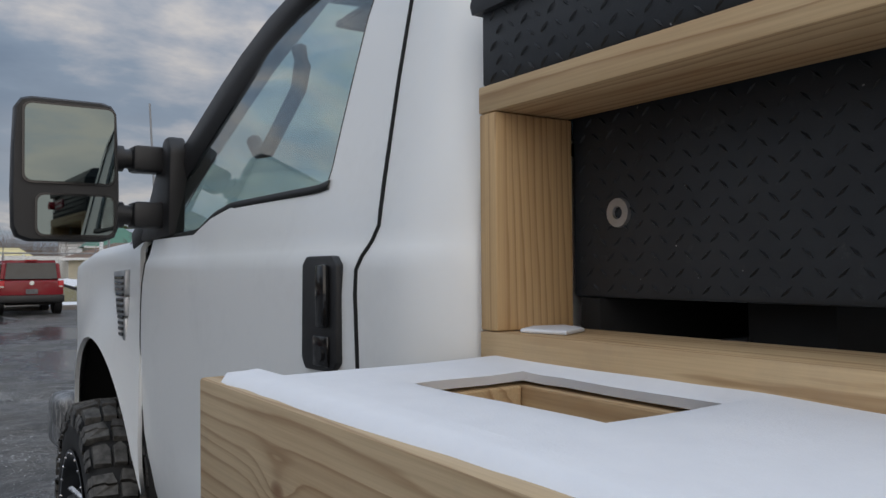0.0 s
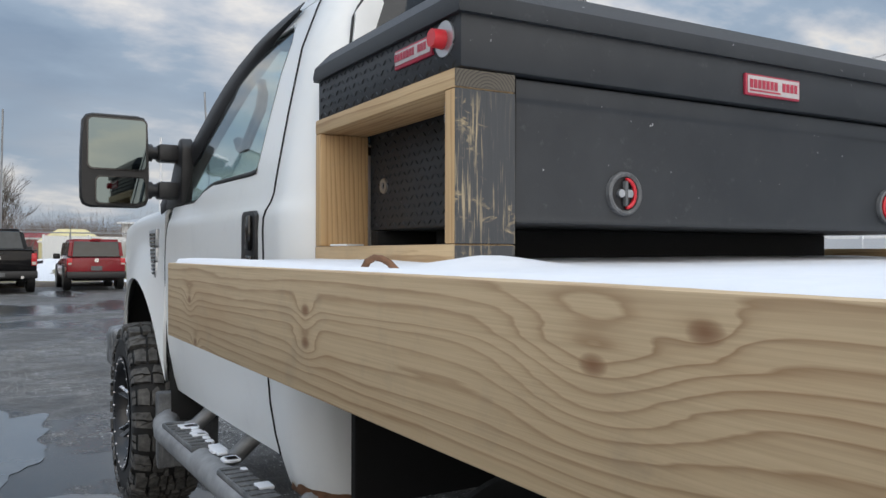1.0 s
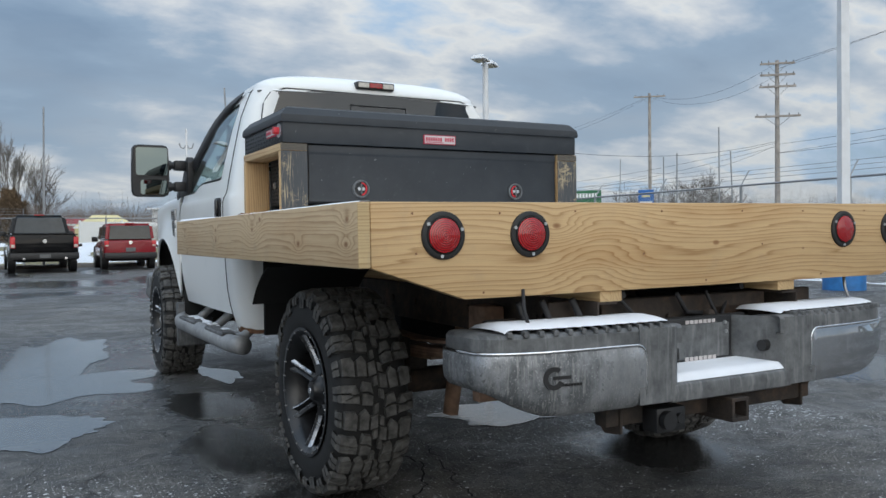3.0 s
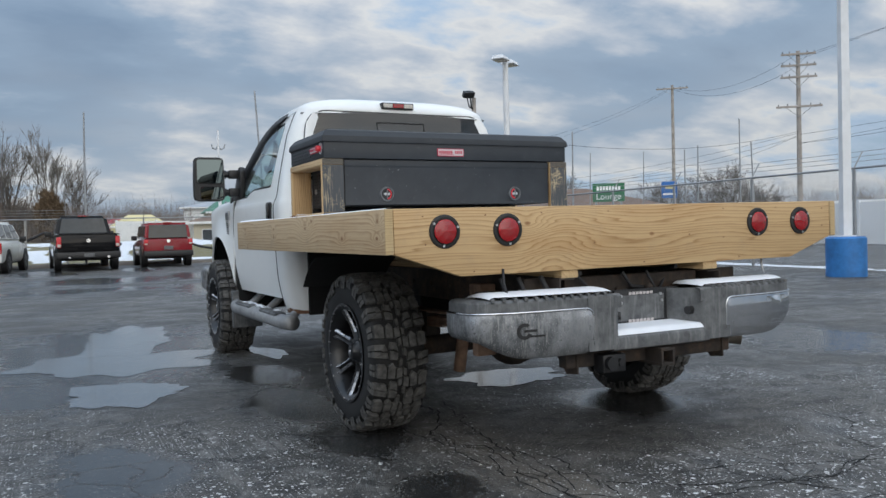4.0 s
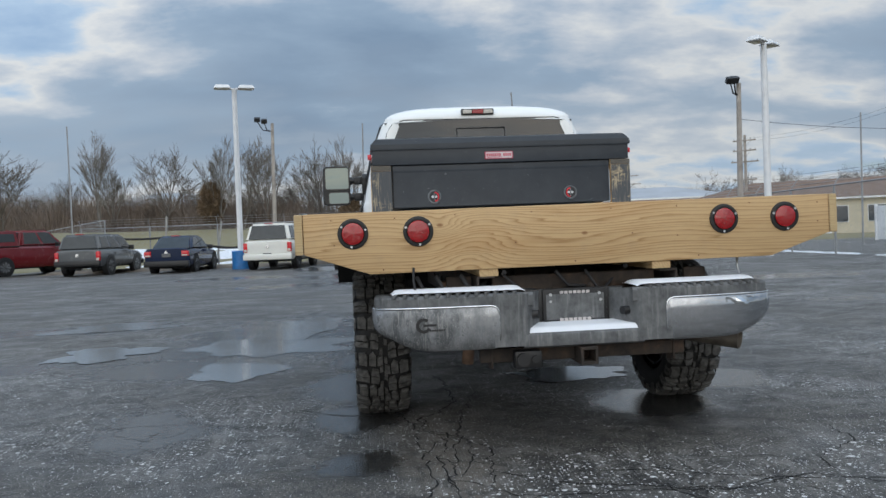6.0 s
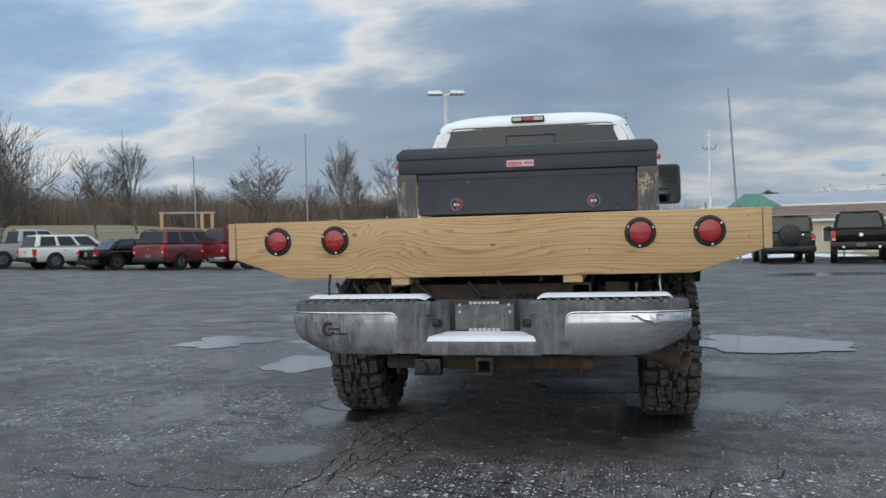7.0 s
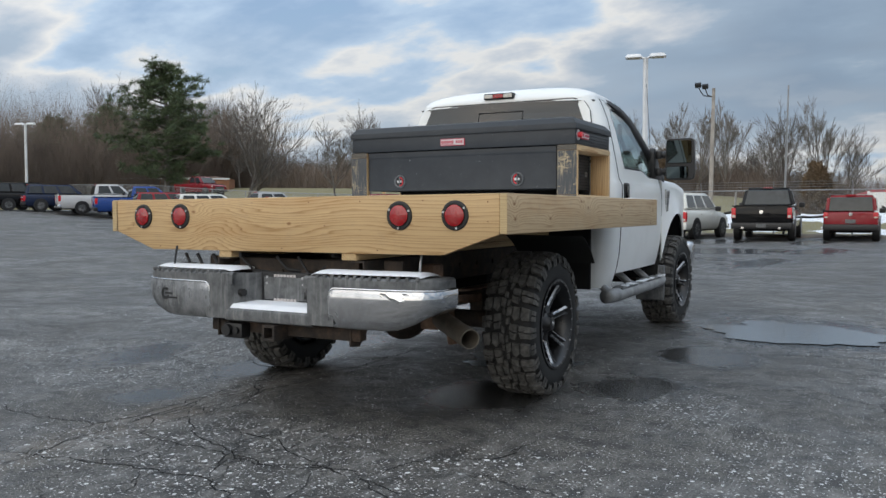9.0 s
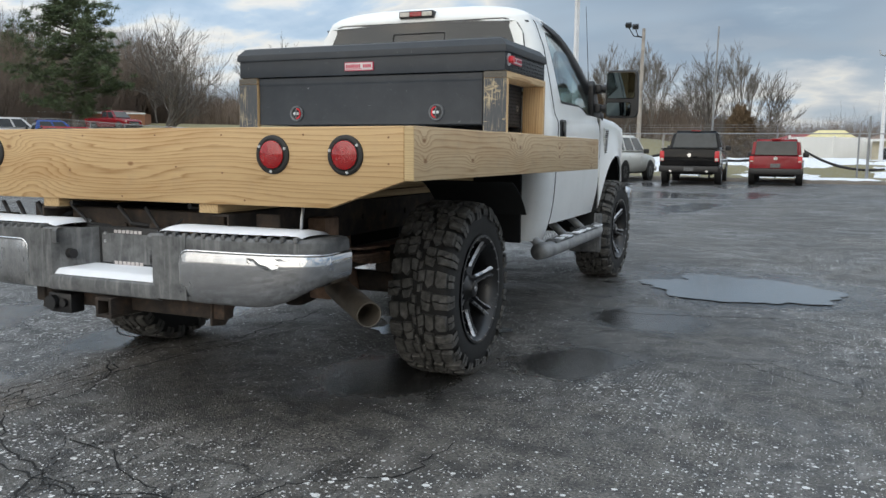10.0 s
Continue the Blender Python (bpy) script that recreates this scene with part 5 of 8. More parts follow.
def build_wheel():
    """A wheel about its own centre, outer face towards +x."""
    wd = TX1 - TX0
    bm = bmesh.new()
    lathe(bm, [(-0.12, 0.235), (0.10, 0.235), (0.125, 0.245), (0.150, 0.262), (0.156, 0.268), (0.156, 0.255), (0.146, 0.244), (0.10, 0.222), (-0.05, 0.218), (-0.12, 0.222), (-0.12, 0.235)], "x", 48)
    rim = part("wheel", bm, RIM_BLACK, None, "", 40)
    h = wd / 2
    bm = bmesh.new()
    lathe(bm, [(-0.13, 0.262), (-0.15, 0.285), (-h + 0.0, 0.33), (-h + 0.004, 0.375), (-h + 0.03, 0.402), (-h + 0.06, 0.408), (0, 0.412), (h - 0.06, 0.408), (h - 0.03, 0.402), (h - 0.004, 0.375), (h, 0.33), (0.152, 0.285), (0.143, 0.258)], "x", 72)
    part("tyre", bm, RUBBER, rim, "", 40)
    N = 26
    bm = bmesh.new()
    st = 2 * math.pi / N

    def lug(poly, a, s, r0=0.404, r1=TR, taper=0.94):
        """A tread block from (across, around) corners; around counts in pitches from angle a, s picks the side."""
        cx, ca = sum(p[0] for p in poly) / len(poly), sum(p[1] for p in poly) / len(poly)
        rings = []
        for r, k in ((r0, 1.0), (r1 - 0.003, taper + 0.05), (r1, taper)):
            ring = []
            for px, pa in poly:
                x, an = cx + (px - cx) * k, a + st * (ca + (pa - ca) * k)
                rr_ = r - 0.020 * max(0.0, (x - 0.118) / 0.034) ** 2
                ring.append(bm.verts.new((s * x, rr_ * math.cos(an), rr_ * math.sin(an))))
            rings.append(ring)
        n = len(poly)
        for lo, hi_ in zip(rings, rings[1:]):
            for i in range(n):
                bm.faces.new((lo[i], lo[(i + 1) % n], hi_[(i + 1) % n], hi_[i]))
        bm.faces.new(rings[-1])

    for k in range(N):
        for s in (-1, 1):
            a = st * (k + (0.5 if s > 0 else 0.0))
            w_ = h - 0.001
            if k % 2:
                # long shoulder lug cut by a stepped sipe, with a hooked inner lug
                lug([(0.082, 0.06), (w_, 0.14), (w_, 0.44), (0.118, 0.42), (0.110, 0.36), (0.080, 0.36)], a, s)
                lug([(0.080, 0.42), (0.108, 0.42), (0.116, 0.48), (w_, 0.50), (w_, 0.80), (0.092, 0.76)], a, s, r1=TR - 0.001)
                lug([(0.028, -0.06), (0.072, 0.00), (0.070, 0.42), (0.046, 0.40), (0.024, 0.28)], a, s)
                lug([(0.024, 0.36), (0.046, 0.48), (0.072, 0.50), (0.062, 0.86), (0.030, 0.78)], a, s)
            else:
                # short shoulder lug, square middle pair
                lug([(0.092, 0.04), (w_ - 0.012, 0.12), (w_ - 0.012, 0.78), (0.100, 0.80), (0.088, 0.60)], a, s, r1=TR - 0.002)
                lug([(0.044, 0.02), (0.082, 0.06), (0.080, 0.66), (0.056, 0.84), (0.040, 0.60)], a, s)
                lug([(0.004, 0.10), (0.036, 0.02), (0.034, 0.52), (0.006, 0.62)], a, s)
            lug([(0.003, 0.70), (0.022, 0.62), (0.020, 0.98), (0.004, 1.04)], a, s, r1=TR - 0.001)
            # side biter that runs down the shoulder
            vs = []
            for x, r in ((s * (h - 0.004), TR - 0.020), (s * (h + 0.006), 0.392), (s * (h + 0.007), 0.350 if k % 2 else 0.366), (s * (h - 0.004), 0.348 if k % 2 else 0.364), (s * (h - 0.03), 0.39)):
                for da in (0.16, 0.42, 0.50, 0.78):
                    vs.append(bm.verts.new((x, r * math.cos(a + st * da), r * math.sin(a + st * da))))
            for i in range(4):
                for q in (0, 2):
                    bm.faces.new((vs[4 * i + q], vs[4 * i + q + 1], vs[4 * i + q + 5], vs[4 * i + q + 4]))
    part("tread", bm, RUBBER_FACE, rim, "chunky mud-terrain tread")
    bm = lathe(bmesh.new(), [(0.125, 0.0), (0.128, 0.022), (0.122, 0.040), (0.098, 0.050), (0.085, 0.066), (0.045, 0.074), (0.02, 0.075)], "x", 12)
    hub = part("hub_cap", bm, RIM_BLACK, rim, "", 30)
    part("cap_badge", lathe(bmesh.new(), [(0.1305, 0.0), (0.1305, 0.013), (0.127, 0.015)], "x", 12), MACHINED, hub)
    bm = bmesh.new()
    lathe(bm, [(0.010, 0.0), (0.030, 0.10), (0.020, 0.115), (0.0, 0.10)], "x", 24)
    part("hub_disc", bm, RIM_BLACK, rim, "", 40)
    bm = lathe(bmesh.new(), [(-0.03, 0.05), (-0.03, 0.21), (-0.05, 0.21), (-0.05, 0.05)], "x", 32)
    part("brake_disc", bm, RUST, rim, "", 40)
    spoke = edge = None
    for k in range(7):
        a = 2 * math.pi * k / 7 + 0.2
        m = Matrix.Rotation(a, 4, "X")
        if spoke is None:
            b = bmesh.new()
            rows = []
            for r, x, hw in ((0.055, 0.082, 0.034), (0.085, 0.080, 0.030), (0.12, 0.085, 0.024), (0.17, 0.100, 0.022), (0.21, 0.116, 0.025), (0.246, 0.136, 0.034)):
                rows.append([(x - 0.006, -hw, r), (x + 0.006, -hw * 0.55, r), (x - 0.012, 0.0, r), (x + 0.006, hw * 0.55, r), (x - 0.006, hw, r), (x - 0.045, hw * 0.8, r), (x - 0.045, -hw * 0.8, r)])
            grid(b, rows, True)
            spoke = part("spoke", b, RIM_BLACK, rim, "", 25)
            spoke.matrix_basis = m
            b = bmesh.new()
            for s in (-1, 1):
                rows = []
                for r, x, hw in ((0.105, 0.083, 0.0265), (0.12, 0.085, 0.024), (0.17, 0.100, 0.022), (0.21, 0.116, 0.025), (0.236, 0.130, 0.031)):
                    w_ = 0.0042 if s > 0 else 0.0026
                    rows.append([(x + 0.0068, s * (hw * 0.55 - 0.001), r), (x + 0.0072 - w_ * 0.4, s * (hw * 0.55 + w_), r), (x - 0.004, s * (hw + 0.001), r)])
                grid(b, rows)
            edge = part("machined_edge", b, MACHINED, rim, "bright machined spoke edge")
            edge.matrix_basis = m
        else:
            again(edge, rim, m)
            again(spoke, rim, m)
    riv = None
    for k in range(24):
        a = 2 * math.pi * k / 24
        m = Matrix.Rotation(a, 4, "X")
        if riv is None:
            riv = part("rivet", T((0.150, 0, 0.2555), (0.160, 0, 0.2555), 0.0058, 0.004, n=8), MACHINED, rim, "bright rim rivet")
        else:
            again(riv, rim, m)
    nut = None
    for k in range(8):
        a = 2 * math.pi * k / 8
        m = Matrix.Rotation(a, 4, "X")
        if nut is None:
            nut = part("wheel_nut", T((0.015, 0, 0.087), (0.045, 0, 0.087), 0.011, n=6), BRIGHT, rim)
        else:
            again(nut, rim, m)
    return rim


wheel = build_wheel()
wheel.parent = truck
mid = (TX0 + TX1) / 2
wheel.matrix_basis = pose(mid, AX_R, AX_Z, 15, 0, 0)
for x, y, turn, spin in ((-mid, AX_R, 180, 8), (mid, AX_F, -2.5, 40), (-mid, AX_F, 178.5, 61)):
    o = copy_thing(wheel, pose(x, y, AX_Z, 0, 0, turn) @ pose(0, 0, 0, spin, 0, 0))
    o.parent = truck

truck.matrix_basis = TRUCK_M

# ---- the wooden flatbed ----
bed = thing("flatbed", "home-built flatbed of pale pine planks with four red lamps", "truck bed", (0, 0, 0))


def add_lean(ob):
    """The bed leans up a little towards the passenger side."""
    ob.matrix_basis = Matrix.Translation((0, 0, 1.07)) @ Matrix.Rotation(-0.0052, 4, "Y") @ Matrix.Translation((0, 0, -1.07)) @ ob.matrix_basis
    return ob


bm = bmesh.new()
prism(bm, [(-1.258, 0.983), (-0.962, 0.882), (0.962, 0.882), (1.258, 0.983), (1.258, 1.168), (-1.258, 1.168)], "y", 0.0, 0.038, 0.004)
rear = add_lean(part("rear_plank", bm, LUMBER_REAR, bed, "fresh yellow pine tail plank with bevelled lower corners", 40))
for s in (-1, 1):
    y1 = 2.755 if s < 0 else 2.63
    o = add_lean(part("side_plank", B(s * 1.260, s * 1.298, -0.002, y1, 0.983, 1.168, 0.004), LUMBER_SIDE, bed, "pale weathered pine side plank with small knots", 40))
    add_lean(part("plank_end", B(s * 1.2615, s * 1.2965, -0.0045, -0.001, 0.986, 1.165, 0.001), END_GRAIN, bed, "darker end grain of the side plank"))
# deck boards, with a cut-out by the driver's side frame
deck_z0, deck_z1 = 1.115, 1.150
HX0, HX1, HY0, HY1 = -1.112, -0.955, 2.258, 2.560
boards = [(a, a + 0.136) for a in frange(-1.258, 1.258 - 0.1398, 17)]
for a, b in boards:
    b = min(b, 1.257)
    if b > HX0 and a < HX1:
        continue
    add_lean(part("deck_board", B(a + 0.001, b, 0.04, 2.66, deck_z0, deck_z1, 0.003), SHADED_TIMBER, bed))
for x0, x1, y0, y1 in ((HX0 - 0.15, HX0, 0.04, 2.66), (HX1, HX1 + 0.13, 0.04, 2.66), (HX0 + 0.001, HX1 - 0.001, 0.04, HY0), (HX0 + 0.001, HX1 - 0.001, HY1, 2.66)):
    add_lean(part("deck_board", B(x0, x1, y0, y1, deck_z0, deck_z1, 0.003), LUMBER_FRAME, bed))
# lining of the cut-out
for x0, x1, y0, y1 in ((HX0 - 0.038, HX0, HY0, HY1), (HX1, HX1 + 0.038, HY0, HY1), (HX0, HX1, HY0 - 0.038, HY0), (HX0, HX1, HY1, HY1 + 0.038)):
    add_lean(part("hatch_lining", B(x0, x1, y0, y1, 0.99, deck_z0 - 0.002, 0.002), LUMBER_FRAME, bed))
add_lean(part("hatch_floor", B(HX0 - 0.04, HX1 + 0.04, HY0 - 0.04, HY1 + 0.04, 0.97, 0.985), LUMBER_JOIST, bed))
for x in (-0.41, 0.42):
    add_lean(part("joist", B(x - 0.045, x + 0.045, 0.012, 2.68, 0.846, 0.8815, 0.003), LUMBER_JOIST, bed, "pine bearer under the deck", 40))
    add_lean(part("joist", B(x - 0.02, x + 0.02, 0.05, 2.68, 0.884, 1.112, 0.003), LUMBER_JOIST, bed))
for y in (0.62, 1.25, 1.9, 2.6):
    add_lean(part("cross_joist", B(-1.25, 1.25, y, y + 0.038, 0.985, 1.113, 0.003), SHADED_TIMBER, bed))
# screws along the tail plank
screw = None
for x, z in ((-1.13, 1.135), (-0.84, 1.135), (-0.56, 1.14), (-0.2, 1.14), (0.18, 1.14), (0.5, 1.14), (0.86, 1.14), (1.2, 1.13), (-1.12, 1.02), (-0.28, 1.0), (0.28, 1.02), (0.5, 1.0), (1.2, 1.04), (-0.9, 0.90), (0.0, 0.90), (0.6, 0.9)):
    if screw is None:
        screw = add_lean(part("screw", T((0, -0.001, 0), (0, 0.004, 0), 0.0036, n=8), RUSTY_ROD, bed, "sunk deck screw"))
        base = screw.matrix_basis.copy()
        screw.matrix_basis = base @ Matrix.Translation((x, 0, z))
    else:
        again(screw, bed, base @ Matrix.Translation((x, 0, z)))


def build_light():
    """A round lamp about its own centre that faces -y."""
    bm = lathe(bmesh.new(), [(0.0, 0.0705), (-0.006, 0.0698), (-0.009, 0.066), (-0.009, 0.056), (-0.003, 0.0535), (-0.001, 0.052)], "y", 40)
    rim = part("tail_light", bm, SEAL, None, "round red lamp in a black rubber flange", 40)
    bm = lathe(bmesh.new(), [(-0.003, 0.0545), (-0.0105, 0.0538), (-0.012, 0.052), (-0.010, 0.0508)], "y", 40)
    part("lens_ring", bm, SEAL, rim, "", 40)
    bm = lathe(bmesh.new(), [(-0.021, 0.0), (-0.0205, 0.016), (-0.018, 0.034), (-0.0125, 0.0495), (-0.002, 0.0525)], "y", 40)
    part("lens", bm, RED_LENS, rim, "clear red ribbed lens", 40)
    s0 = None
    for a in (25, 155, 270):
        m = Matrix.Translation((0.0605 * math.cos(radians(a)), -0.009, 0.0605 * math.sin(radians(a))))
        if s0 is None:
            s0 = part("lamp_screw", T((0, -0.003, 0), (0, 0.004, 0), 0.0055, n=8), STEEL, rim)
            s0.matrix_basis = m
        else:
            again(s0, rim, m)
    return rim


light = build_light()
light.parent = bed
for i, (x, rot) in enumerate(((-1.033, 8), (-0.733, -6), (0.730, 3), (1.033, -10))):
    m = pose(x, 0, 1.070 + 0.0052 * x * 0.8, 0, rot, 0)
    if i == 0:
        light.matrix_basis = m
    else:
        copy_thing(light, m).parent = bed

# snow on the deck, with a thin ragged edge
def snow_top(x, y):
    n = noise.noise(Vector((x * 2.3, y * 2.3, 0.3))) * 0.004 + noise.noise(Vector((x * 9, y * 9, 1.3))) * 0.0015
    return 1.164 + 0.013 * min(1.0, max(0.0, (y - 1.85) / 0.4)) + 0.0052 * x + n


bm = bmesh.new()
xs = frange(-1.256, 1.256, 60)
xs = sorted([x for x in xs if not (HX0 - 0.035 < x < HX0 + 0.02 or HX1 - 0.02 < x < HX1 + 0.035)] + [HX0 - 0.03, HX0 - 0.002, HX1 + 0.002, HX1 + 0.03])
ys = sorted([y for y in frange(0.04, 2.655, 62) if not (HY0 - 0.035 < y < HY0 + 0.02 or HY1 - 0.02 < y < HY1 + 0.035)] + [HY0 - 0.03, HY0 - 0.002, HY1 + 0.002, HY1 + 0.03])


def at_hatch(x, y):
    return HX0 - 0.01 < x < HX1 + 0.01 and HY0 - 0.01 < y < HY1 + 0.01


vs = [[bm.verts.new((x, y, 1.166 + 0.0052 * x + 0.002 * noise.noise(Vector((x * 40, y * 40, 0))) if at_hatch(x, y) else snow_top(x, y) + (0.022 * math.exp(-((x + 0.90) / 0.13) ** 2 - ((y - 1.86) / 0.06) ** 2)))) for x in xs] for y in ys]
for j in range(len(ys) - 1):
    for i in range(len(xs) - 1):
        cx, cy = (xs[i] + xs[i + 1]) / 2, (ys[j] + ys[j + 1]) / 2
        if HX0 - 0.006 < cx < HX1 + 0.006 and HY0 - 0.006 < cy < HY1 + 0.006:
            continue
        bm.faces.new((vs[j][i], vs[j][i + 1], vs[j + 1][i + 1], vs[j + 1][i]))
snow = solid(part("deck_snow", bm, SNOW, None, "", True), 0.012)
tagged(snow, "thin smooth layer of fresh snow on the wooden deck", "snow", kind="stuff")
# snow lapping over the side planks
bm = bmesh.new()
rows = []
for y in frange(0.03, 2.70, 110):
    e = -1.268 - 0.022 * (0.5 + 0.5 * math.sin(y * 3.1 + 1.5 * noise.noise(Vector((y * 3, 0, 0))))) - 0.006 * noise.noise(Vector((y * 14, 3, 0)))
    e = max(e, -1.295)
    k = 0.006 * min(1.0, max(0.0, (y - 1.85) / 0.4))
    rows.append([(-1.245, y, 1.1665 + 1.2 * k), (-1.258, y, 1.1665 + k), (e + 0.008, y, 1.1655 + k), (e, y, 1.1605)])
grid(bm, rows)
tagged(part("edge_snow", bm, SNOW, None, "", True), "thin snow lapping over the side plank", "snow", kind="stuff")
bm = bmesh.new()
grid(bm, [[(x, y, 0.986 + 0.012 * math.sin(math.pi * u)) for u, x in zip(frange(0, 1, 4), frange(HX0 + 0.03, HX1 - 0.005, 4))] for y in frange(HY0 + 0.10, HY1, 5)])
solid(part("hatch_snow", bm, SNOW, bed, "little snow in the hatch", True), 0.008)

# bent rusty ring bolt
hook = thing("ring_bolt", "bent rusty steel ring bolt standing in the deck snow", "ring bolt", (-1.165, 1.785, 1.152))
hook.scale = (0.85, 0.85, 0.8)
bm = sweep(bmesh.new(), [(-0.018, 0.02, -0.02), (-0.020, 0.015, 0.010), (-0.014, 0.010, 0.026), (-0.002, 0.004, 0.034), (0.010, -0.002, 0.032), (0.022, -0.008, 0.024), (0.034, -0.012, 0.010), (0.040, -0.013, -0.01)], 0.0072, 12)
part("bent_rod", bm, RUSTY_ROD, hook, "", True)

# ---- toolbox and the lumber frames that carry it ----
FY0, FY1, FZ0, FZ1 = 1.945, 2.690, 1.166, 1.545
for s in (-1, 1):
    fr = thing("lumber_frame", "open pine frame with a worn black rear upright beside the toolbox", "wooden frame", (0, 0, 0), group="frames beside the toolbox")
    xa, xb = s * 0.785, s * 0.925
    part("top_plate", B(xa, xb, FY0 + 0.0015, FY1, 1.507, FZ1, 0.003), LUMBER_FRAME, fr, "", 40)
    part("bottom_plate", B(xa, xb, FY0 + 0.0015, FY1, FZ0 - 0.014, FZ0 + 0.038, 0.003), LUMBER_FRAME, fr, "", 40)
    part("front_upright", B(xa, xb, FY1 - 0.040, FY1 - 0.002, FZ0 + 0.039, 1.506, 0.003), LUMBER_POST, fr, "", 40)
    up_ = part("rear_upright", B(xa, xb, FY0 + 0.002, FY0 + 0.040, FZ0 + 0.039, 1.506, 0.003), LUMBER_POST, fr, "", 40)
    part("painted_face", B(xa, xb, FY0 - 0.001, FY0 + 0.0015, FZ0 + 0.039, 1.506, 0.001), WORN_POST, up_, "black paint worn through to bare wood")
    part("painted_end", B(xa, xb, FY0 - 0.0005, FY0 + 0.001, 1.509, FZ1 - 0.001, 0.001), END_RINGS, fr, "dark painted end grain")
    part("painted_end", B(xa, xb, FY0 - 0.0005, FY0 + 0.001, FZ0 - 0.006, FZ0 + 0.036, 0.001), WORN_POST, fr)
    if s < 0:
        bm = T((-0.86, 2.09, 1.508), (-0.86, 2.094, 1.462), 0.0035, 0.001, n=8)
        for i in range(9):
            tube(bm, (-0.86, 2.0915, 1.498 - i * 0.004), (-0.86, 2.0918, 1.4965 - i * 0.004), 0.0048, n=8)
        part("screw_tip", bm, STEEL, fr, "long screw poking out below")
        tagged(part("snow_crumbs", prism(bmesh.new(), [(-0.91, 2.62), (-0.86, 2.655), (-0.81, 2.64), (-0.83, 2.58), (-0.89, 2.55)], "z", 1.2045, 1.210, 0.002), SNOW, None), "small patch of snow on the frame", "snow", kind="stuff")

tool = thing("toolbox", "black crossover truck toolbox with diamond-plate ends and red pull latches", "toolbox", (0, 1.95, 1.245))
O = Matrix.Translation((0, -1.95, -1.245))


def tpart(name, bm, mat, parent=None, label="", smooth=40):
    bm.transform(O)
    return part(name, bm, mat, parent or tool, label, smooth)


bm = prism(bmesh.new(), [(1.955, 1.248), (2.66, 1.248), (2.66, 1.542), (1.955, 1.542), (1.955, 1.50), (1.9585, 1.495), (1.9585, 1.262)], "x", -0.776, 0.776, 0.006)
body = tpart("body", bm, BOX_BLACK)
bm = prism(bmesh.new(), [(1.94, 1.547), (2.695, 1.547), (2.695, 1.655), (1.94, 1.655)], "x", -0.915, 0.915, 0.006)
skirt = tpart("lid_skirt", bm, BOX_BLACK)
bm = bmesh.new()
rows = []
for ins, z in ((0.012, 1.650), (-0.006, 1.652), (-0.008, 1.664), (-0.004, 1.690), (0.028, 1.728), (0.045, 1.735)):
    x, y0, y1 = 0.918 - ins, 1.936 + ins, 2.699 - ins
    rows.append([(-x, y0, z), (x, y0, z), (x, y1, z), (-x, y1, z)])
vs = grid(bm, rows, True)
bm.faces.new(vs[0])
bm.faces.new(vs[-1])
lid = tpart("lid", bm, BOX_BLACK, smooth=25)
# raised diamond-plate bars on the ends
for s in (-1, 1):
    for X, y0, y1, z0, z1, own in ((0.776, 1.99, 2.64, 1.262, 1.535, body), (0.915, 1.965, 2.68, 1.557, 1.645, skirt)):
        bm = bmesh.new()
        j = 0
        z = z0
        while z < z1:
            y = y0 + (0.0135 if j % 2 else 0)
            i = 0
            while y < y1:
                a = 0.72 if (i + j) % 2 else -0.72
                dy, dz = 0.0105 * math.cos(a), 0.0105 * math.sin(a)
                ny, nz = -0.0026 * math.sin(a), 0.0026 * math.cos(a)
                b0 = [bm.verts.new((s * (X - 0.0005), y + p * dy + q * ny, z + p * dz + q * nz)) for p, q in ((-1, 0), (0, -1), (1, 0), (0, 1))]
                t0 = bm.verts.new((s * (X + 0.0028), y - 0.4 * dy, z - 0.4 * dz))
                t1 = bm.verts.new((s * (X + 0.0028), y + 0.4 * dy, z + 0.4 * dz))
                bm.faces.new((b0[0], b0[1], t0))
                bm.faces.new((b0[1], t1, t0))
                bm.faces.new((b0[1], b0[2], t1))
                bm.faces.new((b0[2], b0[3], t1))
                bm.faces.new((b0[3], t0, t1))
                bm.faces.new((b0[3], b0[0], t0))
                y += 0.027
                i += 1
            z += 0.0215
            j += 1
        tagged(tpart("tread_plate", bm, BOX_BLACK, own, "", False), kind="stuff")
    # end badge and red push button on its plate
    c = tpart("badge", B(s * 0.913, s * 0.921, 2.045, 2.215, 1.590, 1.632, 0.002), BADGE_RED, skirt, "red badge with a pale field and lettering bars")
    tpart("badge_field", B(s * 0.9215, s * 0.9225, 2.050, 2.21, 1.598, 1.627), BADGE_WHITE, c, smooth=False)
    for i in range(11):
        if i == 7:
            continue
        tpart("lettering_bar", B(s * 0.922, s * 0.924, 2.200 - i * 0.0133, 2.209 - i * 0.0133, 1.606, 1.622), BADGE_RED, c, smooth=False)
    bt = tpart("lock_plate", T((s * 0.912, 2.000, 1.612), (s * 0.9185, 2.000, 1.612), 0.036, n=24), STEEL, skirt, "round steel lock plate")
    tpart("push_button", T((s * 0.9185, 2.005, 1.612), (s * 0.945, 2.005, 1.612), 0.020, 0.018, n=18), RED_PLASTIC, bt, "red push button")
    tpart("steel_washer", lathe(bmesh.new(), [(s * 0.774, 0.021), (s * 0.782, 0.020), (s * 0.782, 0.009), (s * 0.778, 0.008)], "x", 18, (0, 2.565, 1.366)), STEEL, body, "steel washer on the end")
c = tpart("badge", B(-0.122, 0.078, 1.932, 1.942, 1.570, 1.622, 0.003), BADGE_RED, skirt, "red badge with a pale field and lettering bars")
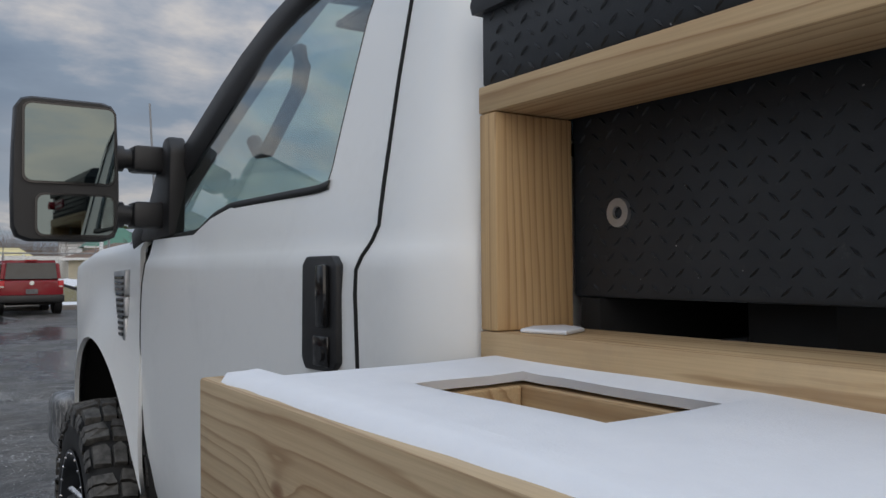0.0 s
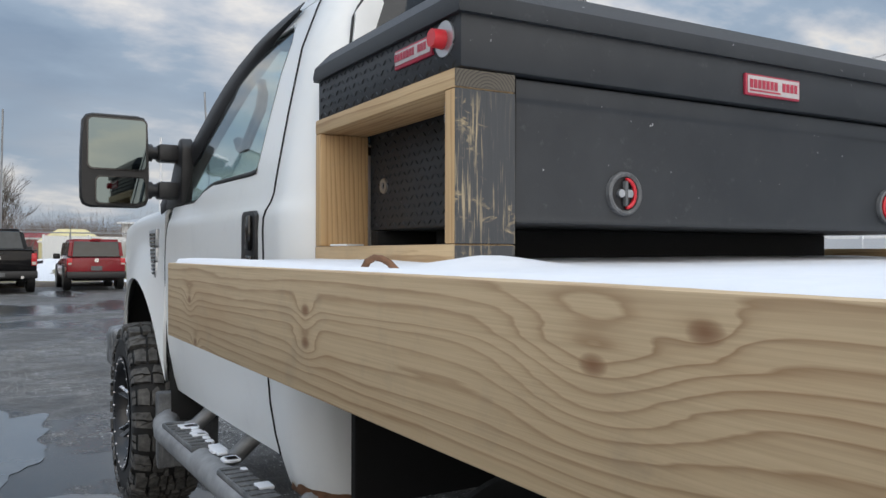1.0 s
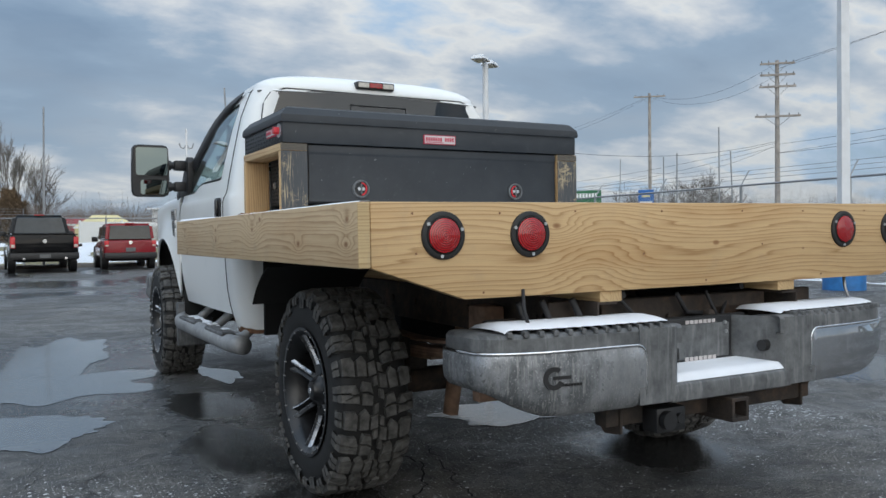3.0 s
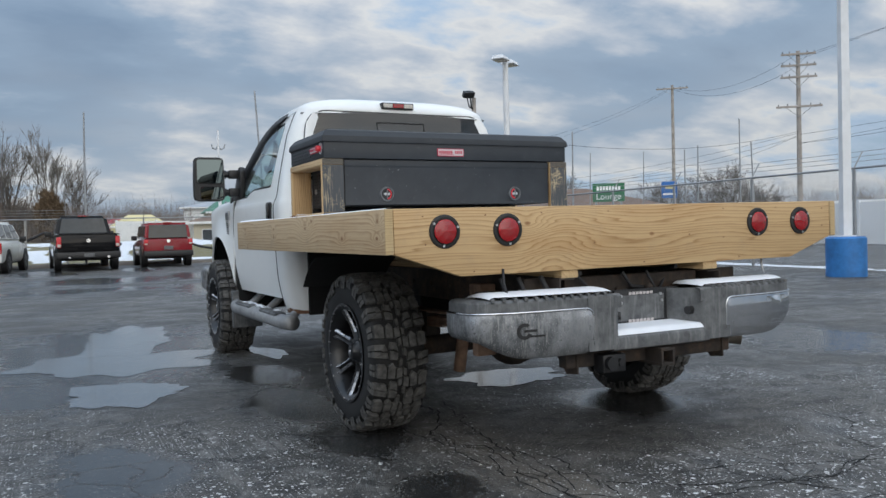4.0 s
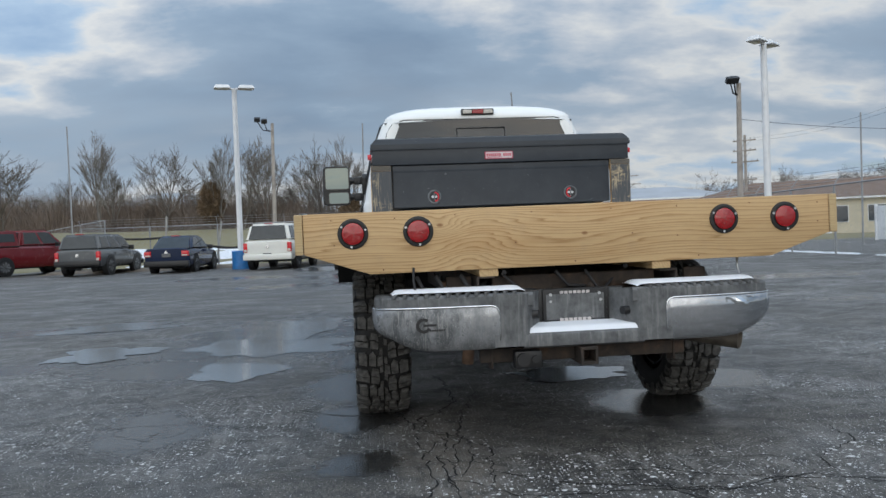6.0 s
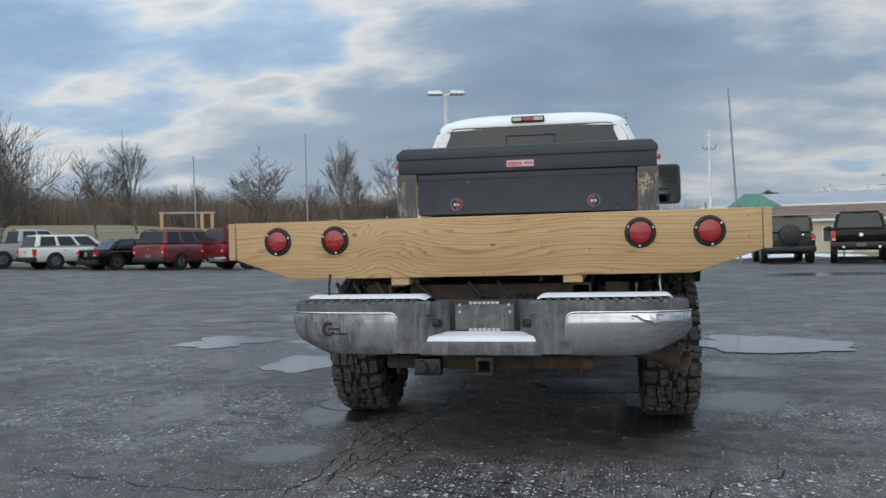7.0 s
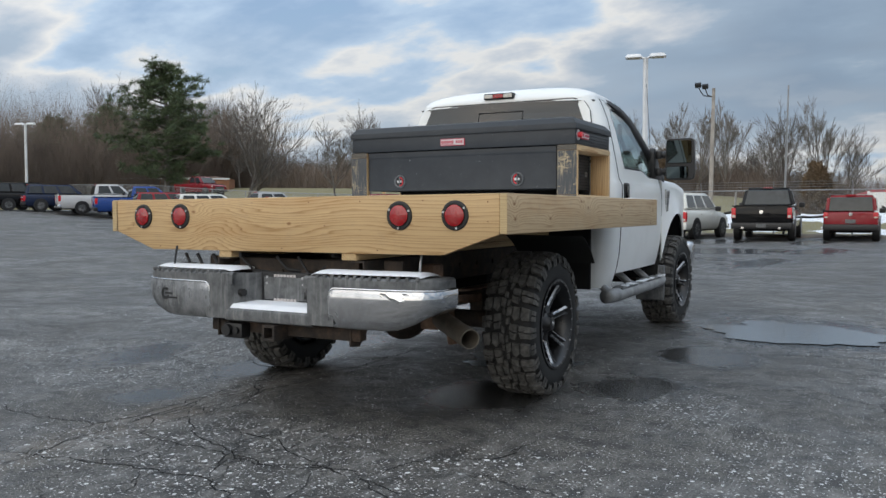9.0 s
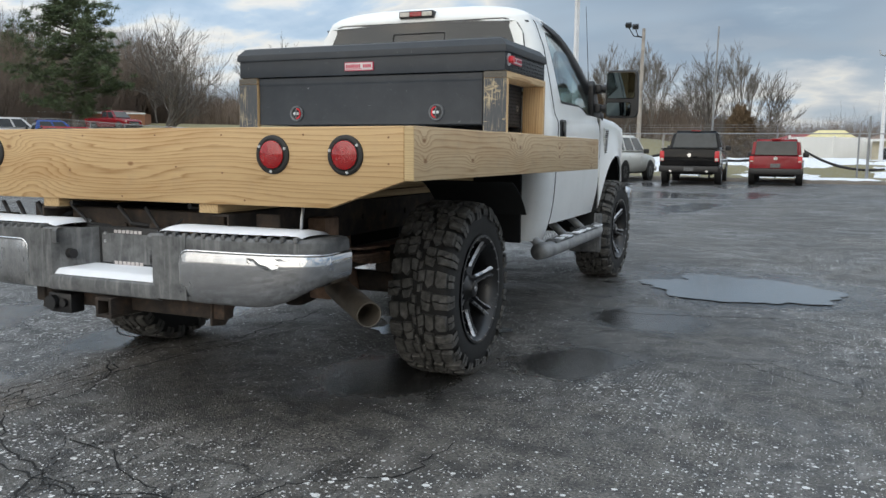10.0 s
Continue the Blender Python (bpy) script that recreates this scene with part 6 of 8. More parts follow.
tpart("badge_field", B(-0.116, 0.072, 1.930, 1.9315, 1.575, 1.617), BADGE_WHITE, c, smooth=False)
for i in range(12):
    if i == 7:
        continue
    tpart("lettering_bar", B(-0.110 + i * 0.0148, -0.0995 + i * 0.0148, 1.9285, 1.931, 1.587, 1.608), BADGE_RED, c, smooth=False)
tpart("badge_rule", B(-0.11, 0.0, 1.9285, 1.931, 1.579, 1.583), BADGE_RED, c, smooth=False)
for s in (-1, 1):
    x = s * 0.487
    la = tpart("pull_latch", lathe(bmesh.new(), [(0.004, 0.049), (-0.006, 0.048), (-0.009, 0.044), (-0.006, 0.038), (0.003, 0.036)], "y", 32, (x, 1.955, 1.318)), GREY_PLASTIC, body, "round pull latch with a red D-ring")
    tpart("latch_cup", lathe(bmesh.new(), [(0.0, 0.037), (0.001, 0.0)], "y", 24, (x, 1.955, 1.318)), PLASTIC, la)
    d = -s
    pts = [(x + d * 0.002, 1.950, 1.318 + 0.030)] + [(x + d * (0.004 + 0.024 * math.cos(a)), 1.950, 1.318 + 0.030 * math.sin(a)) for a in frange(math.pi / 2, -math.pi / 2, 9)] + [(x + d * 0.002, 1.950, 1.318 - 0.030)]
    tpart("d_ring", sweep(bmesh.new(), pts, 0.0048, 8), RED_PLASTIC, la, "red D-ring", True)
    tpart("hinge_bar", B(x - 0.004, x + 0.004, 1.944, 1.956, 1.290, 1.346, 0.002), GREY_PLASTIC, la)
    for o_ in (-0.013, 0.011):
        tpart("bolt_head", T((x + o_, 1.946, 1.318), (x + o_, 1.956, 1.318), 0.009, n=14), STEEL, la)
# bearers under the box, coloured near black to carry the shade there
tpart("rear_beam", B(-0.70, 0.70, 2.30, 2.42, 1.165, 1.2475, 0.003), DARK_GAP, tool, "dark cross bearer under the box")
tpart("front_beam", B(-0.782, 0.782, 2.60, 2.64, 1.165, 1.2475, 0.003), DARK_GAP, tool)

# snow on the bumper
def lay_on_bumper(bm, lab):
    ob = part("bumper_snow", bm, SNOW, None, "", True)
    set_bumper(ob)
    ob.matrix_basis = TRUCK_M
    tagged(ob, lab, "snow", kind="stuff")


def pad_snow(x0, x1):
    bm = bmesh.new()
    rows = []
    for x in frange(x0, x1, 40):
        e = bumper_y(x - BX) + 0.03 + 0.010 * math.sin(x * 133) + 0.004 * noise.noise(Vector((x * 30, 0, 0)))
        ends = min(1.0, abs(x - x0) / 0.03 + 0.35, abs(x1 - x) / 0.03 + 0.35)
        rows.append([(x, e + 0.012 + (0.15 - e) * v, 0.771 + 0.030 * ends * math.sin(math.pi * min(1, 0.04 + v * 0.96)) ** 0.35) for v in (0, 0.03, 0.1, 0.25, 0.5, 0.75, 0.95, 1.0)])
    grid(bm, rows)
    lay_on_bumper(bm, "strip of snow on the ribbed bumper top")


pad_snow(BX - 0.84, BX - 0.212)
pad_snow(BX + 0.212, BX + 0.84)
bm = bmesh.new()
rows = []
for x in frange(BX - 0.235, BX + 0.215, 26):
    e = -0.185 + 0.010 * noise.noise(Vector((x * 22, 4, 0))) + 0.05 * max(0, abs(x - BX) - 0.2) * 8
    rows.append([(x, e + (0.043 - e) * v, 0.586 + 0.020 * min(1, v * 12) + 0.012 * v) for v in (0, 0.04, 0.12, 0.3, 0.6, 1)])
grid(bm, rows)
lay_on_bumper(bm, "patch of snow on the bumper step")
# whip-like straps hanging between bed and bumper
for x, y, lab in ((-0.78, -0.02, "black"), (0.80, 0.02, "grey")):
    st_ = part("hanging_strap", sweep(bmesh.new(), [(x, y + 0.03, 0.90), (x - 0.004, y + 0.02, 0.84), (x + 0.005, y, 0.772)], 0.006, 6), CABLE if lab == "black" else STEEL, truck, "", True)


# ---- ground ----
def strip(rows):
    bm = bmesh.new()
    grid(bm, rows)
    return bm


def smooth(a, b, x):
    t = min(1.0, max(0.0, (x - a) / (b - a)))
    return t * t * (3 - 2 * t)


def ground_z(x, y):
    s = max(0.0, -x - 15)
    z = 0.0012 * min(s, 30) ** 2 + 0.02 * max(0.0, min(s, 70) - 30)
    z += 2.3 * smooth(40, 66, y) * smooth(1, -10, x)
    z += 0.85 * smooth(34.4, 40.5, y) * smooth(58, 46, y) * smooth(9.5, 6.5, x) * smooth(-17, -13, x)
    return z


def is_lot(x, y):
    if x > 13.5:
        return x < 60 and y < 40
    if x < -14.5:
        return x > -52 and y < 36.5 - 0.02 * (x + 14)
    return y < 32.2


def axis_steps(stops):
    out = []
    for a, b, n in stops:
        out += frange(a, b, n)[:-1]
    return out + [stops[-1][1]]


gx = axis_steps([(-2500, -400, 4), (-400, -120, 6), (-120, -15, 42), (-15, 15, 24), (15, 62, 16), (62, 400, 8), (400, 2500, 4)])
gy = axis_steps([(-2500, -400, 4), (-400, -60, 6), (-60, 0, 12), (0, 30, 16), (30, 70, 40), (70, 130, 12), (130, 500, 6), (500, 2500, 4)])
bm = bmesh.new()
vs = [[bm.verts.new((x, y, ground_z(x, y))) for x in gx] for y in gy]
for j in range(len(gy) - 1):
    for i in range(len(gx) - 1):
        f = bm.faces.new((vs[j][i], vs[j][i + 1], vs[j + 1][i + 1], vs[j + 1][i]))
        f.material_index = 0 if is_lot((gx[i] + gx[i + 1]) / 2, (gy[j] + gy[j + 1]) / 2) else 1
ground = part("ground", bm, ASPHALT, None, "", True)
ground.data.materials.append(GRASS)
tagged(ground, "wet cracked asphalt car park with dormant grass beyond", "ground", kind="structure")


def blob(cx, cy, rx, ry, z, seed, turn=0.0, n=56, rough=0.35):
    """An irregular flat outline."""
    pts = []
    ca, sa = math.cos(turn), math.sin(turn)
    for k in range(n):
        a = 2 * math.pi * k / n
        r = 1 + rough * noise.noise(Vector((1.6 * math.cos(a), 1.6 * math.sin(a), seed))) + 0.36 * rough * noise.noise(Vector((4.5 * math.cos(a), 4.5 * math.sin(a), seed + 5))) + 0.07 * rough * noise.noise(Vector((13 * math.cos(a), 13 * math.sin(a), seed + 9)))
        u, v = rx * r * math.cos(a), ry * r * math.sin(a)
        x, y = cx + ca * u - sa * v, cy + sa * u + ca * v
        pts.append((x, y, ground_z(x, y) + z))
    return pts


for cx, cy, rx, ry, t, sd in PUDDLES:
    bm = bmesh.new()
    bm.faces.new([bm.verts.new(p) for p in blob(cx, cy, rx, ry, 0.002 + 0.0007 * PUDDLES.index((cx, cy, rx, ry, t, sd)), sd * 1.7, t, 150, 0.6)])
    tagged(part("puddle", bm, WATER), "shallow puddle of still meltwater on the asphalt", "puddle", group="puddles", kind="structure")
# open cracks in the asphalt behind the truck
CRACKS = (
    ((-0.80, 1.05), (-0.76, 0.62), (-0.60, 0.50), (-0.67, -0.06), (-0.65, -0.36), (-0.63, -0.70), (-0.55, -1.25)),
    ((-0.26, 1.72), (-0.48, 0.82), (-0.55, 0.41), (-0.60, 0.0), (-0.66, -0.46)),
    ((-0.5, 2.45), (-0.46, 1.3), (-0.72, 0.86), (-0.76, 0.25), (-0.60, -0.10)),
    ((-0.50, -0.44), (-0.41, -0.59), (-0.18, -0.60), (0.13, -0.61), (0.42, -0.66), (0.70, -0.58), (1.4, -0.72), (2.6, -0.5)),
    ((-0.02, -0.32), (0.24, -0.36), (0.37, -0.44), (0.70, -0.58)),
    ((-1.6, -1.0), (-0.77, -1.08), (-0.25, -0.99), (0.36, -0.92), (0.63, -1.03), (1.0, -1.5)),
    ((-0.60, -0.10), (-0.15, -0.48), (0.51, -0.67)), ((0.51, -0.67), (0.83, -0.55), (1.11, -0.74), (1.3, -1.4)),
    ((-0.75, -0.56), (-1.3, -0.62), (-2.2, -0.4)), ((0.25, -0.45), (0.2, -0.62), (0.36, -0.92)), ((-0.66, -0.3), (-0.50, -0.44)),
    ((-1.4, 1.3), (-1.2, 1.12), (-0.80, 0.95)), ((-0.70, 0.9), (-0.69, 0.55), (-0.50, 0.35), (-0.52, 0.0), (-0.60, -0.3)), ((-0.62, 0.45), (-0.74, 0.1), (-0.72, -0.3), (-0.80, -0.8)), ((-0.55, 0.41), (-0.40, 0.15), (-0.45, -0.2), (-0.50, -0.44)), ((-0.60, 0.0), (-0.52, -0.1), (-0.40, -0.12)), ((-0.85, 0.62), (-0.76, 0.62)), ((-0.2, -0.6), (-0.12, -0.85), (-0.25, -0.99)), ((0.9, -0.6), (1.0, -0.3), (1.3, -0.1), (1.35, 0.3)), ((0.9, 3.2), (1.5, 3.1), (2.6, 3.4), (4.0, 3.1)), ((2.6, -0.5), (3.6, -0.1), (4.4, 0.6)), ((-3.8, 5.6), (-4.8, 6.2), (-5.8, 6.0)))
cr = random.Random(23)
for line in CRACKS:
    pts = []
    for p, q in zip(line, line[1:]):
        n = max(2, int((Vector(q) - Vector(p)).length / 0.035))
        for i in range(n):
            t = i / n
            pts.append((p[0] + (q[0] - p[0]) * t, p[1] + (q[1] - p[1]) * t))
    pts.append(line[-1])
    rows = []
    for i, (x, y) in enumerate(pts):
        a, b = pts[max(i - 1, 0)], pts[min(i + 1, len(pts) - 1)]
        d = Vector((b[0] - a[0], b[1] - a[1])).normalized()
        x, y = x + cr.gauss(0, 0.010) + 0.03 * noise.noise(Vector((x * 6, y * 6, 0))), y + cr.gauss(0, 0.010) + 0.03 * noise.noise(Vector((x * 6, y * 6, 4)))
        w_ = 1.1 * max(0.0008, 0.0032 + 0.0035 * noise.noise(Vector((x * 5, y * 5, 7))) + cr.uniform(-0.001, 0.0015)) * min(1.0, 0.2 + i / 4, 0.2 + (len(pts) - 1 - i) / 4)
        rows.append([(x - d.y * w_, y + d.x * w_, 0.0018), (x + d.y * w_, y - d.x * w_, 0.0018)])
    tagged(part("pavement_crack", strip(rows), CRACK), "dark open crack wandering through the asphalt", "crack", kind="structure")
# kerb-side litter, snow and verge
for x0, x1, y0, y1, mat, nm, lab in ((-14.5, 13.5, 31.6, 33.4, GRAVEL, "verge", "strip of gravel and leaf litter along the fence"),):
    bm = bmesh.new()
    rows = []
    for x in frange(x0, x1, 120):
        e = y0 + 0.45 * noise.noise(Vector((x * 0.5, 0, 0))) + 0.15 * noise.noise(Vector((x * 2.5, 0, 3)))
        rows.append([(x, e, 0.003), (x, e + 0.15, 0.05 + 0.03 * noise.noise(Vector((x * 3, 1, 0)))), (x, e + 0.7, 0.12 + 0.05 * noise.noise(Vector((x * 2, 2, 0)))), (x, y1 + 0.6, 0.10 + 0.05 * noise.noise(Vector((x * 2, 5, 0)))), (x, y1 + 1.5, 0.0)])
    grid(bm, rows)
    tagged(part(nm, bm, mat, None, "", True), lab, "verge", kind="structure")
rr = random.Random(11)
for cx, cy, rx, ry, sd in ((9.5, 36.5, 3.0, 1.5, 6), (3.6, 33.2, 1.6, 0.7, 8), (6.6, 33.6, 1.3, 0.6, 9)):
    bm = bmesh.new()
    rim_pts = blob(cx, cy, rx, ry, 0.03, sd * 2.3, 0.1, 40, 0.5)
    base = [bm.verts.new((x, y, ground_z(x, y) + (0.10 if cy < 35 else 0.005))) for x, y, z in rim_pts]
    mid_ = [bm.verts.new((cx + 0.75 * (x - cx), cy + 0.75 * (y - cy), ground_z(cx + 0.75 * (x - cx), cy + 0.75 * (y - cy)) + 0.13 + (0.05 if cy < 35 else 0))) for x, y, z in rim_pts]
    for k in range(40):
        bm.faces.new((base[k], base[(k + 1) % 40], mid_[(k + 1) % 40], mid_[k]))
    bm.faces.new(mid_)
    tagged(part("snow_patch", bm, SNOW, None, "", True), "old snow patch lying behind the parked cars", "snow", kind="stuff")


# old snow lying over the low bank behind the fence, thin and broken
bm = bmesh.new()
rows = []
for x in frange(-15.5, 8.5, 120):
    row_ = []
    for y in frange(34.9, 43.0, 40):
        n = noise.noise(Vector((x * 0.35, y * 0.5, 2))) + 0.5 * noise.noise(Vector((x * 1.2, y * 1.4, 5))) + 0.25 * noise.noise(Vector((x * 3.5, y * 4, 8)))
        edge = min(1.0, (y - 34.9) / 0.8, (43.0 - y) / 1.5, (x + 15.5) / 1.5, (8.5 - x) / 1.5)
        row_.append((x, y, ground_z(x, y) + 0.02 + 0.16 * (n - 0.04) - 0.3 * (1 - max(0.0, edge))))
    rows.append(row_)
tagged(part("snow_cover", strip(rows), SNOW, None, "", True), "broken sheet of old snow on the bank behind the fence", "snow", kind="stuff")


# snow pushed against the foot of the roadside fence
bm = bmesh.new()
rows = []
for y in frange(-4.0, 31.5, 160):
    xf = 12.0 + 2.2 * (y + 6.0) / 38.0
    k = max(0.0, min(1.0, 0.55 + 1.3 * noise.noise(Vector((y * 0.5, 1, 0))) + 0.5 * noise.noise(Vector((y * 2.1, 4, 0)))))
    rows.append([(xf + 0.10, y, -0.01), (xf + 0.22, y, 0.075 * k - 0.008), (xf + 0.45, y, 0.06 * k - 0.008), (xf + 0.55 + 0.35 * k, y, -0.01)])
tagged(part("snow_ridge", strip(rows), SNOW, None, "", True), "low broken ridge of snow along the roadside fence", "snow", kind="stuff")


# ---- parked vehicles ----
PAINTS = {}


def paint(name, col):
    if name not in PAINTS:
        PAINTS[name] = make_paint(name + "_car_paint", col, 0.0 if max(col) < 0.06 else 0.25, 0.10 if max(col) < 0.06 else 0.22, 0.0 if max(col) < 0.06 else 0.3, 0.25)
    return PAINTS[name]


def frustum(bm, hb, y0, y1, zb, ht, y2, y3, zt, bevel=0.04):
    r0 = [bm.verts.new(p) for p in ((-hb, y0, zb), (hb, y0, zb), (hb, y1, zb), (-hb, y1, zb))]
    r1 = [bm.verts.new(p) for p in ((-ht, y2, zt), (ht, y2, zt), (ht, y3, zt), (-ht, y3, zt))]
    fs = [bm.faces.new(r0[::-1]), bm.faces.new(r1)]
    for i in range(4):
        fs.append(bm.faces.new((r0[i], r0[(i + 1) % 4], r1[(i + 1) % 4], r1[i])))
    if bevel:
        bmesh.ops.bevel(bm, geom=list({e for f in fs for e in f.edges}), offset=bevel, segments=3, affect="EDGES")
    return bm


def pane_on(parent, quad, u0, u1, v0, v1, name, mat, lift=0.008):
    """A thin pane laid on the face given by four corners (lower left, lower right, upper right, upper left)."""
    a, b, c_, d_ = (Vector(p) for p in quad)
    n = (b - a).cross(d_ - a).normalized()

    def at(u, v):
        return (a + (b - a) * u) * (1 - v) + (d_ + (c_ - d_) * u) * v
    bm = bmesh.new()
    lo = [bm.verts.new(at(u, v) - n * 0.004) for u, v in ((u0, v0), (u1, v0), (u1, v1), (u0, v1))]
    hi_ = [bm.verts.new(at(u, v) + n * lift) for u, v in ((u0 + 0.01, v0 + 0.02), (u1 - 0.01, v0 + 0.02), (u1 - 0.01, v1 - 0.02), (u0 + 0.01, v1 - 0.02))]
    bm.faces.new(hi_)
    for i in range(4):
        bm.faces.new((lo[i], lo[(i + 1) % 4], hi_[(i + 1) % 4], hi_[i]))
    return part(name, bm, mat, parent)


def vehicle(name, label, cat, at, turn, style, L, W, H, col, lift=0.0, belt=None, spare=False, rack=False, dark_trim=True, light_h=None, two_tone=None):
    """A parked vehicle; its origin is under the middle of the rear bumper and it points along its own +y."""
    x, y = at
    car = thing(name, label, cat, (x, y, ground_z(x, y)), turn, group="parked vehicles")
    hw = W / 2
    wr = 0.34 + 0.25 * lift if style == "sedan" else 0.38 + 0.3 * lift
    zb = 0.24 + lift if style == "sedan" else 0.36 + lift
    belt = belt or H * (0.62 if style != "pickup" else 0.64)
    hood = belt - (0.02 if style in ("sedan", "pickup") else 0.04)
    body_m = col
    # lower body as rows of sections from the tail to the nose
    st = [(0.03, 0.90, zb + 0.10, belt - 0.03), (0.06, 0.955, zb + 0.04, belt), (0.25, 0.985, zb, belt), (L * 0.3, 1.0, zb, belt), (L * 0.6, 1.0, zb, belt - 0.01), (L * 0.72, 0.995, zb, hood), (L * 0.9, 0.965, zb, hood - 0.07), (L * 0.97, 0.92, zb + 0.03, hood - 0.16), (L - 0.02, 0.84, zb + 0.1, hood - 0.28)]
    if style == "sedan":
        st[0] = (0.03, 0.90, zb + 0.12, belt + 0.02)
        st[1] = (0.08, 0.955, zb + 0.05, belt + 0.06)
    bm = bmesh.new()
    rows = []
    for yy, k, z0, z1 in st:
        w_ = hw * k
        m_ = z0 + (z1 - z0) * 0.5
        half = [(w_ - 0.10, z0), (w_ - 0.02, z0 + 0.10), (w_, m_ - 0.05), (w_ - 0.005, m_ + 0.1), (w_ - 0.03, z1 - 0.07), (w_ - 0.09, z1), (w_ * 0.5, z1 + 0.015)]
        rows.append([(-a, yy, b) for a, b in half] + [(a, yy, b) for a, b in reversed(half)])
    vs_ = grid(bm, rows, True)
    bm.faces.new(vs_[0])
    bm.faces.new(vs_[-1])
    body_ = part("body", bm, body_m, car, "", 35)
    # cabin
    if style == "sedan":
        y0, y1, y2, y3 = L * 0.13, L * 0.74, L * 0.27, L * 0.56
    elif style == "pickup":
        y0, y1, y2, y3 = L * 0.36, L * 0.76, L * 0.39, L * 0.63
    elif style == "boxy":
        y0, y1, y2, y3 = 0.10, L * 0.70, 0.16, L * 0.64
    else:
        y0, y1, y2, y3 = 0.10, L * 0.76, 0.30, L * 0.60
    hb, ht = hw - 0.07, hw - (0.14 if style == "boxy" else 0.24)
    cab = part("cabin", frustum(bmesh.new(), hb, y0, y1, belt - 0.02, ht, y2, y3, H, 0.10), two_tone or body_m, car, "", 50)
    A = [(-hb, y0, belt - 0.02), (hb, y0, belt - 0.02), (hb, y1, belt - 0.02), (-hb, y1, belt - 0.02)]
    Tt = [(-ht, y2, H), (ht, y2, H), (ht, y3, H), (-ht, y3, H)]
    pane_on(car, (A[0], A[1], Tt[1], Tt[0]), 0.07, 0.93, 0.12, 0.88, "rear_window", CAR_GLASS)
    pane_on(car, (A[2], A[3], Tt[3], Tt[2]), 0.07, 0.93, 0.10, 0.9, "windscreen", CAR_GLASS)
    cuts = ((0.06, 0.30), (0.34, 0.60), (0.64, 0.92)) if style in ("suv", "boxy") else ((0.10, 0.48), (0.53, 0.90))
    for a, b in cuts:
        pane_on(car, (A[1], A[2], Tt[2], Tt[1]), a, b, 0.16, 0.86, "side_window", CAR_GLASS)
        pane_on(car, (A[3], A[0], Tt[0], Tt[3]), 1 - b, 1 - a, 0.16, 0.86, "side_window", CAR_GLASS)
    if style == "pickup":
        # open load bed: dark floor let into the body and a tailgate
        part("bed_floor", B(-hw + 0.14, hw - 0.14, 0.12, y0 - 0.08, belt - 0.012, belt + 0.022, 0.004), DARK_GAP, car)
        tg = part("tailgate", B(-hw + 0.17, hw - 0.17, 0.005, 0.06, zb + 0.26, belt + 0.012, 0.02), body_m, car, "", 40)
        part("tailgate_handle", B(-0.12, 0.12, -0.006, 0.01, belt - 0.10, belt - 0.05, 0.01), PLASTIC, tg)
        part("tailgate_lip", B(-hw + 0.16, hw - 0.16, -0.035, 0.07, belt + 0.012, belt + 0.045, 0.012), body_m, tg, "", 40)
        for s in (-1, 1):
            part("exhaust_tip", T((s * (hw - 0.42), -0.075, zb + 0.06), (s * (hw - 0.42), 0.1, zb + 0.06), 0.045, n=12), BRIGHT, car, "", 40)
            part("bed_rail", B(s * (hw - 0.13), s * (hw - 0.04), 0.05, y0, belt - 0.01, belt + 0.03, 0.01), PLASTIC, car)
    # tail lamps
    lz0, lz1 = (belt - 0.42, belt - 0.06) if style in ("pickup", "suv") else (belt - 0.25, belt - 0.04)
    if light_h:
        lz0, lz1 = light_h
    lw = 0.15 if style != "sedan" else 0.26
    for s in (-1, 1):
        tl = part("tail_lamp", B(s * (hw - 0.035), s * (hw - 0.035 - lw), 0.0, 0.16, lz0, lz1, 0.02), CAR_LAMP, car, "", 40)
        part("reverse_lens", B(s * (hw - 0.06), s * (hw - 0.02 - lw), -0.006, 0.05, lz0 + 0.02, lz0 + (lz1 - lz0) * 0.32, 0.006), PALE_LENS, tl)
    bmp = B(-hw + 0.02, hw - 0.02, -0.06, 0.16, zb + 0.02, zb + 0.24, 0.04)
    part("rear_bumper", bmp, BRIGHT if style == "pickup" and not dark_trim else (PLASTIC if dark_trim else body_m), car, "", 40)
    part("plate", B(-0.16, 0.16, -0.072, -0.055, zb + 0.07, zb + 0.19, 0.004) if style == "pickup" else B(-0.16, 0.16, -0.012, 0.02, lz0 - 0.17 if style != "sedan" else lz0 - 0.02, lz0 - 0.03 if style != "sedan" else lz0 + 0.12, 0.004), GREY_PLASTIC, car)
    part("maker_badge", T((0, -0.006, (lz0 + lz1) / 2 + 0.04), (0, 0.05, (lz0 + lz1) / 2 + 0.04), 0.065, n=16) if not spare else B(0.3, 0.5, -0.004, 0.04, lz1, lz1 + 0.05), BRIGHT, car)
    part("high_brake_lamp", B(-0.16, 0.16, y2 - 0.02, y2 + 0.05, H - 0.02, H + 0.02, 0.008), RED_LENS, car)
    for s in (-1, 1):
        mm = part("door_mirror", B(s * (hw - 0.04), s * (hw + 0.17), y1 - 0.62, y1 - 0.50, belt - 0.02, belt + 0.16, 0.03), PLASTIC, car, "", 40)
        for k in (0.30, 0.56) if style != "pickup" else (0.46, 0.62):
            part("door_handle", B(s * (hw - 0.01), s * (hw + 0.018), L * k, L * k + 0.13, belt - 0.16, belt - 0.12, 0.008), PLASTIC if dark_trim else body_m, car)
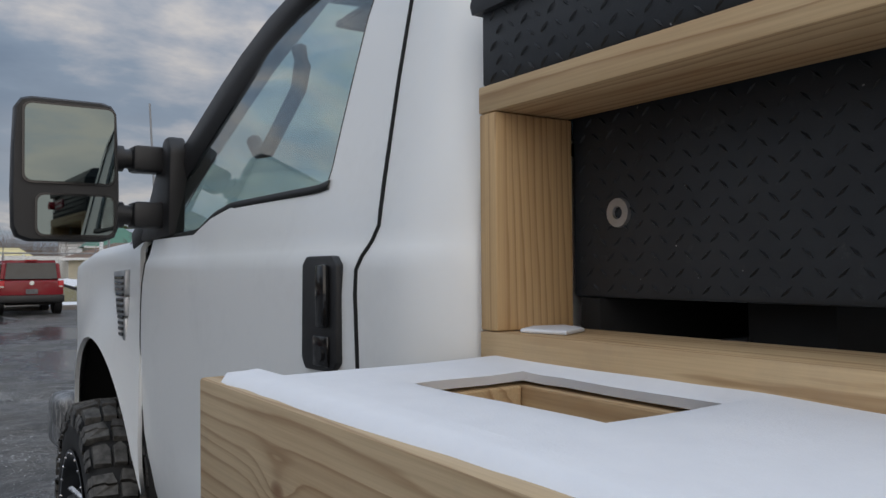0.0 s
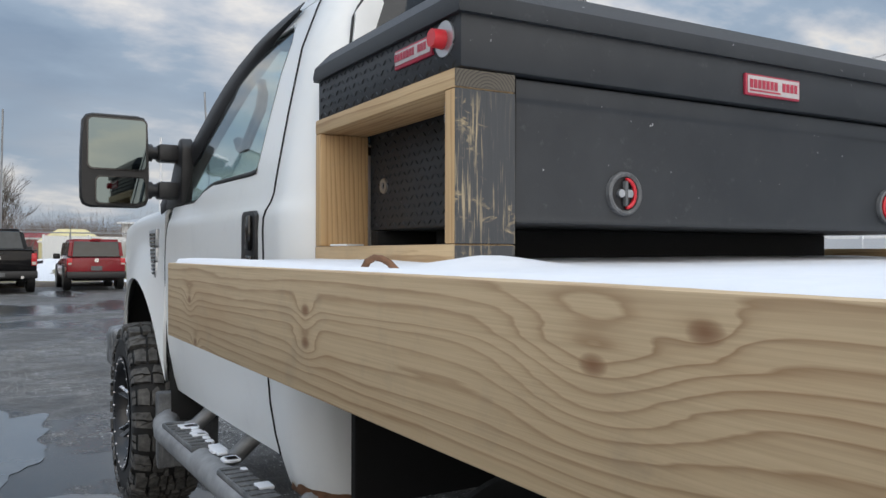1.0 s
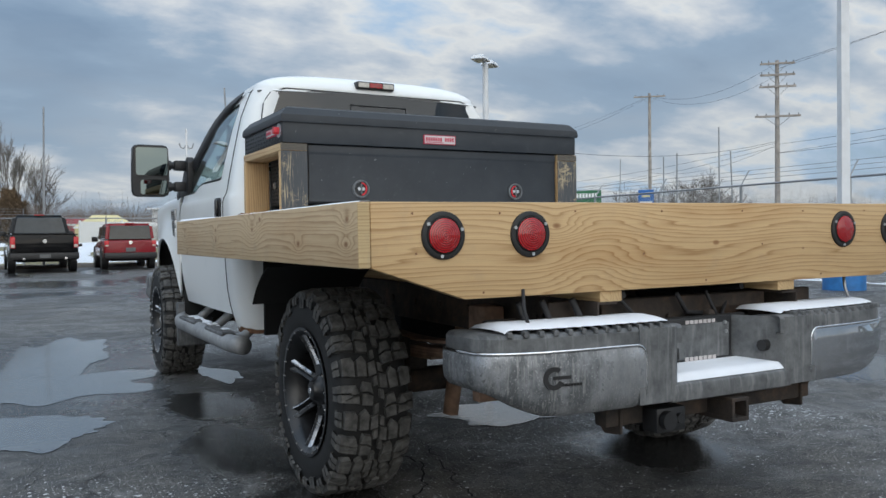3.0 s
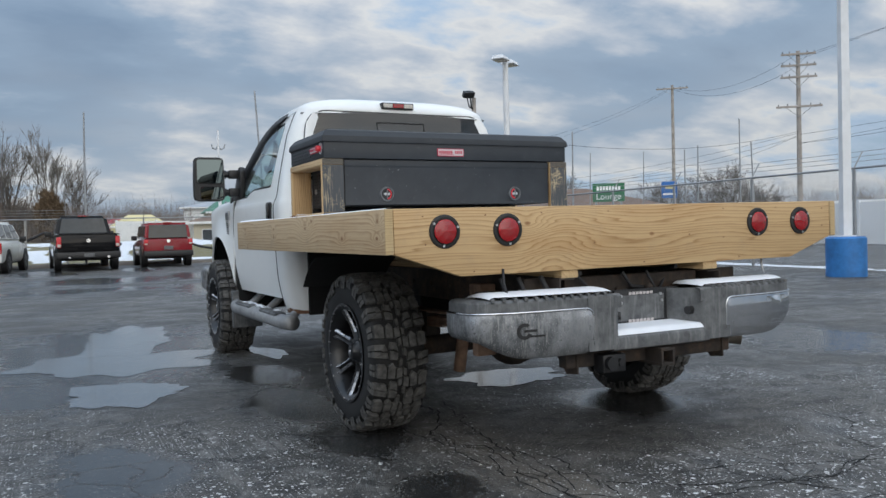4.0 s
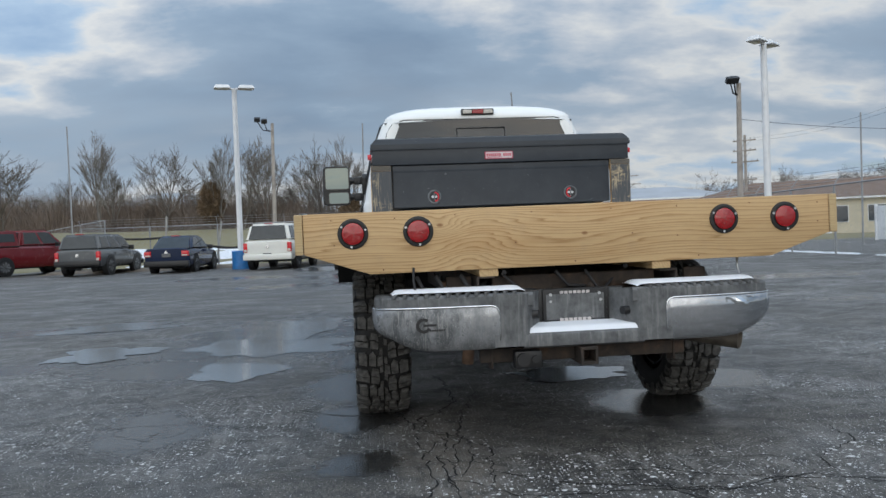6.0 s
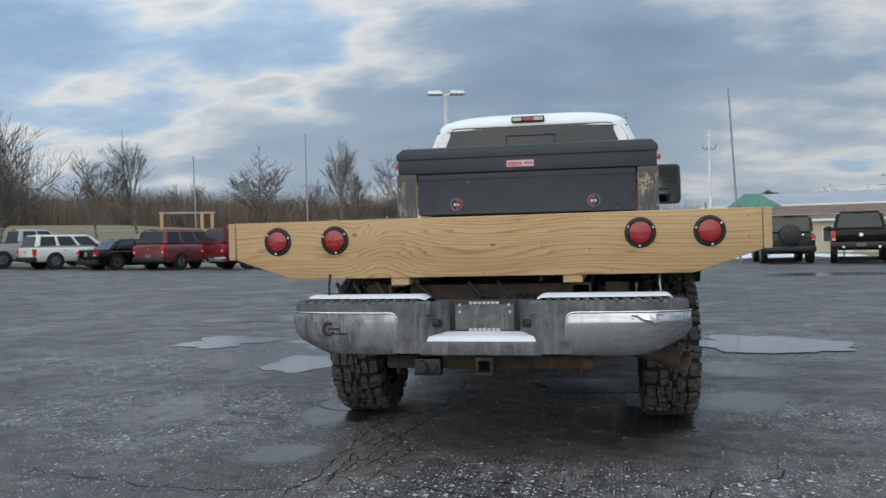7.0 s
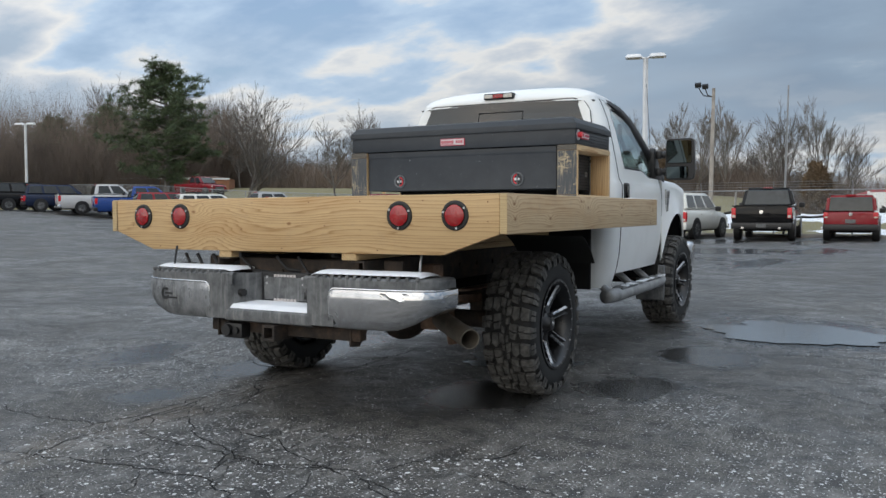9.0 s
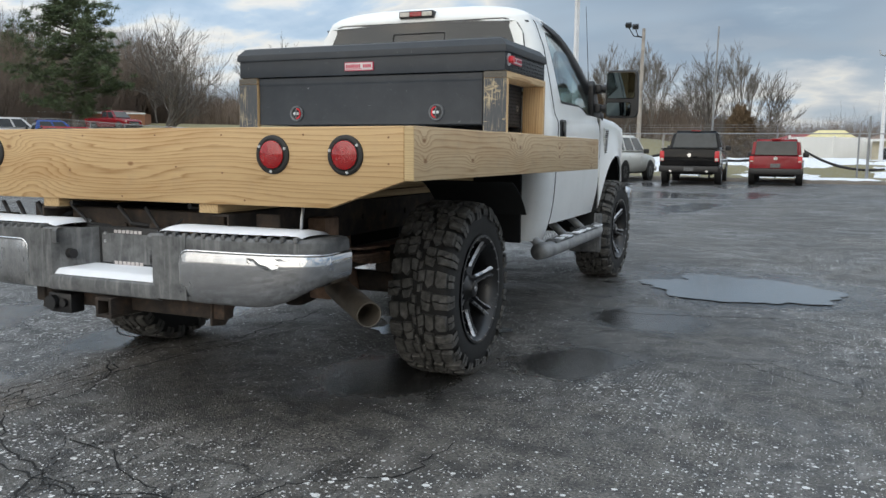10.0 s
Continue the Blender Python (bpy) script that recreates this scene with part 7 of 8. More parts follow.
    wy = (L * 0.215, L * 0.80) if style != "pickup" else (L * 0.235, L * 0.83)
    tyre_m = wheel_m = None
    for yy in wy:
        for s in (-1, 1):
            ar = part("wheel_arch", T((s * (hw - 0.20), yy, wr + 0.02), (s * (hw + 0.004), yy, wr + 0.02), wr + 0.045, n=28), PLASTIC if style in ("pickup", "boxy", "suv") else DARK_GAP, car, "", 40)
            wm = pose(s * (hw - 0.11), yy, wr, 0, 0, 0 if s > 0 else 180)
            if tyre_m is None:
                b = lathe(bmesh.new(), [(-0.11, wr * 0.62), (-0.12, wr * 0.85), (-0.10, wr * 0.98), (0.0, wr), (0.09, wr * 0.98), (0.118, wr * 0.85), (0.11, wr * 0.64), (0.09, wr * 0.60)], "x", 32)
                tyre_m = part("wheel", b, RUBBER, car, "", 40)
                b = lathe(bmesh.new(), [(0.10, wr * 0.63), (0.112, wr * 0.60), (0.07, wr * 0.52), (0.06, wr * 0.2), (0.09, wr * 0.16), (0.09, 0.0)], "x", 24)
                wheel_m = part("rim", b, RIM_BLACK, tyre_m, "", 40)
                b = bmesh.new()
                for q in range(9):
                    an = 2 * math.pi * q / 9
                    c_, s_ = math.cos(an), math.sin(an)
                    tube(b, (0.092, 0.10 * wr * c_, 0.1 * wr * s_), (0.105, 0.60 * wr * c_, 0.60 * wr * s_), wr * 0.06, wr * 0.05, n=6)
                spk = part("rim_spokes", b, STEEL, tyre_m)
                tyre_m.matrix_basis = wm
            else:
                o = again(tyre_m, car, wm)
                again(wheel_m, o, Matrix.Identity(4))
                again(spk, o, Matrix.Identity(4))
    part("front_grille", B(-hw * 0.52, hw * 0.52, L - 0.10, L - 0.005, zb + 0.20, hood - 0.30, 0.02), PLASTIC, car, "", 40)
    part("grille_bar", B(-hw * 0.52, hw * 0.52, L - 0.02, L + 0.008, (zb + hood) / 2 - 0.08, (zb + hood) / 2 - 0.03, 0.01), BRIGHT, car, "", 40)
    part("front_bumper", B(-hw + 0.06, hw - 0.06, L - 0.16, L + 0.05, zb, zb + 0.20, 0.04), PLASTIC if dark_trim else BRIGHT, car, "", 40)
    for s in (-1, 1):
        part("headlamp", B(s * hw * 0.55, s * (hw - 0.12), L - 0.22, L - 0.06, hood - 0.42, hood - 0.24, 0.03), PALE_LENS, car, "", 40)
    part("underbody", B(-hw + 0.25, hw - 0.25, 0.3, L - 0.4, zb - 0.06, zb + 0.05), DARK_GAP, car)
    if spare:
        b = lathe(bmesh.new(), [(-0.27, 0.0), (-0.27, 0.33), (-0.25, 0.375), (-0.19, 0.385), (-0.02, 0.38), (0.0, 0.2)], "y", 32, (0, 0.03, belt - 0.04))
        part("spare_wheel_cover", b, PLASTIC, car, "", 40)
    if rack:
        for yy in (y2 + 0.3, y3 - 0.1):
            b = T((-ht - 0.02, yy, H + 0.08), (ht + 0.02, yy, H + 0.08), 0.02, n=8)
            for s in (-1, 1):
                tube(b, (s * (ht - 0.02), yy, H - 0.02), (s * (ht - 0.02), yy, H + 0.08), 0.018, n=6)
            part("roof_bar", b, POLE_GREY, car)
    return car


BLACKP, WHITEP, REDP = paint("black", (0.004, 0.004, 0.005)), paint("white", (0.66, 0.66, 0.62)), paint("red", (0.21, 0.010, 0.016))
MAROONP, SILVERP, BLUEP = paint("maroon", (0.13, 0.012, 0.016)), paint("silver", (0.36, 0.37, 0.38)), paint("blue", (0.02, 0.06, 0.24))
NAVYP, GREYP, TANP = paint("navy", (0.014, 0.022, 0.05)), paint("grey", (0.10, 0.105, 0.11)), paint("olive_grey", (0.030, 0.032, 0.028))
vehicle("sport_utility", "dark grey five-door parked by the verge", "car", (-12.1, 28.6), -6, "suv", 4.5, 1.82, 1.62, GREYP)
vehicle("sedan", "dark navy saloon car parked on the wet lot", "car", (-8.6, 27.9), -4, "sedan", 4.6, 1.74, 1.44, NAVYP)
vehicle("sport_utility", "white mid-size sport utility with privacy glass", "car", (-4.75, 27.3), -9, "suv", 4.8, 1.90, 1.76, WHITEP, dark_trim=False)
vehicle("pickup", "glossy black crew-cab pickup seen tail on", "pickup truck", (-1.22, 26.9), 2, "pickup", 5.8, 2.05, 1.93, BLACKP, lift=0.06)
vehicle("compact_utility", "bright red compact sport utility with roof bars", "car", (1.52, 28.2), 0, "boxy", 4.4, 1.78, 1.62, REDP, light_h=(0.80, 1.02))
vehicle("off_roader", "grey-green boxy off-roader with a covered spare wheel", "car", (7.1, 28.4), -3, "boxy", 4.3, 1.86, 1.80, TANP, lift=0.06, spare=True, light_h=(0.85, 1.05))
vehicle("pickup", "black lifted pickup parked beside the fence", "pickup truck", (9.25, 27.3), -14, "pickup", 5.8, 1.98, 1.92, BLACKP, lift=0.18)
row = [
    ("pickup", "maroon pickup with a matching bed cap", "pickup truck", "pickup", 5.8, 2.0, 1.95, MAROONP, -32, False),
    ("sport_utility", "faded maroon full-size sport utility", "car", "suv", 5.1, 2.02, 1.92, paint("faded_maroon", (0.17, 0.045, 0.05)), -14, True),
    ("sedan", "black saloon with red lamps", "car", "sedan", 5.0, 1.85, 1.46, BLACKP, -26, True),
    ("sport_utility", "white crossover with tall tail lamps", "car", "suv", 4.8, 1.9, 1.67, WHITEP, -28, True),
    ("pickup", "grey crew-cab pickup with a chrome bumper", "pickup truck", "pickup", 5.8, 2.0, 1.9, SILVERP, -30, False),
    ("sport_utility", "white sport utility in the parked row", "car", "suv", 4.6, 1.85, 1.68, WHITEP, -28, True),
    ("sport_utility", "red sport utility in the parked row", "car", "suv", 4.5, 1.82, 1.66, REDP, -30, True),
    ("pickup", "bright blue crew-cab pickup", "pickup truck", "pickup", 5.7, 2.0, 1.9, BLUEP, -32, True),
    ("pickup", "silver pickup with a pale tailgate", "pickup truck", "pickup", 5.7, 2.0, 1.88, paint("pale_silver", (0.5, 0.5, 0.5)), -30, False),
    ("sport_utility", "charcoal sport utility in the parked row", "car", "suv", 4.7, 1.9, 1.72, NAVYP, -30, True),
    ("sport_utility", "black sport utility at the end of the row", "car", "suv", 5.0, 2.0, 1.85, BLACKP, -30, True),
    ("sport_utility", "grey sport utility at the end of the row", "car", "suv", 4.8, 1.9, 1.75, GREYP, -30, True),
]
for i, (nm, lab, cat, sty, L_, W_, H_, col_, tn, dk) in enumerate(row):
    c = vehicle(nm, lab, cat, (-17.6 - 3.15 * i, 31.0 - 0.2 * i), tn, sty, L_, W_, H_, col_, dark_trim=dk)
    if i == 0:
        part("bed_cap", frustum(bmesh.new(), 0.90, 0.05, 2.15, 1.24, 0.78, 0.18, 2.1, 1.93, 0.05), MAROONP, c, "", 40)
        pane_on(c, ((-0.90, 0.05, 1.24), (0.90, 0.05, 1.24), (0.78, 0.18, 1.93), (-0.78, 0.18, 1.93)), 0.08, 0.92, 0.15, 0.85, "cap_window", CAR_GLASS)
        pane_on(c, ((0.90, 0.05, 1.24), (0.90, 2.15, 1.24), (0.78, 2.1, 1.93), (0.78, 0.18, 1.93)), 0.08, 0.92, 0.3, 0.82, "cap_window", CAR_GLASS)
vehicle("pickup", "old red pickup beyond the fence", "pickup truck", (-57.5, 53.5), -95, "pickup", 5.4, 1.95, 1.8, REDP)


vehicle("pickup", "black crew-cab pickup offered for sale across the road", "pickup truck", (26.4, 25.4), 160, "pickup", 5.7, 2.0, 1.9, BLACKP, dark_trim=False)


# ---- poles ----
def lamp_post(x, y, h, heads, turn, base=False, lean_=(0, 0)):
    p = thing("lamp_post", "tall white twin-headed lamp post" + (" on a blue concrete foot" if base else " behind the fence"), "lamp post", (x, y, ground_z(x, y)), turn, group="lamp posts")
    b0 = 0.0
    if base:
        part("foot", lathe(bmesh.new(), [(0.0, 0.0), (0.0, 0.36), (0.72, 0.36), (0.75, 0.33), (0.75, 0.0)], "z", 32), POLE_BLUE, p, "chipped blue-painted concrete foot", 40)
        b0 = 0.75
        part("foot_plate", B(-0.16, 0.16, -0.16, 0.16, b0, b0 + 0.025, 0.004), POLE_WHITE, p)
    bm = bmesh.new()
    q0, q1 = Vector((0, 0, b0)), Vector((lean_[0], lean_[1], h))
    tube(bm, q0, q1, 0.115, 0.095, n=4 if base else 12)
    part("pole", bm, POLE_WHITE, p, "", 40)
    for s in heads:
        bm = T((lean_[0], lean_[1], h - 0.06), (lean_[0] + s * 0.22, lean_[1], h + 0.02), 0.045, n=8)
        part("arm", bm, POLE_WHITE, p, "", 40)
        bm = frustum(bmesh.new(), 0.24, -0.34, 0.34, 0, 0.16, -0.26, 0.26, 0.15, 0.02)
        bm.transform(Matrix.Translation((lean_[0] + s * 0.47, lean_[1], h - 0.02)) @ Matrix.Rotation(radians(90), 4, "Z"))
        hd = part("lamp_head", bm, POLE_WHITE, p, "", 40)
        part("lamp_glass", B(lean_[0] + s * 0.47 - 0.24, lean_[0] + s * 0.47 + 0.24, lean_[1] - 0.17, lean_[1] + 0.17, h - 0.04, h - 0.021), PALE_LENS, hd)


lamp_post(-6.1, 29.8, 7.30, (-1, 1), 12, True)
lamp_post(11.7, 20.94, 6.72, (-1, 1), 40)
lamp_post(11.12, 7.5, 9.0, (-1, 1), 20, True)
lamp_post(-57.0, 37.0, 6.6, (1, -1), 20)


def thin_pole(x, y, h, r=0.05, lean_=(0, 0), mat=None, lab="thin grey pole standing at the fence"):
    p = part("tall_pole", T((0, 0, -0.1), (lean_[0], lean_[1], h), r, r * 0.7, n=8), mat or POLE_GREY, None, "", 40)
    p.matrix_basis = Matrix.Translation((x, y, ground_z(x, y)))
    tagged(p, lab, "pole", "poles along the fence")
    return p


for x, y, h, l in ((5.54, 29.6, 6.85, -0.36), (-1.10, 32.5, 6.15, 0.10), (19.6, 28.4, 5.5, 0.05), (37.0, 50.9, 7.0, 0.25), (-15.0, 36.6, 6.8, -0.05), (-21.5, 36.8, 6.0, -0.1), (41.0, 49.1, 7.0, 0.2), (28.0, 30.1, 5.0, 0.0), (28.5, 29.7, 5.2, 0.05), (30.0, 28.2, 6.45, -0.02), (30.4, 27.6, 5.2, -0.25)):
    thin_pole(x, y, h, 0.045, (l, 0))


def flood_pole(x, y, h, mat, lab, reach=1.0):
    p = thing("floodlight_pole", lab, "floodlight", (x, y, ground_z(x, y)), 0, group="floodlight poles")
    part("pole", T((0, 0, -0.1), (0.1, 0, h), 0.13, 0.09, n=10), mat, p, "", 40)
    for dx, dz in ((-0.35 * reach, 0.1), (-0.75 * reach, 0.2 * reach)):
        part("bracket", sweep(bmesh.new(), [(0.1, 0, h - 0.5), (dx * 0.6, -0.1, h - 0.4), (dx, -0.15, h + dz - 0.1)], 0.03, 6), PLASTIC, p)
        b = B(-0.17, 0.17, -0.10, 0.12, -0.12, 0.14, 0.03)
        b.transform(Matrix.Translation((dx, -0.15, h + dz)) @ Matrix.Rotation(0.6, 4, "X"))
        part("flood_head", b, PLASTIC, p, "", 40)


flood_pole(-6.45, 45.4, 8.1 - ground_z(-6.45, 45.4), POLE_WOOD, "dark timber pole with two floodlights")
flood_pole(13.74, 27.2, 6.6, POLE_WOOD, "timber pole with floodlights and step bolts", 0.4)
# white mast with curled arms beyond the yard
mast = thing("mast", "slim white mast with two curled arms near its top", "mast", (5.58, 39.6, 0))
part("pole", T((0, 0, 0), (0, 0, 6.5), 0.10, 0.05, n=10), POLE_WHITE, mast, "", 40)
for s in (-1, 1):
    part("curled_arm", sweep(bmesh.new(), [(0, 0, 5.72), (s * 0.14, 0, 5.52), (s * 0.28, 0, 5.58), (s * 0.34, 0, 5.80)], 0.035, 6), POLE_GREY, mast, "", True)


def utility_pole(x, y, h, turn, arms, lab):
    p = thing("utility_pole", lab, "utility pole", (x, y, 0), turn, group="utility poles")
    part("pole", T((0, 0, -0.2), (0, 0, h), 0.17, 0.11, n=10), POLE_WOOD, p, "", 40)
    for z, half in arms:
        a = part("cross_arm", B(-half, half, -0.19, -0.10, z - 0.06, z + 0.06, 0.01), POLE_WOOD, p)
        for k in (-0.9, -0.5, 0.5, 0.9):
            part("insulator", T((half * k, -0.145, z + 0.06), (half * k, -0.145, z + 0.17), 0.035, 0.022, n=8), GREY_PLASTIC, a)
        for s in (-1, 1):
            part("brace", T((s * half * 0.55, -0.12, z - 0.05), (0, -0.14, z - 0.6), 0.015, n=5), POLE_GREY, a)
    return p


def polar(eye, az, d):
    return (eye[0] + d * math.sin(radians(az)), eye[1] + d * math.cos(radians(az)))


E45, E55, E68 = (-2.485, -3.184), (-1.593, -3.596), (0.226, -3.84)
u1 = polar(E45, 49.6, 52)
u2 = (45.8, 50.75)
u3 = polar(E55, 26.3, 78)
u0 = (u1[0] + (u1[0] - u2[0]) * 3, u1[1] + (u1[1] - u2[1]) * 3)
utility_pole(*u1, 10.95, -40, ((10.75, 0.95), (10.1, 0.95), (9.43, 1.0), (7.72, 1.25)), "weathered timber utility pole with four cross-arms")
utility_pole(*u2, 12.9, -40, ((12.6, 1.3),), "timber utility pole with one cross-arm")
utility_pole(*u3, 9.0, -40, ((8.5, 1.0), (7.6, 1.0), (6.6, 1.2), (5.0, 1.0), (3.9, 0.9)), "distant utility pole with stacked cross-arms")
utility_pole(*u0, 10.6, -40, ((10.2, 1.2), (6.0, 1.4)), "timber utility pole along the road")
for az, d, h in ((17.6, 120, 9.0), (12.6, 140, 8.0), (14.4, 150, 8.5)):
    utility_pole(*polar(E68, az, d), h, -10, ((h - 0.4, 1.6), (h - 1.6, 2.0), (h - 2.8, 1.4)), "far-off utility pole against the sky")


def cable(a, b, sag, r=0.014, n=14):
    a, b = Vector(a), Vector(b)
    return sweep(bmesh.new(), [a.lerp(b, t) - Vector((0, 0, sag * 4 * t * (1 - t))) for t in frange(0, 1, n)], r, 4)


wires = [(u0, u1, 10.6, 10.6, 0.9), (u0, u1, 10.6, 10.45, 0.7), (u1, u2, 10.8, 12.7, 1.0), (u1, u2, 10.1, 12.6, 1.1), (u1, u3, 6.2, 5.2, 0.8), (u1, u3, 6.0, 4.2, 0.9), (u1, u2, 6.1, 6.2, 0.7), (u2, u3, 12.7, 8.7, 1.2), (u2, u3, 12.6, 8.5, 1.4), (u2, u3, 6.0, 5.0, 0.7), (u0, u1, 6.2, 6.1, 0.8), (u0, u1, 7.0, 5.6, 0.8)]
for a, b, za, zb_, sg in wires:
    tagged(part("overhead_wire", cable((*a, za), (*b, zb_), sg, 0.008), CABLE), "sagging black overhead wire", "wire", "overhead wires")
tagged(part("overhead_wire", cable((u1[0], u1[1], 6.3), (13.74, 27.2, 5.2), 0.9, 0.009), CABLE), "sagging black overhead wire", "wire", "overhead wires")
tagged(part("overhead_wire", cable((u1[0], u1[1], 5.6), (35, 8, 7.0), 0.5, 0.010), CABLE), "sagging black overhead wire", "wire", "overhead wires")


# ---- chain-link fences ----
def fence(p0, p1, h, step, lab, arms=False, mesh=0.075, wire=0.0032, fabric=None):
    a, b = Vector((*p0, 0)), Vector((*p1, 0))
    Lf = (b - a).length
    u = (b - a) / Lf
    f = thing("chain_link_fence", lab, "fence", (p0[0], p0[1], ground_z(*p0)), math.degrees(math.atan2(u.y, u.x)))
    n = max(1, round(Lf / step))
    z_at = lambda s: ground_z(*(a + u * s).xy) - ground_z(*p0)
    post = None
    for i in range(n + 1):
        s = Lf * i / n
        if post is None:
            post = part("post", T((0, 0, -0.1), (0, 0, h), 0.035, n=8), POLE_GREY, f, "", 40)
            post.matrix_basis = Matrix.Translation((s, 0, z_at(s)))
        else:
            again(post, f, Matrix.Translation((s, 0, z_at(s))))
        if arms:
            part("barb_arm", T((s, 0, z_at(s) + h), (s, -0.25, z_at(s) + h + 0.36), 0.016, n=6), POLE_GREY, f)
    segs = max(2, n)
    part("top_rail", sweep(bmesh.new(), [(Lf * i / segs, 0, z_at(Lf * i / segs) + h) for i in range(segs + 1)], 0.024, 8), POLE_GREY, f, "", True)
    if arms:
        for k in (0.4, 0.7, 1.0):
            part("barbed_wire", sweep(bmesh.new(), [(Lf * i / segs, -0.25 * k, z_at(Lf * i / segs) + h + 0.36 * k) for i in range(segs + 1)], 0.006, 4), POLE_GREY, f)
    verts, faces = [], []
    m = int(Lf / mesh)
    for i in range(-int(h / mesh), m + 1):
        for d in (1, -1):
            s0, s1 = i * mesh, i * mesh + h
            z0, z1 = (0.03, h) if d > 0 else (h, 0.03)
            c0, c1 = max(0, s0), min(Lf, s1)
            if c1 - c0 < 0.02:
                continue
            za = z0 + (z1 - z0) * (c0 - s0) / (s1 - s0)
            zc = z0 + (z1 - z0) * (c1 - s0) / (s1 - s0)
            k = len(verts)
            for s, z in ((c0, za), (c1, zc)):
                zz = z + z_at(s)
                verts += [(s, -wire, zz - wire), (s, wire, zz - wire), (s, 0, zz + wire)]
            faces += [(k, k + 1, k + 4, k + 3), (k + 1, k + 2, k + 5, k + 4), (k + 2, k, k + 3, k + 5)]
    me = bpy.data.meshes.new("wire_mesh")
    me.from_pydata(verts, [], faces)
    me.materials.append(POLE_GREY)
    o = new("wire_mesh", me)
    o.parent = f
    tagged(o, kind="stuff")
    return f


fence((-14.0, 34.8), (13.6, 34.4), 1.95, 3.0, "grey chain-link fence behind the parked row", arms=True, wire=0.0022)
fence((-54.0, 38.6), (-14.0, 38.2), 1.95, 3.2, "grey chain-link fence behind the angled row", mesh=0.10, wire=0.004)
fence((12.0, -6.0), (14.2, 32.0), 2.15, 2.9, "tall chain-link fence with barbed wire along the road", arms=True, mesh=0.062, wire=0.0016)
for x, y, h, l in ((-10.2, 34.3, 2.4, 0.15), (-6.9, 36.0, 2.2, -0.1), (-3.3, 34.2, 1.9, 0.05), (-8.2, 36, 2.0, 0.3), (4.7, 33.6, 2.6, 0.0)):
    thin_pole(x, y, h, 0.06, (l, 0), POLE_GREY if h > 2.5 else CONCRETE, "short leaning post by the fence")

# ---- buildings and signs ----
SIDING = make_plain("cream_siding", (0.55, 0.50, 0.38), 0.8, 0, 0.12, 1.2, 0.2, 12)
YELLOW = make_plain("pale_yellow_shed", (0.62, 0.55, 0.30), 0.8, 0, 0.12, 1.5, 0.2, 12)
BROWN_ROOF = make_plain("brown_shingles", (0.17, 0.115, 0.085), 0.9, 0, 0.25, 1.5, 0.5, 9)
WHITE_WALL = make_plain("white_vinyl", (0.80, 0.81, 0.82), 0.6, 0, 0.08, 0.6, 0.15, 8)
GREY_ROOF = make_plain("grey_metal_roof", (0.34, 0.36, 0.39), 0.5, 0.2, 0.15, 0.5, 0.2, 8)
GREEN_ROOF = make_plain("green_metal_roof", (0.05, 0.17, 0.11), 0.5, 0, 0.15, 1, 0.2, 8)
SIGN_GREEN = make_plain("green_sign", (0.02, 0.14, 0.06), 0.4, 0, 0.15, 2, 0.1, 20)
SIGN_BLUE = make_plain("blue_sign", (0.02, 0.13, 0.42), 0.4, 0, 0.15, 2, 0.1, 20)
BARN_RED = make_plain("red_panel", (0.36, 0.05, 0.06), 0.7, 0, 0.15, 1, 0.2, 10)


def building(name, label, at, turn, wdt, dep, h, wall_m, roof_m, rise, windows=0, door=False, eave=0.4, flat=False, fascia=None):
    """A low building about its own base; the front faces -y."""
    bd = thing(name, label, "building", (*at, ground_z(*at)), turn)
    part("wall", B(-wdt / 2, wdt / 2, 0, dep, -0.2, h, 0.02), wall_m, bd)
    if flat:
        part("roof", B(-wdt / 2 - eave, wdt / 2 + eave, -eave, dep + eave, h, h + rise, 0.03), roof_m, bd)
        if fascia:
            part("fascia", B(-wdt / 2 - eave - 0.02, wdt / 2 + eave + 0.02, -eave - 0.03, -eave + 0.05, h - 0.1, h + rise * 0.8, 0.02), fascia, bd)
    else:
        bm = bmesh.new()
        x0, x1, y0, y1 = -wdt / 2 - eave, wdt / 2 + eave, -eave, dep + eave
        ins = min(wdt, dep) * 0.45
        v = [bm.verts.new(p) for p in ((x0, y0, h), (x1, y0, h), (x1, y1, h), (x0, y1, h), (x0 + ins, (y0 + y1) / 2, h + rise), (x1 - ins, (y0 + y1) / 2, h + rise))]
        for f in ((0, 1, 5, 4), (1, 2, 5), (2, 3, 4, 5), (3, 0, 4), (3, 2, 1, 0)):
            bm.faces.new([v[i] for i in f])
        part("roof", bm, roof_m, bd)
        part("eave_board", B(x0, x1, y0 - 0.02, y0 + 0.02, h - 0.12, h + 0.02), WHITE_WALL, bd)
    for i in range(windows):
        x = -wdt / 2 + wdt * (i + 0.5) / windows
        ww = wdt / windows * 0.36
        wn = part("window", B(x - ww, x + ww, -0.05, 0.03, h * 0.30, h * 0.78, 0.01), WHITE_WALL, bd)
        part("pane", B(x - ww + 0.06, x - 0.03, -0.07, 0.0, h * 0.30 + 0.06, h * 0.78 - 0.06), CAR_GLASS, wn)
        part("pane", B(x + 0.03, x + ww - 0.06, -0.07, 0.0, h * 0.30 + 0.06, h * 0.78 - 0.06), CAR_GLASS, wn)
    if door:
        part("door", B(-0.45, 0.45, -0.06, 0.02, 0, 2.05, 0.01), WHITE_WALL, bd)
    return bd


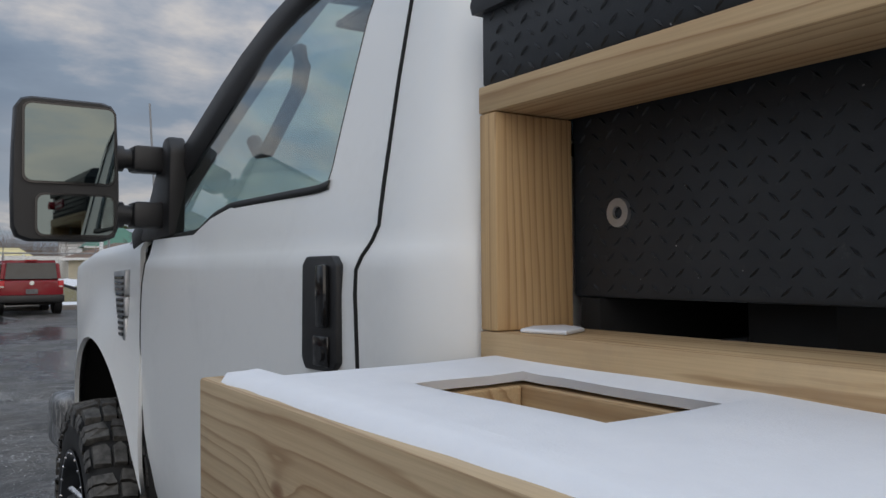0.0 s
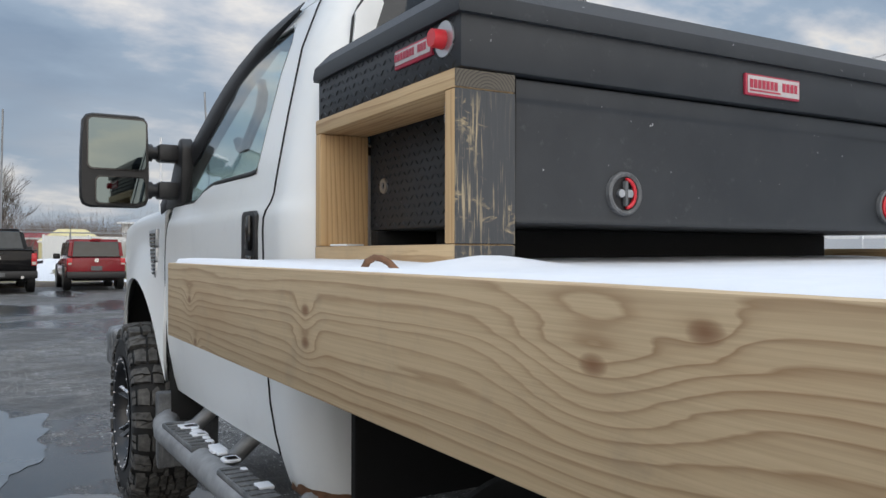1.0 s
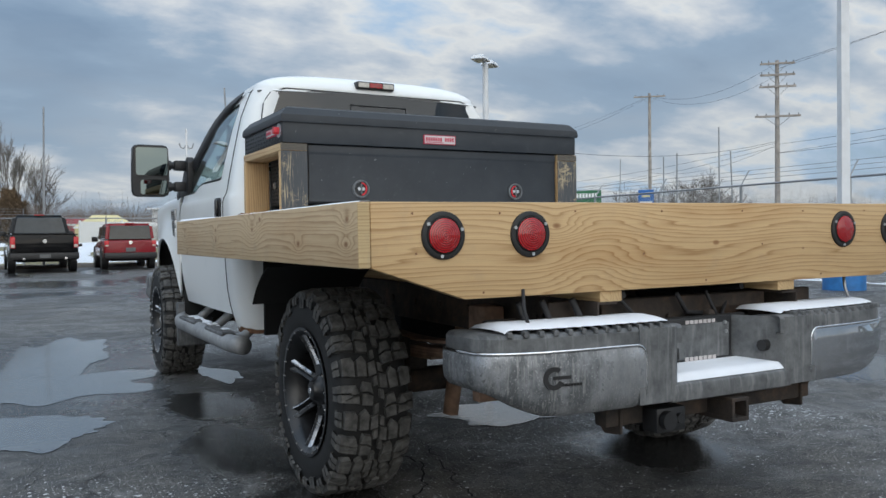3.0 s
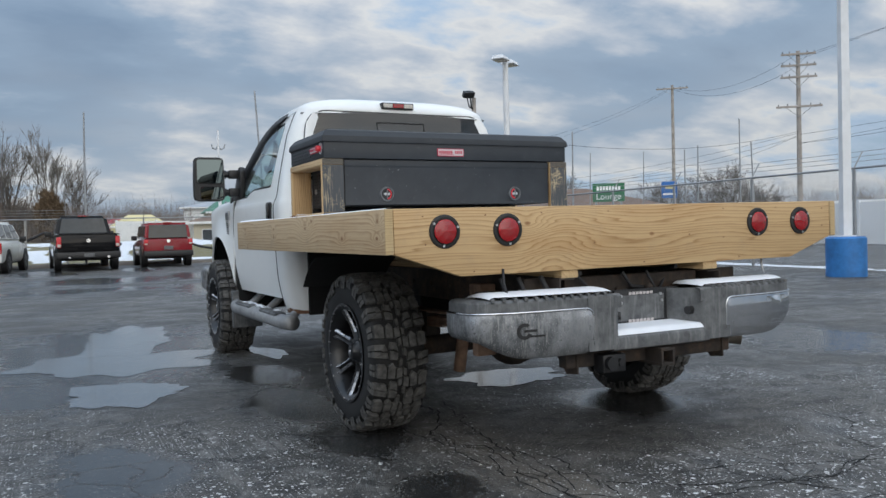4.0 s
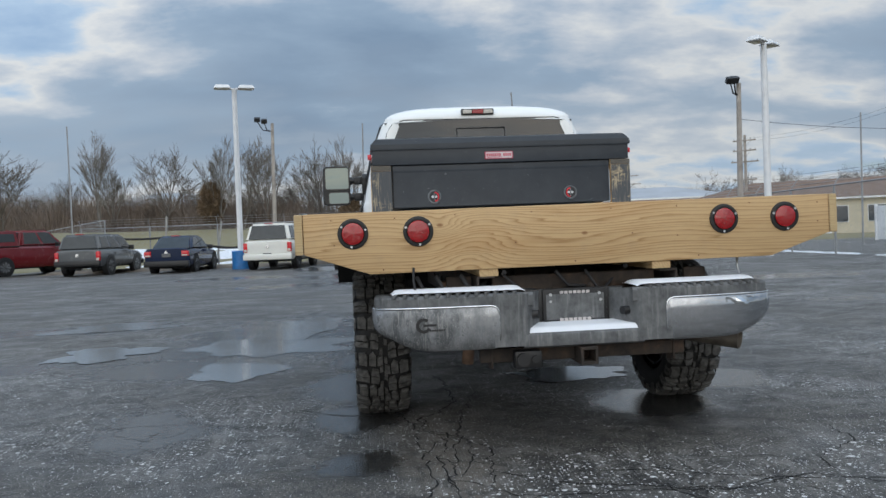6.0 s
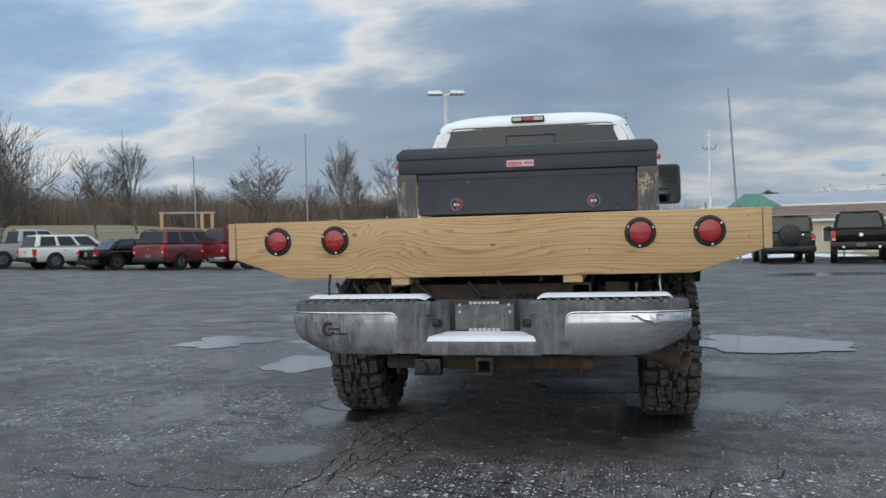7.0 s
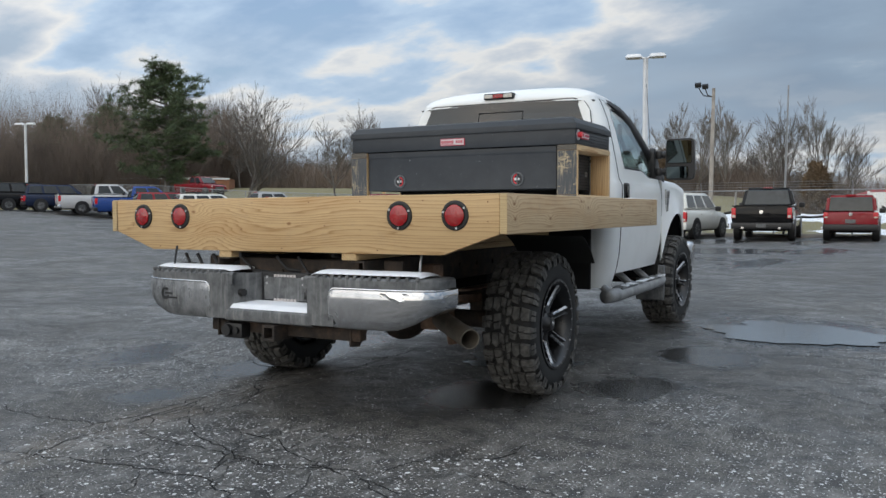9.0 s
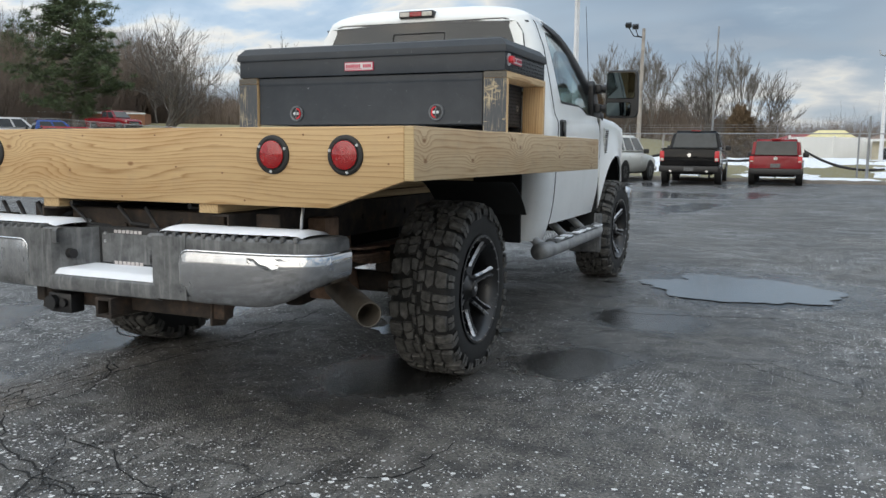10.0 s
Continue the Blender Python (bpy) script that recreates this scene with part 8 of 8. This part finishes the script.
building("lounge_building", "low roadside lounge with a wide brown hipped roof", polar(E55, 31, 74), -31, 24, 14, 2.9, SIDING, BROWN_ROOF, 1.9, 5, True)
building("house", "long low cream house with a brown roof", polar(E68, 15.0, 54), -12, 17, 6, 2.0, SIDING, BROWN_ROOF, 0.95, 5, True)
building("warehouse", "long pale metal warehouse with a grey roof", polar(E68, 15.5, 82), -12, 26, 12, 3.9, WHITE_WALL, GREY_ROOF, 1.35, 0)
building("green_roofed_barn", "small barn with a green metal roof", polar(E68, 9.6, 74), -5, 4.5, 6, 3.2, SIDING, GREEN_ROOF, 1.6, 0)
building("storage_shed", "pale yellow storage shed among snow", polar(E45, 5.6, 66), -4, 4.2, 3, 2.0, YELLOW, YELLOW, 0.9, 0, True, 0.1)
building("red_outbuilding", "small red panelled outbuilding behind the yard", polar(E45, 4.1, 72), -4, 5.0, 3, 2.3, BARN_RED, BARN_RED, 0.5, 0, False, 0.1)
building("red_outbuilding", "long red outbuilding behind the yard", polar(E45, 8.2, 74), -6, 5.0, 3, 2.0, BARN_RED, GREY_ROOF, 0.4, 0, False, 0.1)
building("office_building", "long white and blue-banded office across the road", polar(E45, 51, 72), -51, 26, 10, 2.3, make_plain("pale_render", (0.42, 0.44, 0.46), 0.8, 0, 0.1, 1, 0.2, 10), GREY_ROOF, 0.35, 7, False, 0.4, True, WHITE_WALL)
building("brick_outbuilding", "faded orange outbuilding under the trees", (-62, 56), 35, 12, 4, 1.5, make_plain("orange_brick", (0.30, 0.14, 0.08), 0.9, 0, 0.2, 1, 0.3, 10), BROWN_ROOF, 0.3, 0, False, 0.1)


def panel_fence(p0, p1, h, lab):
    a, b = Vector((*p0, 0)), Vector((*p1, 0))
    Lf = (b - a).length
    f = thing("panel_fence", lab, "fence", (*p0, ground_z(*p0)), math.degrees(math.atan2(b.y - a.y, b.x - a.x)))
    n = max(1, round(Lf / 2.4))
    pn = ps = None
    for i in range(n):
        if pn is None:
            bm = bmesh.new()
            m8 = 16
            zig = [(0.06 + k * (Lf / n - 0.12) / m8, -0.020 + 0.006 * (k % 2)) for k in range(m8 + 1)]
            prism(bm, zig + [(x, 0.02) for x, _y in reversed(zig)], "z", 0.05, h + 0.04)
            pn = part("panel", bm, WHITE_WALL, f)
            ps = part("post", B(-0.06, 0.06, -0.06, 0.06, 0, h + 0.12, 0.01), WHITE_WALL, f)
        else:
            m = Matrix.Translation((Lf * i / n, 0, 0))
            again(pn, f, m)
            again(ps, f, m)
    return f


panel_fence((23.9, 34.0), (23.8, 26.8), 1.65, "white vinyl privacy fence across the road")
panel_fence((28.6, 27.0), (27.0, 8.0), 1.75, "white vinyl privacy fence across the road")
panel_fence((1.5, 52.0), (9.0, 55.0), 1.7, "white vinyl privacy fence behind the yard")
sx, sy = 34.6, 45.2
sign = thing("lounge_sign", "green roadside sign with pale lettering", "sign", (sx, sy, 0), -37)
part("board", B(-1.15, 1.15, -0.08, 0.08, 2.85, 4.2, 0.02), SIGN_GREEN, sign)
for x in (-0.9, 0.9):
    part("post", B(x - 0.07, x + 0.07, -0.06, 0.06, 0, 2.85), POLE_GREY, sign)
fc = bpy.data.curves.new("sign_word", "FONT")
fc.body, fc.size, fc.align_x, fc.extrude = "Lounge", 0.62, "CENTER", 0.01
fc.materials.append(WHITE_WALL)
wo = new("sign_word", fc)
wo.parent = sign
wo.matrix_basis = pose(0, -0.095, 3.02, 90, 0, 0)
for i in range(8):
    part("lettering_bar", B(-0.86 + i * 0.22, -0.70 + i * 0.22, -0.095, -0.08, 3.68, 3.98), WHITE_WALL, sign)
sx, sy = polar(E45, 41.5, 62)
sg = thing("dealer_sign", "blue dealer sign with a gold bar on a grey mast", "sign", (sx, sy, 0), -41)
part("board", B(-0.55, 0.55, -0.08, 0.08, 3.0, 4.2, 0.02), SIGN_BLUE, sg)
part("gold_bar", B(-0.28, 0.28, -0.095, -0.08, 3.66, 3.82), YELLOW, sg)
part("lettering_bar", B(-0.45, 0.45, -0.095, -0.08, 3.22, 3.36), WHITE_WALL, sg)
part("post", B(-0.1, 0.1, -0.06, 0.06, 0, 3.0), POLE_GREY, sg)
gt = thing("timber_gantry", "weathered timber gantry with a cross beam", "gantry", (*polar(E68, -28.8, 52), ground_z(*polar(E68, -28.8, 52))), 28)
for x in (-1.45, 0.9, 1.5):
    part("post", B(x - 0.10, x + 0.10, -0.10, 0.10, 0, 3.0, 0.02), LUMBER_POST, gt)
part("cross_beam", B(-1.6, 1.7, -0.1, 0.1, 3.0, 3.12, 0.02), POLE_WOOD, gt)


# ---- trees ----
def tree_mesh(seed, h, spread, mat_name="bare_tree", depth=5, upright=0.55, thick=0.012):
    """A bare broadleaf tree as tapered limbs that fork again and again."""
    rg = random.Random(seed)
    verts, faces = [], []

    def limb(p, d, ln, r, lev):
        segs = 3 if lev < 2 else 2
        n = 6 if lev < 1 else (4 if lev < 3 else 3)
        prev = None
        pts = [p]
        for s in range(segs):
            d = (d + Vector((rg.gauss(0, .10), rg.gauss(0, .10), rg.gauss(0.03, .06)))).normalized()
            pts.append(pts[-1] + d * ln / segs)
        for i, q in enumerate(pts):
            rr_ = r * (1 - 0.45 * i / segs)
            a = d.cross(Vector((0.3, 0.9, 0.2))).normalized()
            b = a.cross(d).normalized()
            k = len(verts)
            for j in range(n):
                an = 2 * math.pi * j / n
                verts.append(tuple(q + rr_ * (a * math.cos(an) + b * math.sin(an))))
            if prev is not None:
                for j in range(n):
                    faces.append((prev + j, prev + (j + 1) % n, k + (j + 1) % n, k + j))
            prev = k
        if lev >= depth:
            return
        kids = rg.randint(2, 3) if lev else rg.randint(5, 7)
        for c in range(kids):
            t = rg.uniform(0.35, 1.0) if lev else rg.uniform(0.30, 1.0)
            q = pts[0].lerp(pts[-1], t)
            az = rg.uniform(0, 2 * math.pi)
            out = Vector((math.cos(az), math.sin(az), 0))
            nd = (d * upright + out * spread * rg.uniform(0.6, 1.1) + Vector((0, 0, 0.25))).normalized()
            limb(q, nd, ln * rg.uniform(0.55, 0.78), max(thick, r * (0.62 - 0.2 * t)), lev + 1)
        limb(pts[-1], d, ln * 0.7, max(thick, r * 0.55), lev + 1)

    limb(Vector((0, 0, -0.2)), Vector((rg.gauss(0, .05), rg.gauss(0, .05), 1)).normalized(), h * 0.33, h * 0.013, 0)
    me = bpy.data.meshes.new(mat_name)
    me.from_pydata(verts, [], faces)
    return me


TREES = []
for i, (h, sp, dp, up_r, m) in enumerate(((11, 0.85, 5, 0.75, BARK), (13, 0.75, 5, 0.85, BARK), (9, 1.0, 5, 0.6, BARK), (12, 0.55, 5, 1.0, BARK_PALE), (10, 0.95, 5, 0.65, TWIG))):
    me = tree_mesh(31 + i, h, sp, depth=dp, upright=up_r, thick=0.016)
    me.materials.append(m)
    TREES.append(me)
rg = random.Random(5)


def plant(x, y, k, s, lab="bare grey broadleaf tree in winter"):
    e = thing("bare_tree", lab, "tree", (x, y, ground_z(x, y)), rg.uniform(0, 360), group="bare trees")
    s *= 0.9
    e.scale = (s, s, s)
    o = new("branchwork", TREES[k])
    o.parent = e
    return e


# the wood along the bank, and the large single trees that stand out from it
for i in range(64):
    x = -112 + i * 1.86 + rg.uniform(-0.8, 0.8)
    y = 70 + rg.uniform(-3, 12)
    plant(x, y, rg.choice((0, 1, 2, 3, 4, 0, 2)), rg.uniform(0.34, 0.62))
for i in range(26):
    plant(-76 + rg.uniform(-9, 5), 66 - i * 3.0 + rg.uniform(-1, 1), rg.choice((0, 1, 3, 4, 1)), rg.uniform(0.6, 0.95))
for (az, d, k, s, e) in ((-42.6, 66, 1, 1.0, (2.8, -3.32)), (-42.0, 68, 2, 0.95, (2.8, -3.32)), (-24, 70, 2, 1.0, E68), (-9.5, 66, 1, 0.72, E68), (-11.0, 68, 3, 0.75, E68), (-7.6, 72, 3, 0.8, E68), (-1.5, 72, 1, 0.85, E45), (0.3, 70, 3, 0.95, E45), (1.2, 74, 1, 0.75, E45), (-13.0, 70, 0, 0.8, E55), (-3.6, 76, 0, 0.78, E55), (-17, 72, 3, 0.85, E55), (-32, 72, 1, 0.8, E68), (-34.5, 70, 0, 0.8, E68)):
    plant(*polar(e, az, d), k, s, "tall bare tree rising above the wood")
for i in range(44):
    az = rg.uniform(8, 56)
    plant(*polar(E45, az, rg.uniform(95, 130)), rg.choice((0, 2, 4)), rg.uniform(0.5, 1.0), "distant bare tree beyond the buildings")
plant(9.2, 46, 2, 0.48, "small bare tree in the yard")

# tangled undergrowth at the foot of the wood
def thicket(seed, n, place, h0, h1, r=0.02):
    rg2 = random.Random(seed)
    verts, faces = [], []
    for i in range(n):
        x, y = place(rg2)
        z = ground_z(x, y)
        h = rg2.uniform(h0, h1)
        p = Vector((x, y, z - 0.1))
        d = Vector((rg2.gauss(0, .28), rg2.gauss(0, .28), 1)).normalized()
        for s in range(4):
            q = p + d * h * 0.25
            k = len(verts)
            w0, w1 = r * (1 - s * 0.22), r * (1 - (s + 1) * 0.22)
            verts += [(p.x - w0, p.y, p.z), (p.x + w0, p.y, p.z), (p.x, p.y + w0, p.z), (q.x - w1, q.y, q.z), (q.x + w1, q.y, q.z), (q.x, q.y + w1, q.z)]
            faces += [(k, k + 1, k + 4, k + 3), (k + 1, k + 2, k + 5, k + 4), (k + 2, k, k + 3, k + 5)]
            if s:
                e = q + Vector((rg2.gauss(0, .5), rg2.gauss(0, .5), rg2.uniform(0.1, 0.6))) * h * 0.22
                k = len(verts)
                verts += [(q.x - 0.7 * w1, q.y, q.z), (q.x + 0.7 * w1, q.y, q.z), (e.x, e.y, e.z)]
                faces.append((k, k + 1, k + 2))
            p = q
            d = (d + Vector((rg2.gauss(0, .25), rg2.gauss(0, .25), 0.1))).normalized()
    me = bpy.data.meshes.new("undergrowth")
    me.from_pydata(verts, [], faces)
    me.materials.append(TWIG)
    o = new("undergrowth", me)
    tagged(o, "dense brown leafless undergrowth below the trees", "undergrowth", kind="stuff")


thicket(1, 21000, lambda r: (r.uniform(-115, 9), 68 + abs(r.gauss(0, 7))), 1.2, 4.3, 0.030)
thicket(2, 10000, lambda r: (-72 - abs(r.gauss(0, 6)), r.uniform(-20, 70)), 1.5, 6.5, 0.035)
thicket(4, 12000, lambda r: (r.uniform(-110, 9), 66.5 + abs(r.gauss(0, 4))), 0.8, 2.8, 0.04)
thicket(3, 5000, lambda r: (lambda az, d: (d * math.sin(az) - 2, d * math.cos(az) - 3))(r.uniform(0.06, 1.0), r.uniform(105, 140)), 2.5, 7.5, 0.035)


def pine_tree(x, y, h, seed, label, needles=NEEDLE):
    rg2 = random.Random(seed)
    t = thing("pine_tree", label, "tree", (x, y, ground_z(x, y)))
    if h < 4.5:
        t.scale = (0.62, 0.62, 1.0)
    bm = sweep(bmesh.new(), [(0, 0, -0.2), (0.1, 0, h * 0.25), (0.0, 0.15, h * 0.6), (0.1, 0.1, h * 0.97)], [h * 0.022, h * 0.018, h * 0.010, 0.03], 8)
    part("trunk", bm, BARK, t, "", True)
    lv, lf, nv, nf = [], [], [], []
    for i in range(84):
        z = h * (0.20 + 0.79 * (i / 84) ** 0.9)
        az = i * 2.4 + rg2.uniform(-.5, .5)
        k = (z / h)
        reach = h * 0.43 * lerp([(0.2, 0.55), (0.42, 1.0), (0.65, 0.85), (0.85, 0.5), (1.0, 0.12)], k) * rg2.uniform(0.55, 1.1)
        d = Vector((math.cos(az), math.sin(az), rg2.uniform(-0.05, 0.35))).normalized()
        p0, p1 = Vector((0, 0, z)), Vector((0, 0, z)) + d * reach
        c = len(lv)
        for p, r in ((p0, 0.06), (p1, 0.012)):
            lv += [(p.x - r, p.y, p.z), (p.x + r, p.y, p.z), (p.x, p.y + r, p.z + r), (p.x, p.y - r, p.z - r)]
        lf += [(c, c + 3, c + 7, c + 4), (c + 3, c + 1, c + 5, c + 7), (c + 1, c + 2, c + 6, c + 5), (c + 2, c, c + 4, c + 6)]
        for j in range(int(5 + 9 * reach / (h * 0.34))):
            f = rg2.uniform(0.30, 1.05)
            q = p0.lerp(p1, f) + Vector((rg2.gauss(0, .30), rg2.gauss(0, .30), rg2.gauss(0.1, .16)))
            for b in range(46):
                v = Vector((rg2.gauss(0, 1), rg2.gauss(0, 1), rg2.gauss(0.35, .7))).normalized()
                s = v.cross(Vector((rg2.random(), rg2.random(), rg2.random()))).normalized() * 0.028
                base = q + v * rg2.uniform(0.0, 0.18)
                tip = base + v * rg2.uniform(0.22, 0.42)
                c = len(nv)
                nv += [tuple(base - s), tuple(base + s), tuple(tip)]
                nf.append((c, c + 1, c + 2))
    for nm, v, f, m in (("branch", lv, lf, BARK), ("crown", nv, nf, needles)):
        me = bpy.data.meshes.new(nm)
        me.from_pydata(v, [], f)
        me.materials.append(m)
        o = new(nm, me)
        o.parent = t


thicket(5, 16000, lambda r: (r.uniform(-112, 8), 72 + abs(r.gauss(0, 6))), 2.2, 4.8, 0.020)
thicket(6, 15000, lambda r: (-60 - abs(r.gauss(0, 14)), r.uniform(30, 74)), 3.5, 11.5, 0.026)
thicket(7, 9000, lambda r: (-74 - abs(r.gauss(0, 6)), r.uniform(-25, 40)), 3.0, 8.5, 0.030)
for i in range(26):
    plant(rg.uniform(-92, -58), 58 + rg.uniform(0, 18), rg.choice((0, 1, 2, 4)), rg.uniform(0.9, 1.3))
# black windbreak cloth that has slipped down the fence
for x0, x1, z0, z1, sag in ((-14.0, -9.6, 1.75, 1.55, 0.18), (-9.6, -5.4, 1.55, 1.2, 0.45), (-5.4, -2.6, 1.2, 1.45, 0.35), (-2.6, 0.4, 1.45, 0.9, 0.25), (2.4, 5.4, 1.3, 0.6, 0.3)):
    rows = [[(x, 34.55, z0 + (z1 - z0) * t - sag * 4 * t * (1 - t) + 0.02 * noise.noise(Vector((x * 2, 0, 0)))), (x, 34.50, z0 + (z1 - z0) * t - sag * 4 * t * (1 - t) - 0.05), (x, 34.56, z0 + (z1 - z0) * t - sag * 4 * t * (1 - t) - 0.10 - 0.05 * abs(noise.noise(Vector((x * 1.5, 3, 0)))))] for x, t in [(x0 + (x1 - x0) * k / 14, k / 14) for k in range(15)]]
    tagged(part("windbreak_cloth", strip(rows), CABLE, None, "", True), "black windbreak cloth sagging along the fence", "cloth", "sagging cloths")
pine_tree(*polar((2.8, -3.32), -47.7, 64), 10.9, 3, "tall dark green pine with an uneven layered crown")
pine_tree(*polar((2.8, -3.32), -54.4, 94), 8.0, 4, "dark pine among bare trees")
pine_tree(*polar((2.8, -3.32), -51.2, 92), 9.0, 8, "dark pine among bare trees")
pine_tree(*polar(E55, -10.0, 68), 3.4, 6, "brownish conifer at the wood's edge", NEEDLE_BROWN)
pine_tree(*polar(E68, 10.5, 96), 5.5, 9, "far dark conifer behind the warehouse")
pine_tree(*polar(E45, 0.2, 67), 3.8, 12, "brown-needled conifer at the wood's edge", NEEDLE_BROWN)
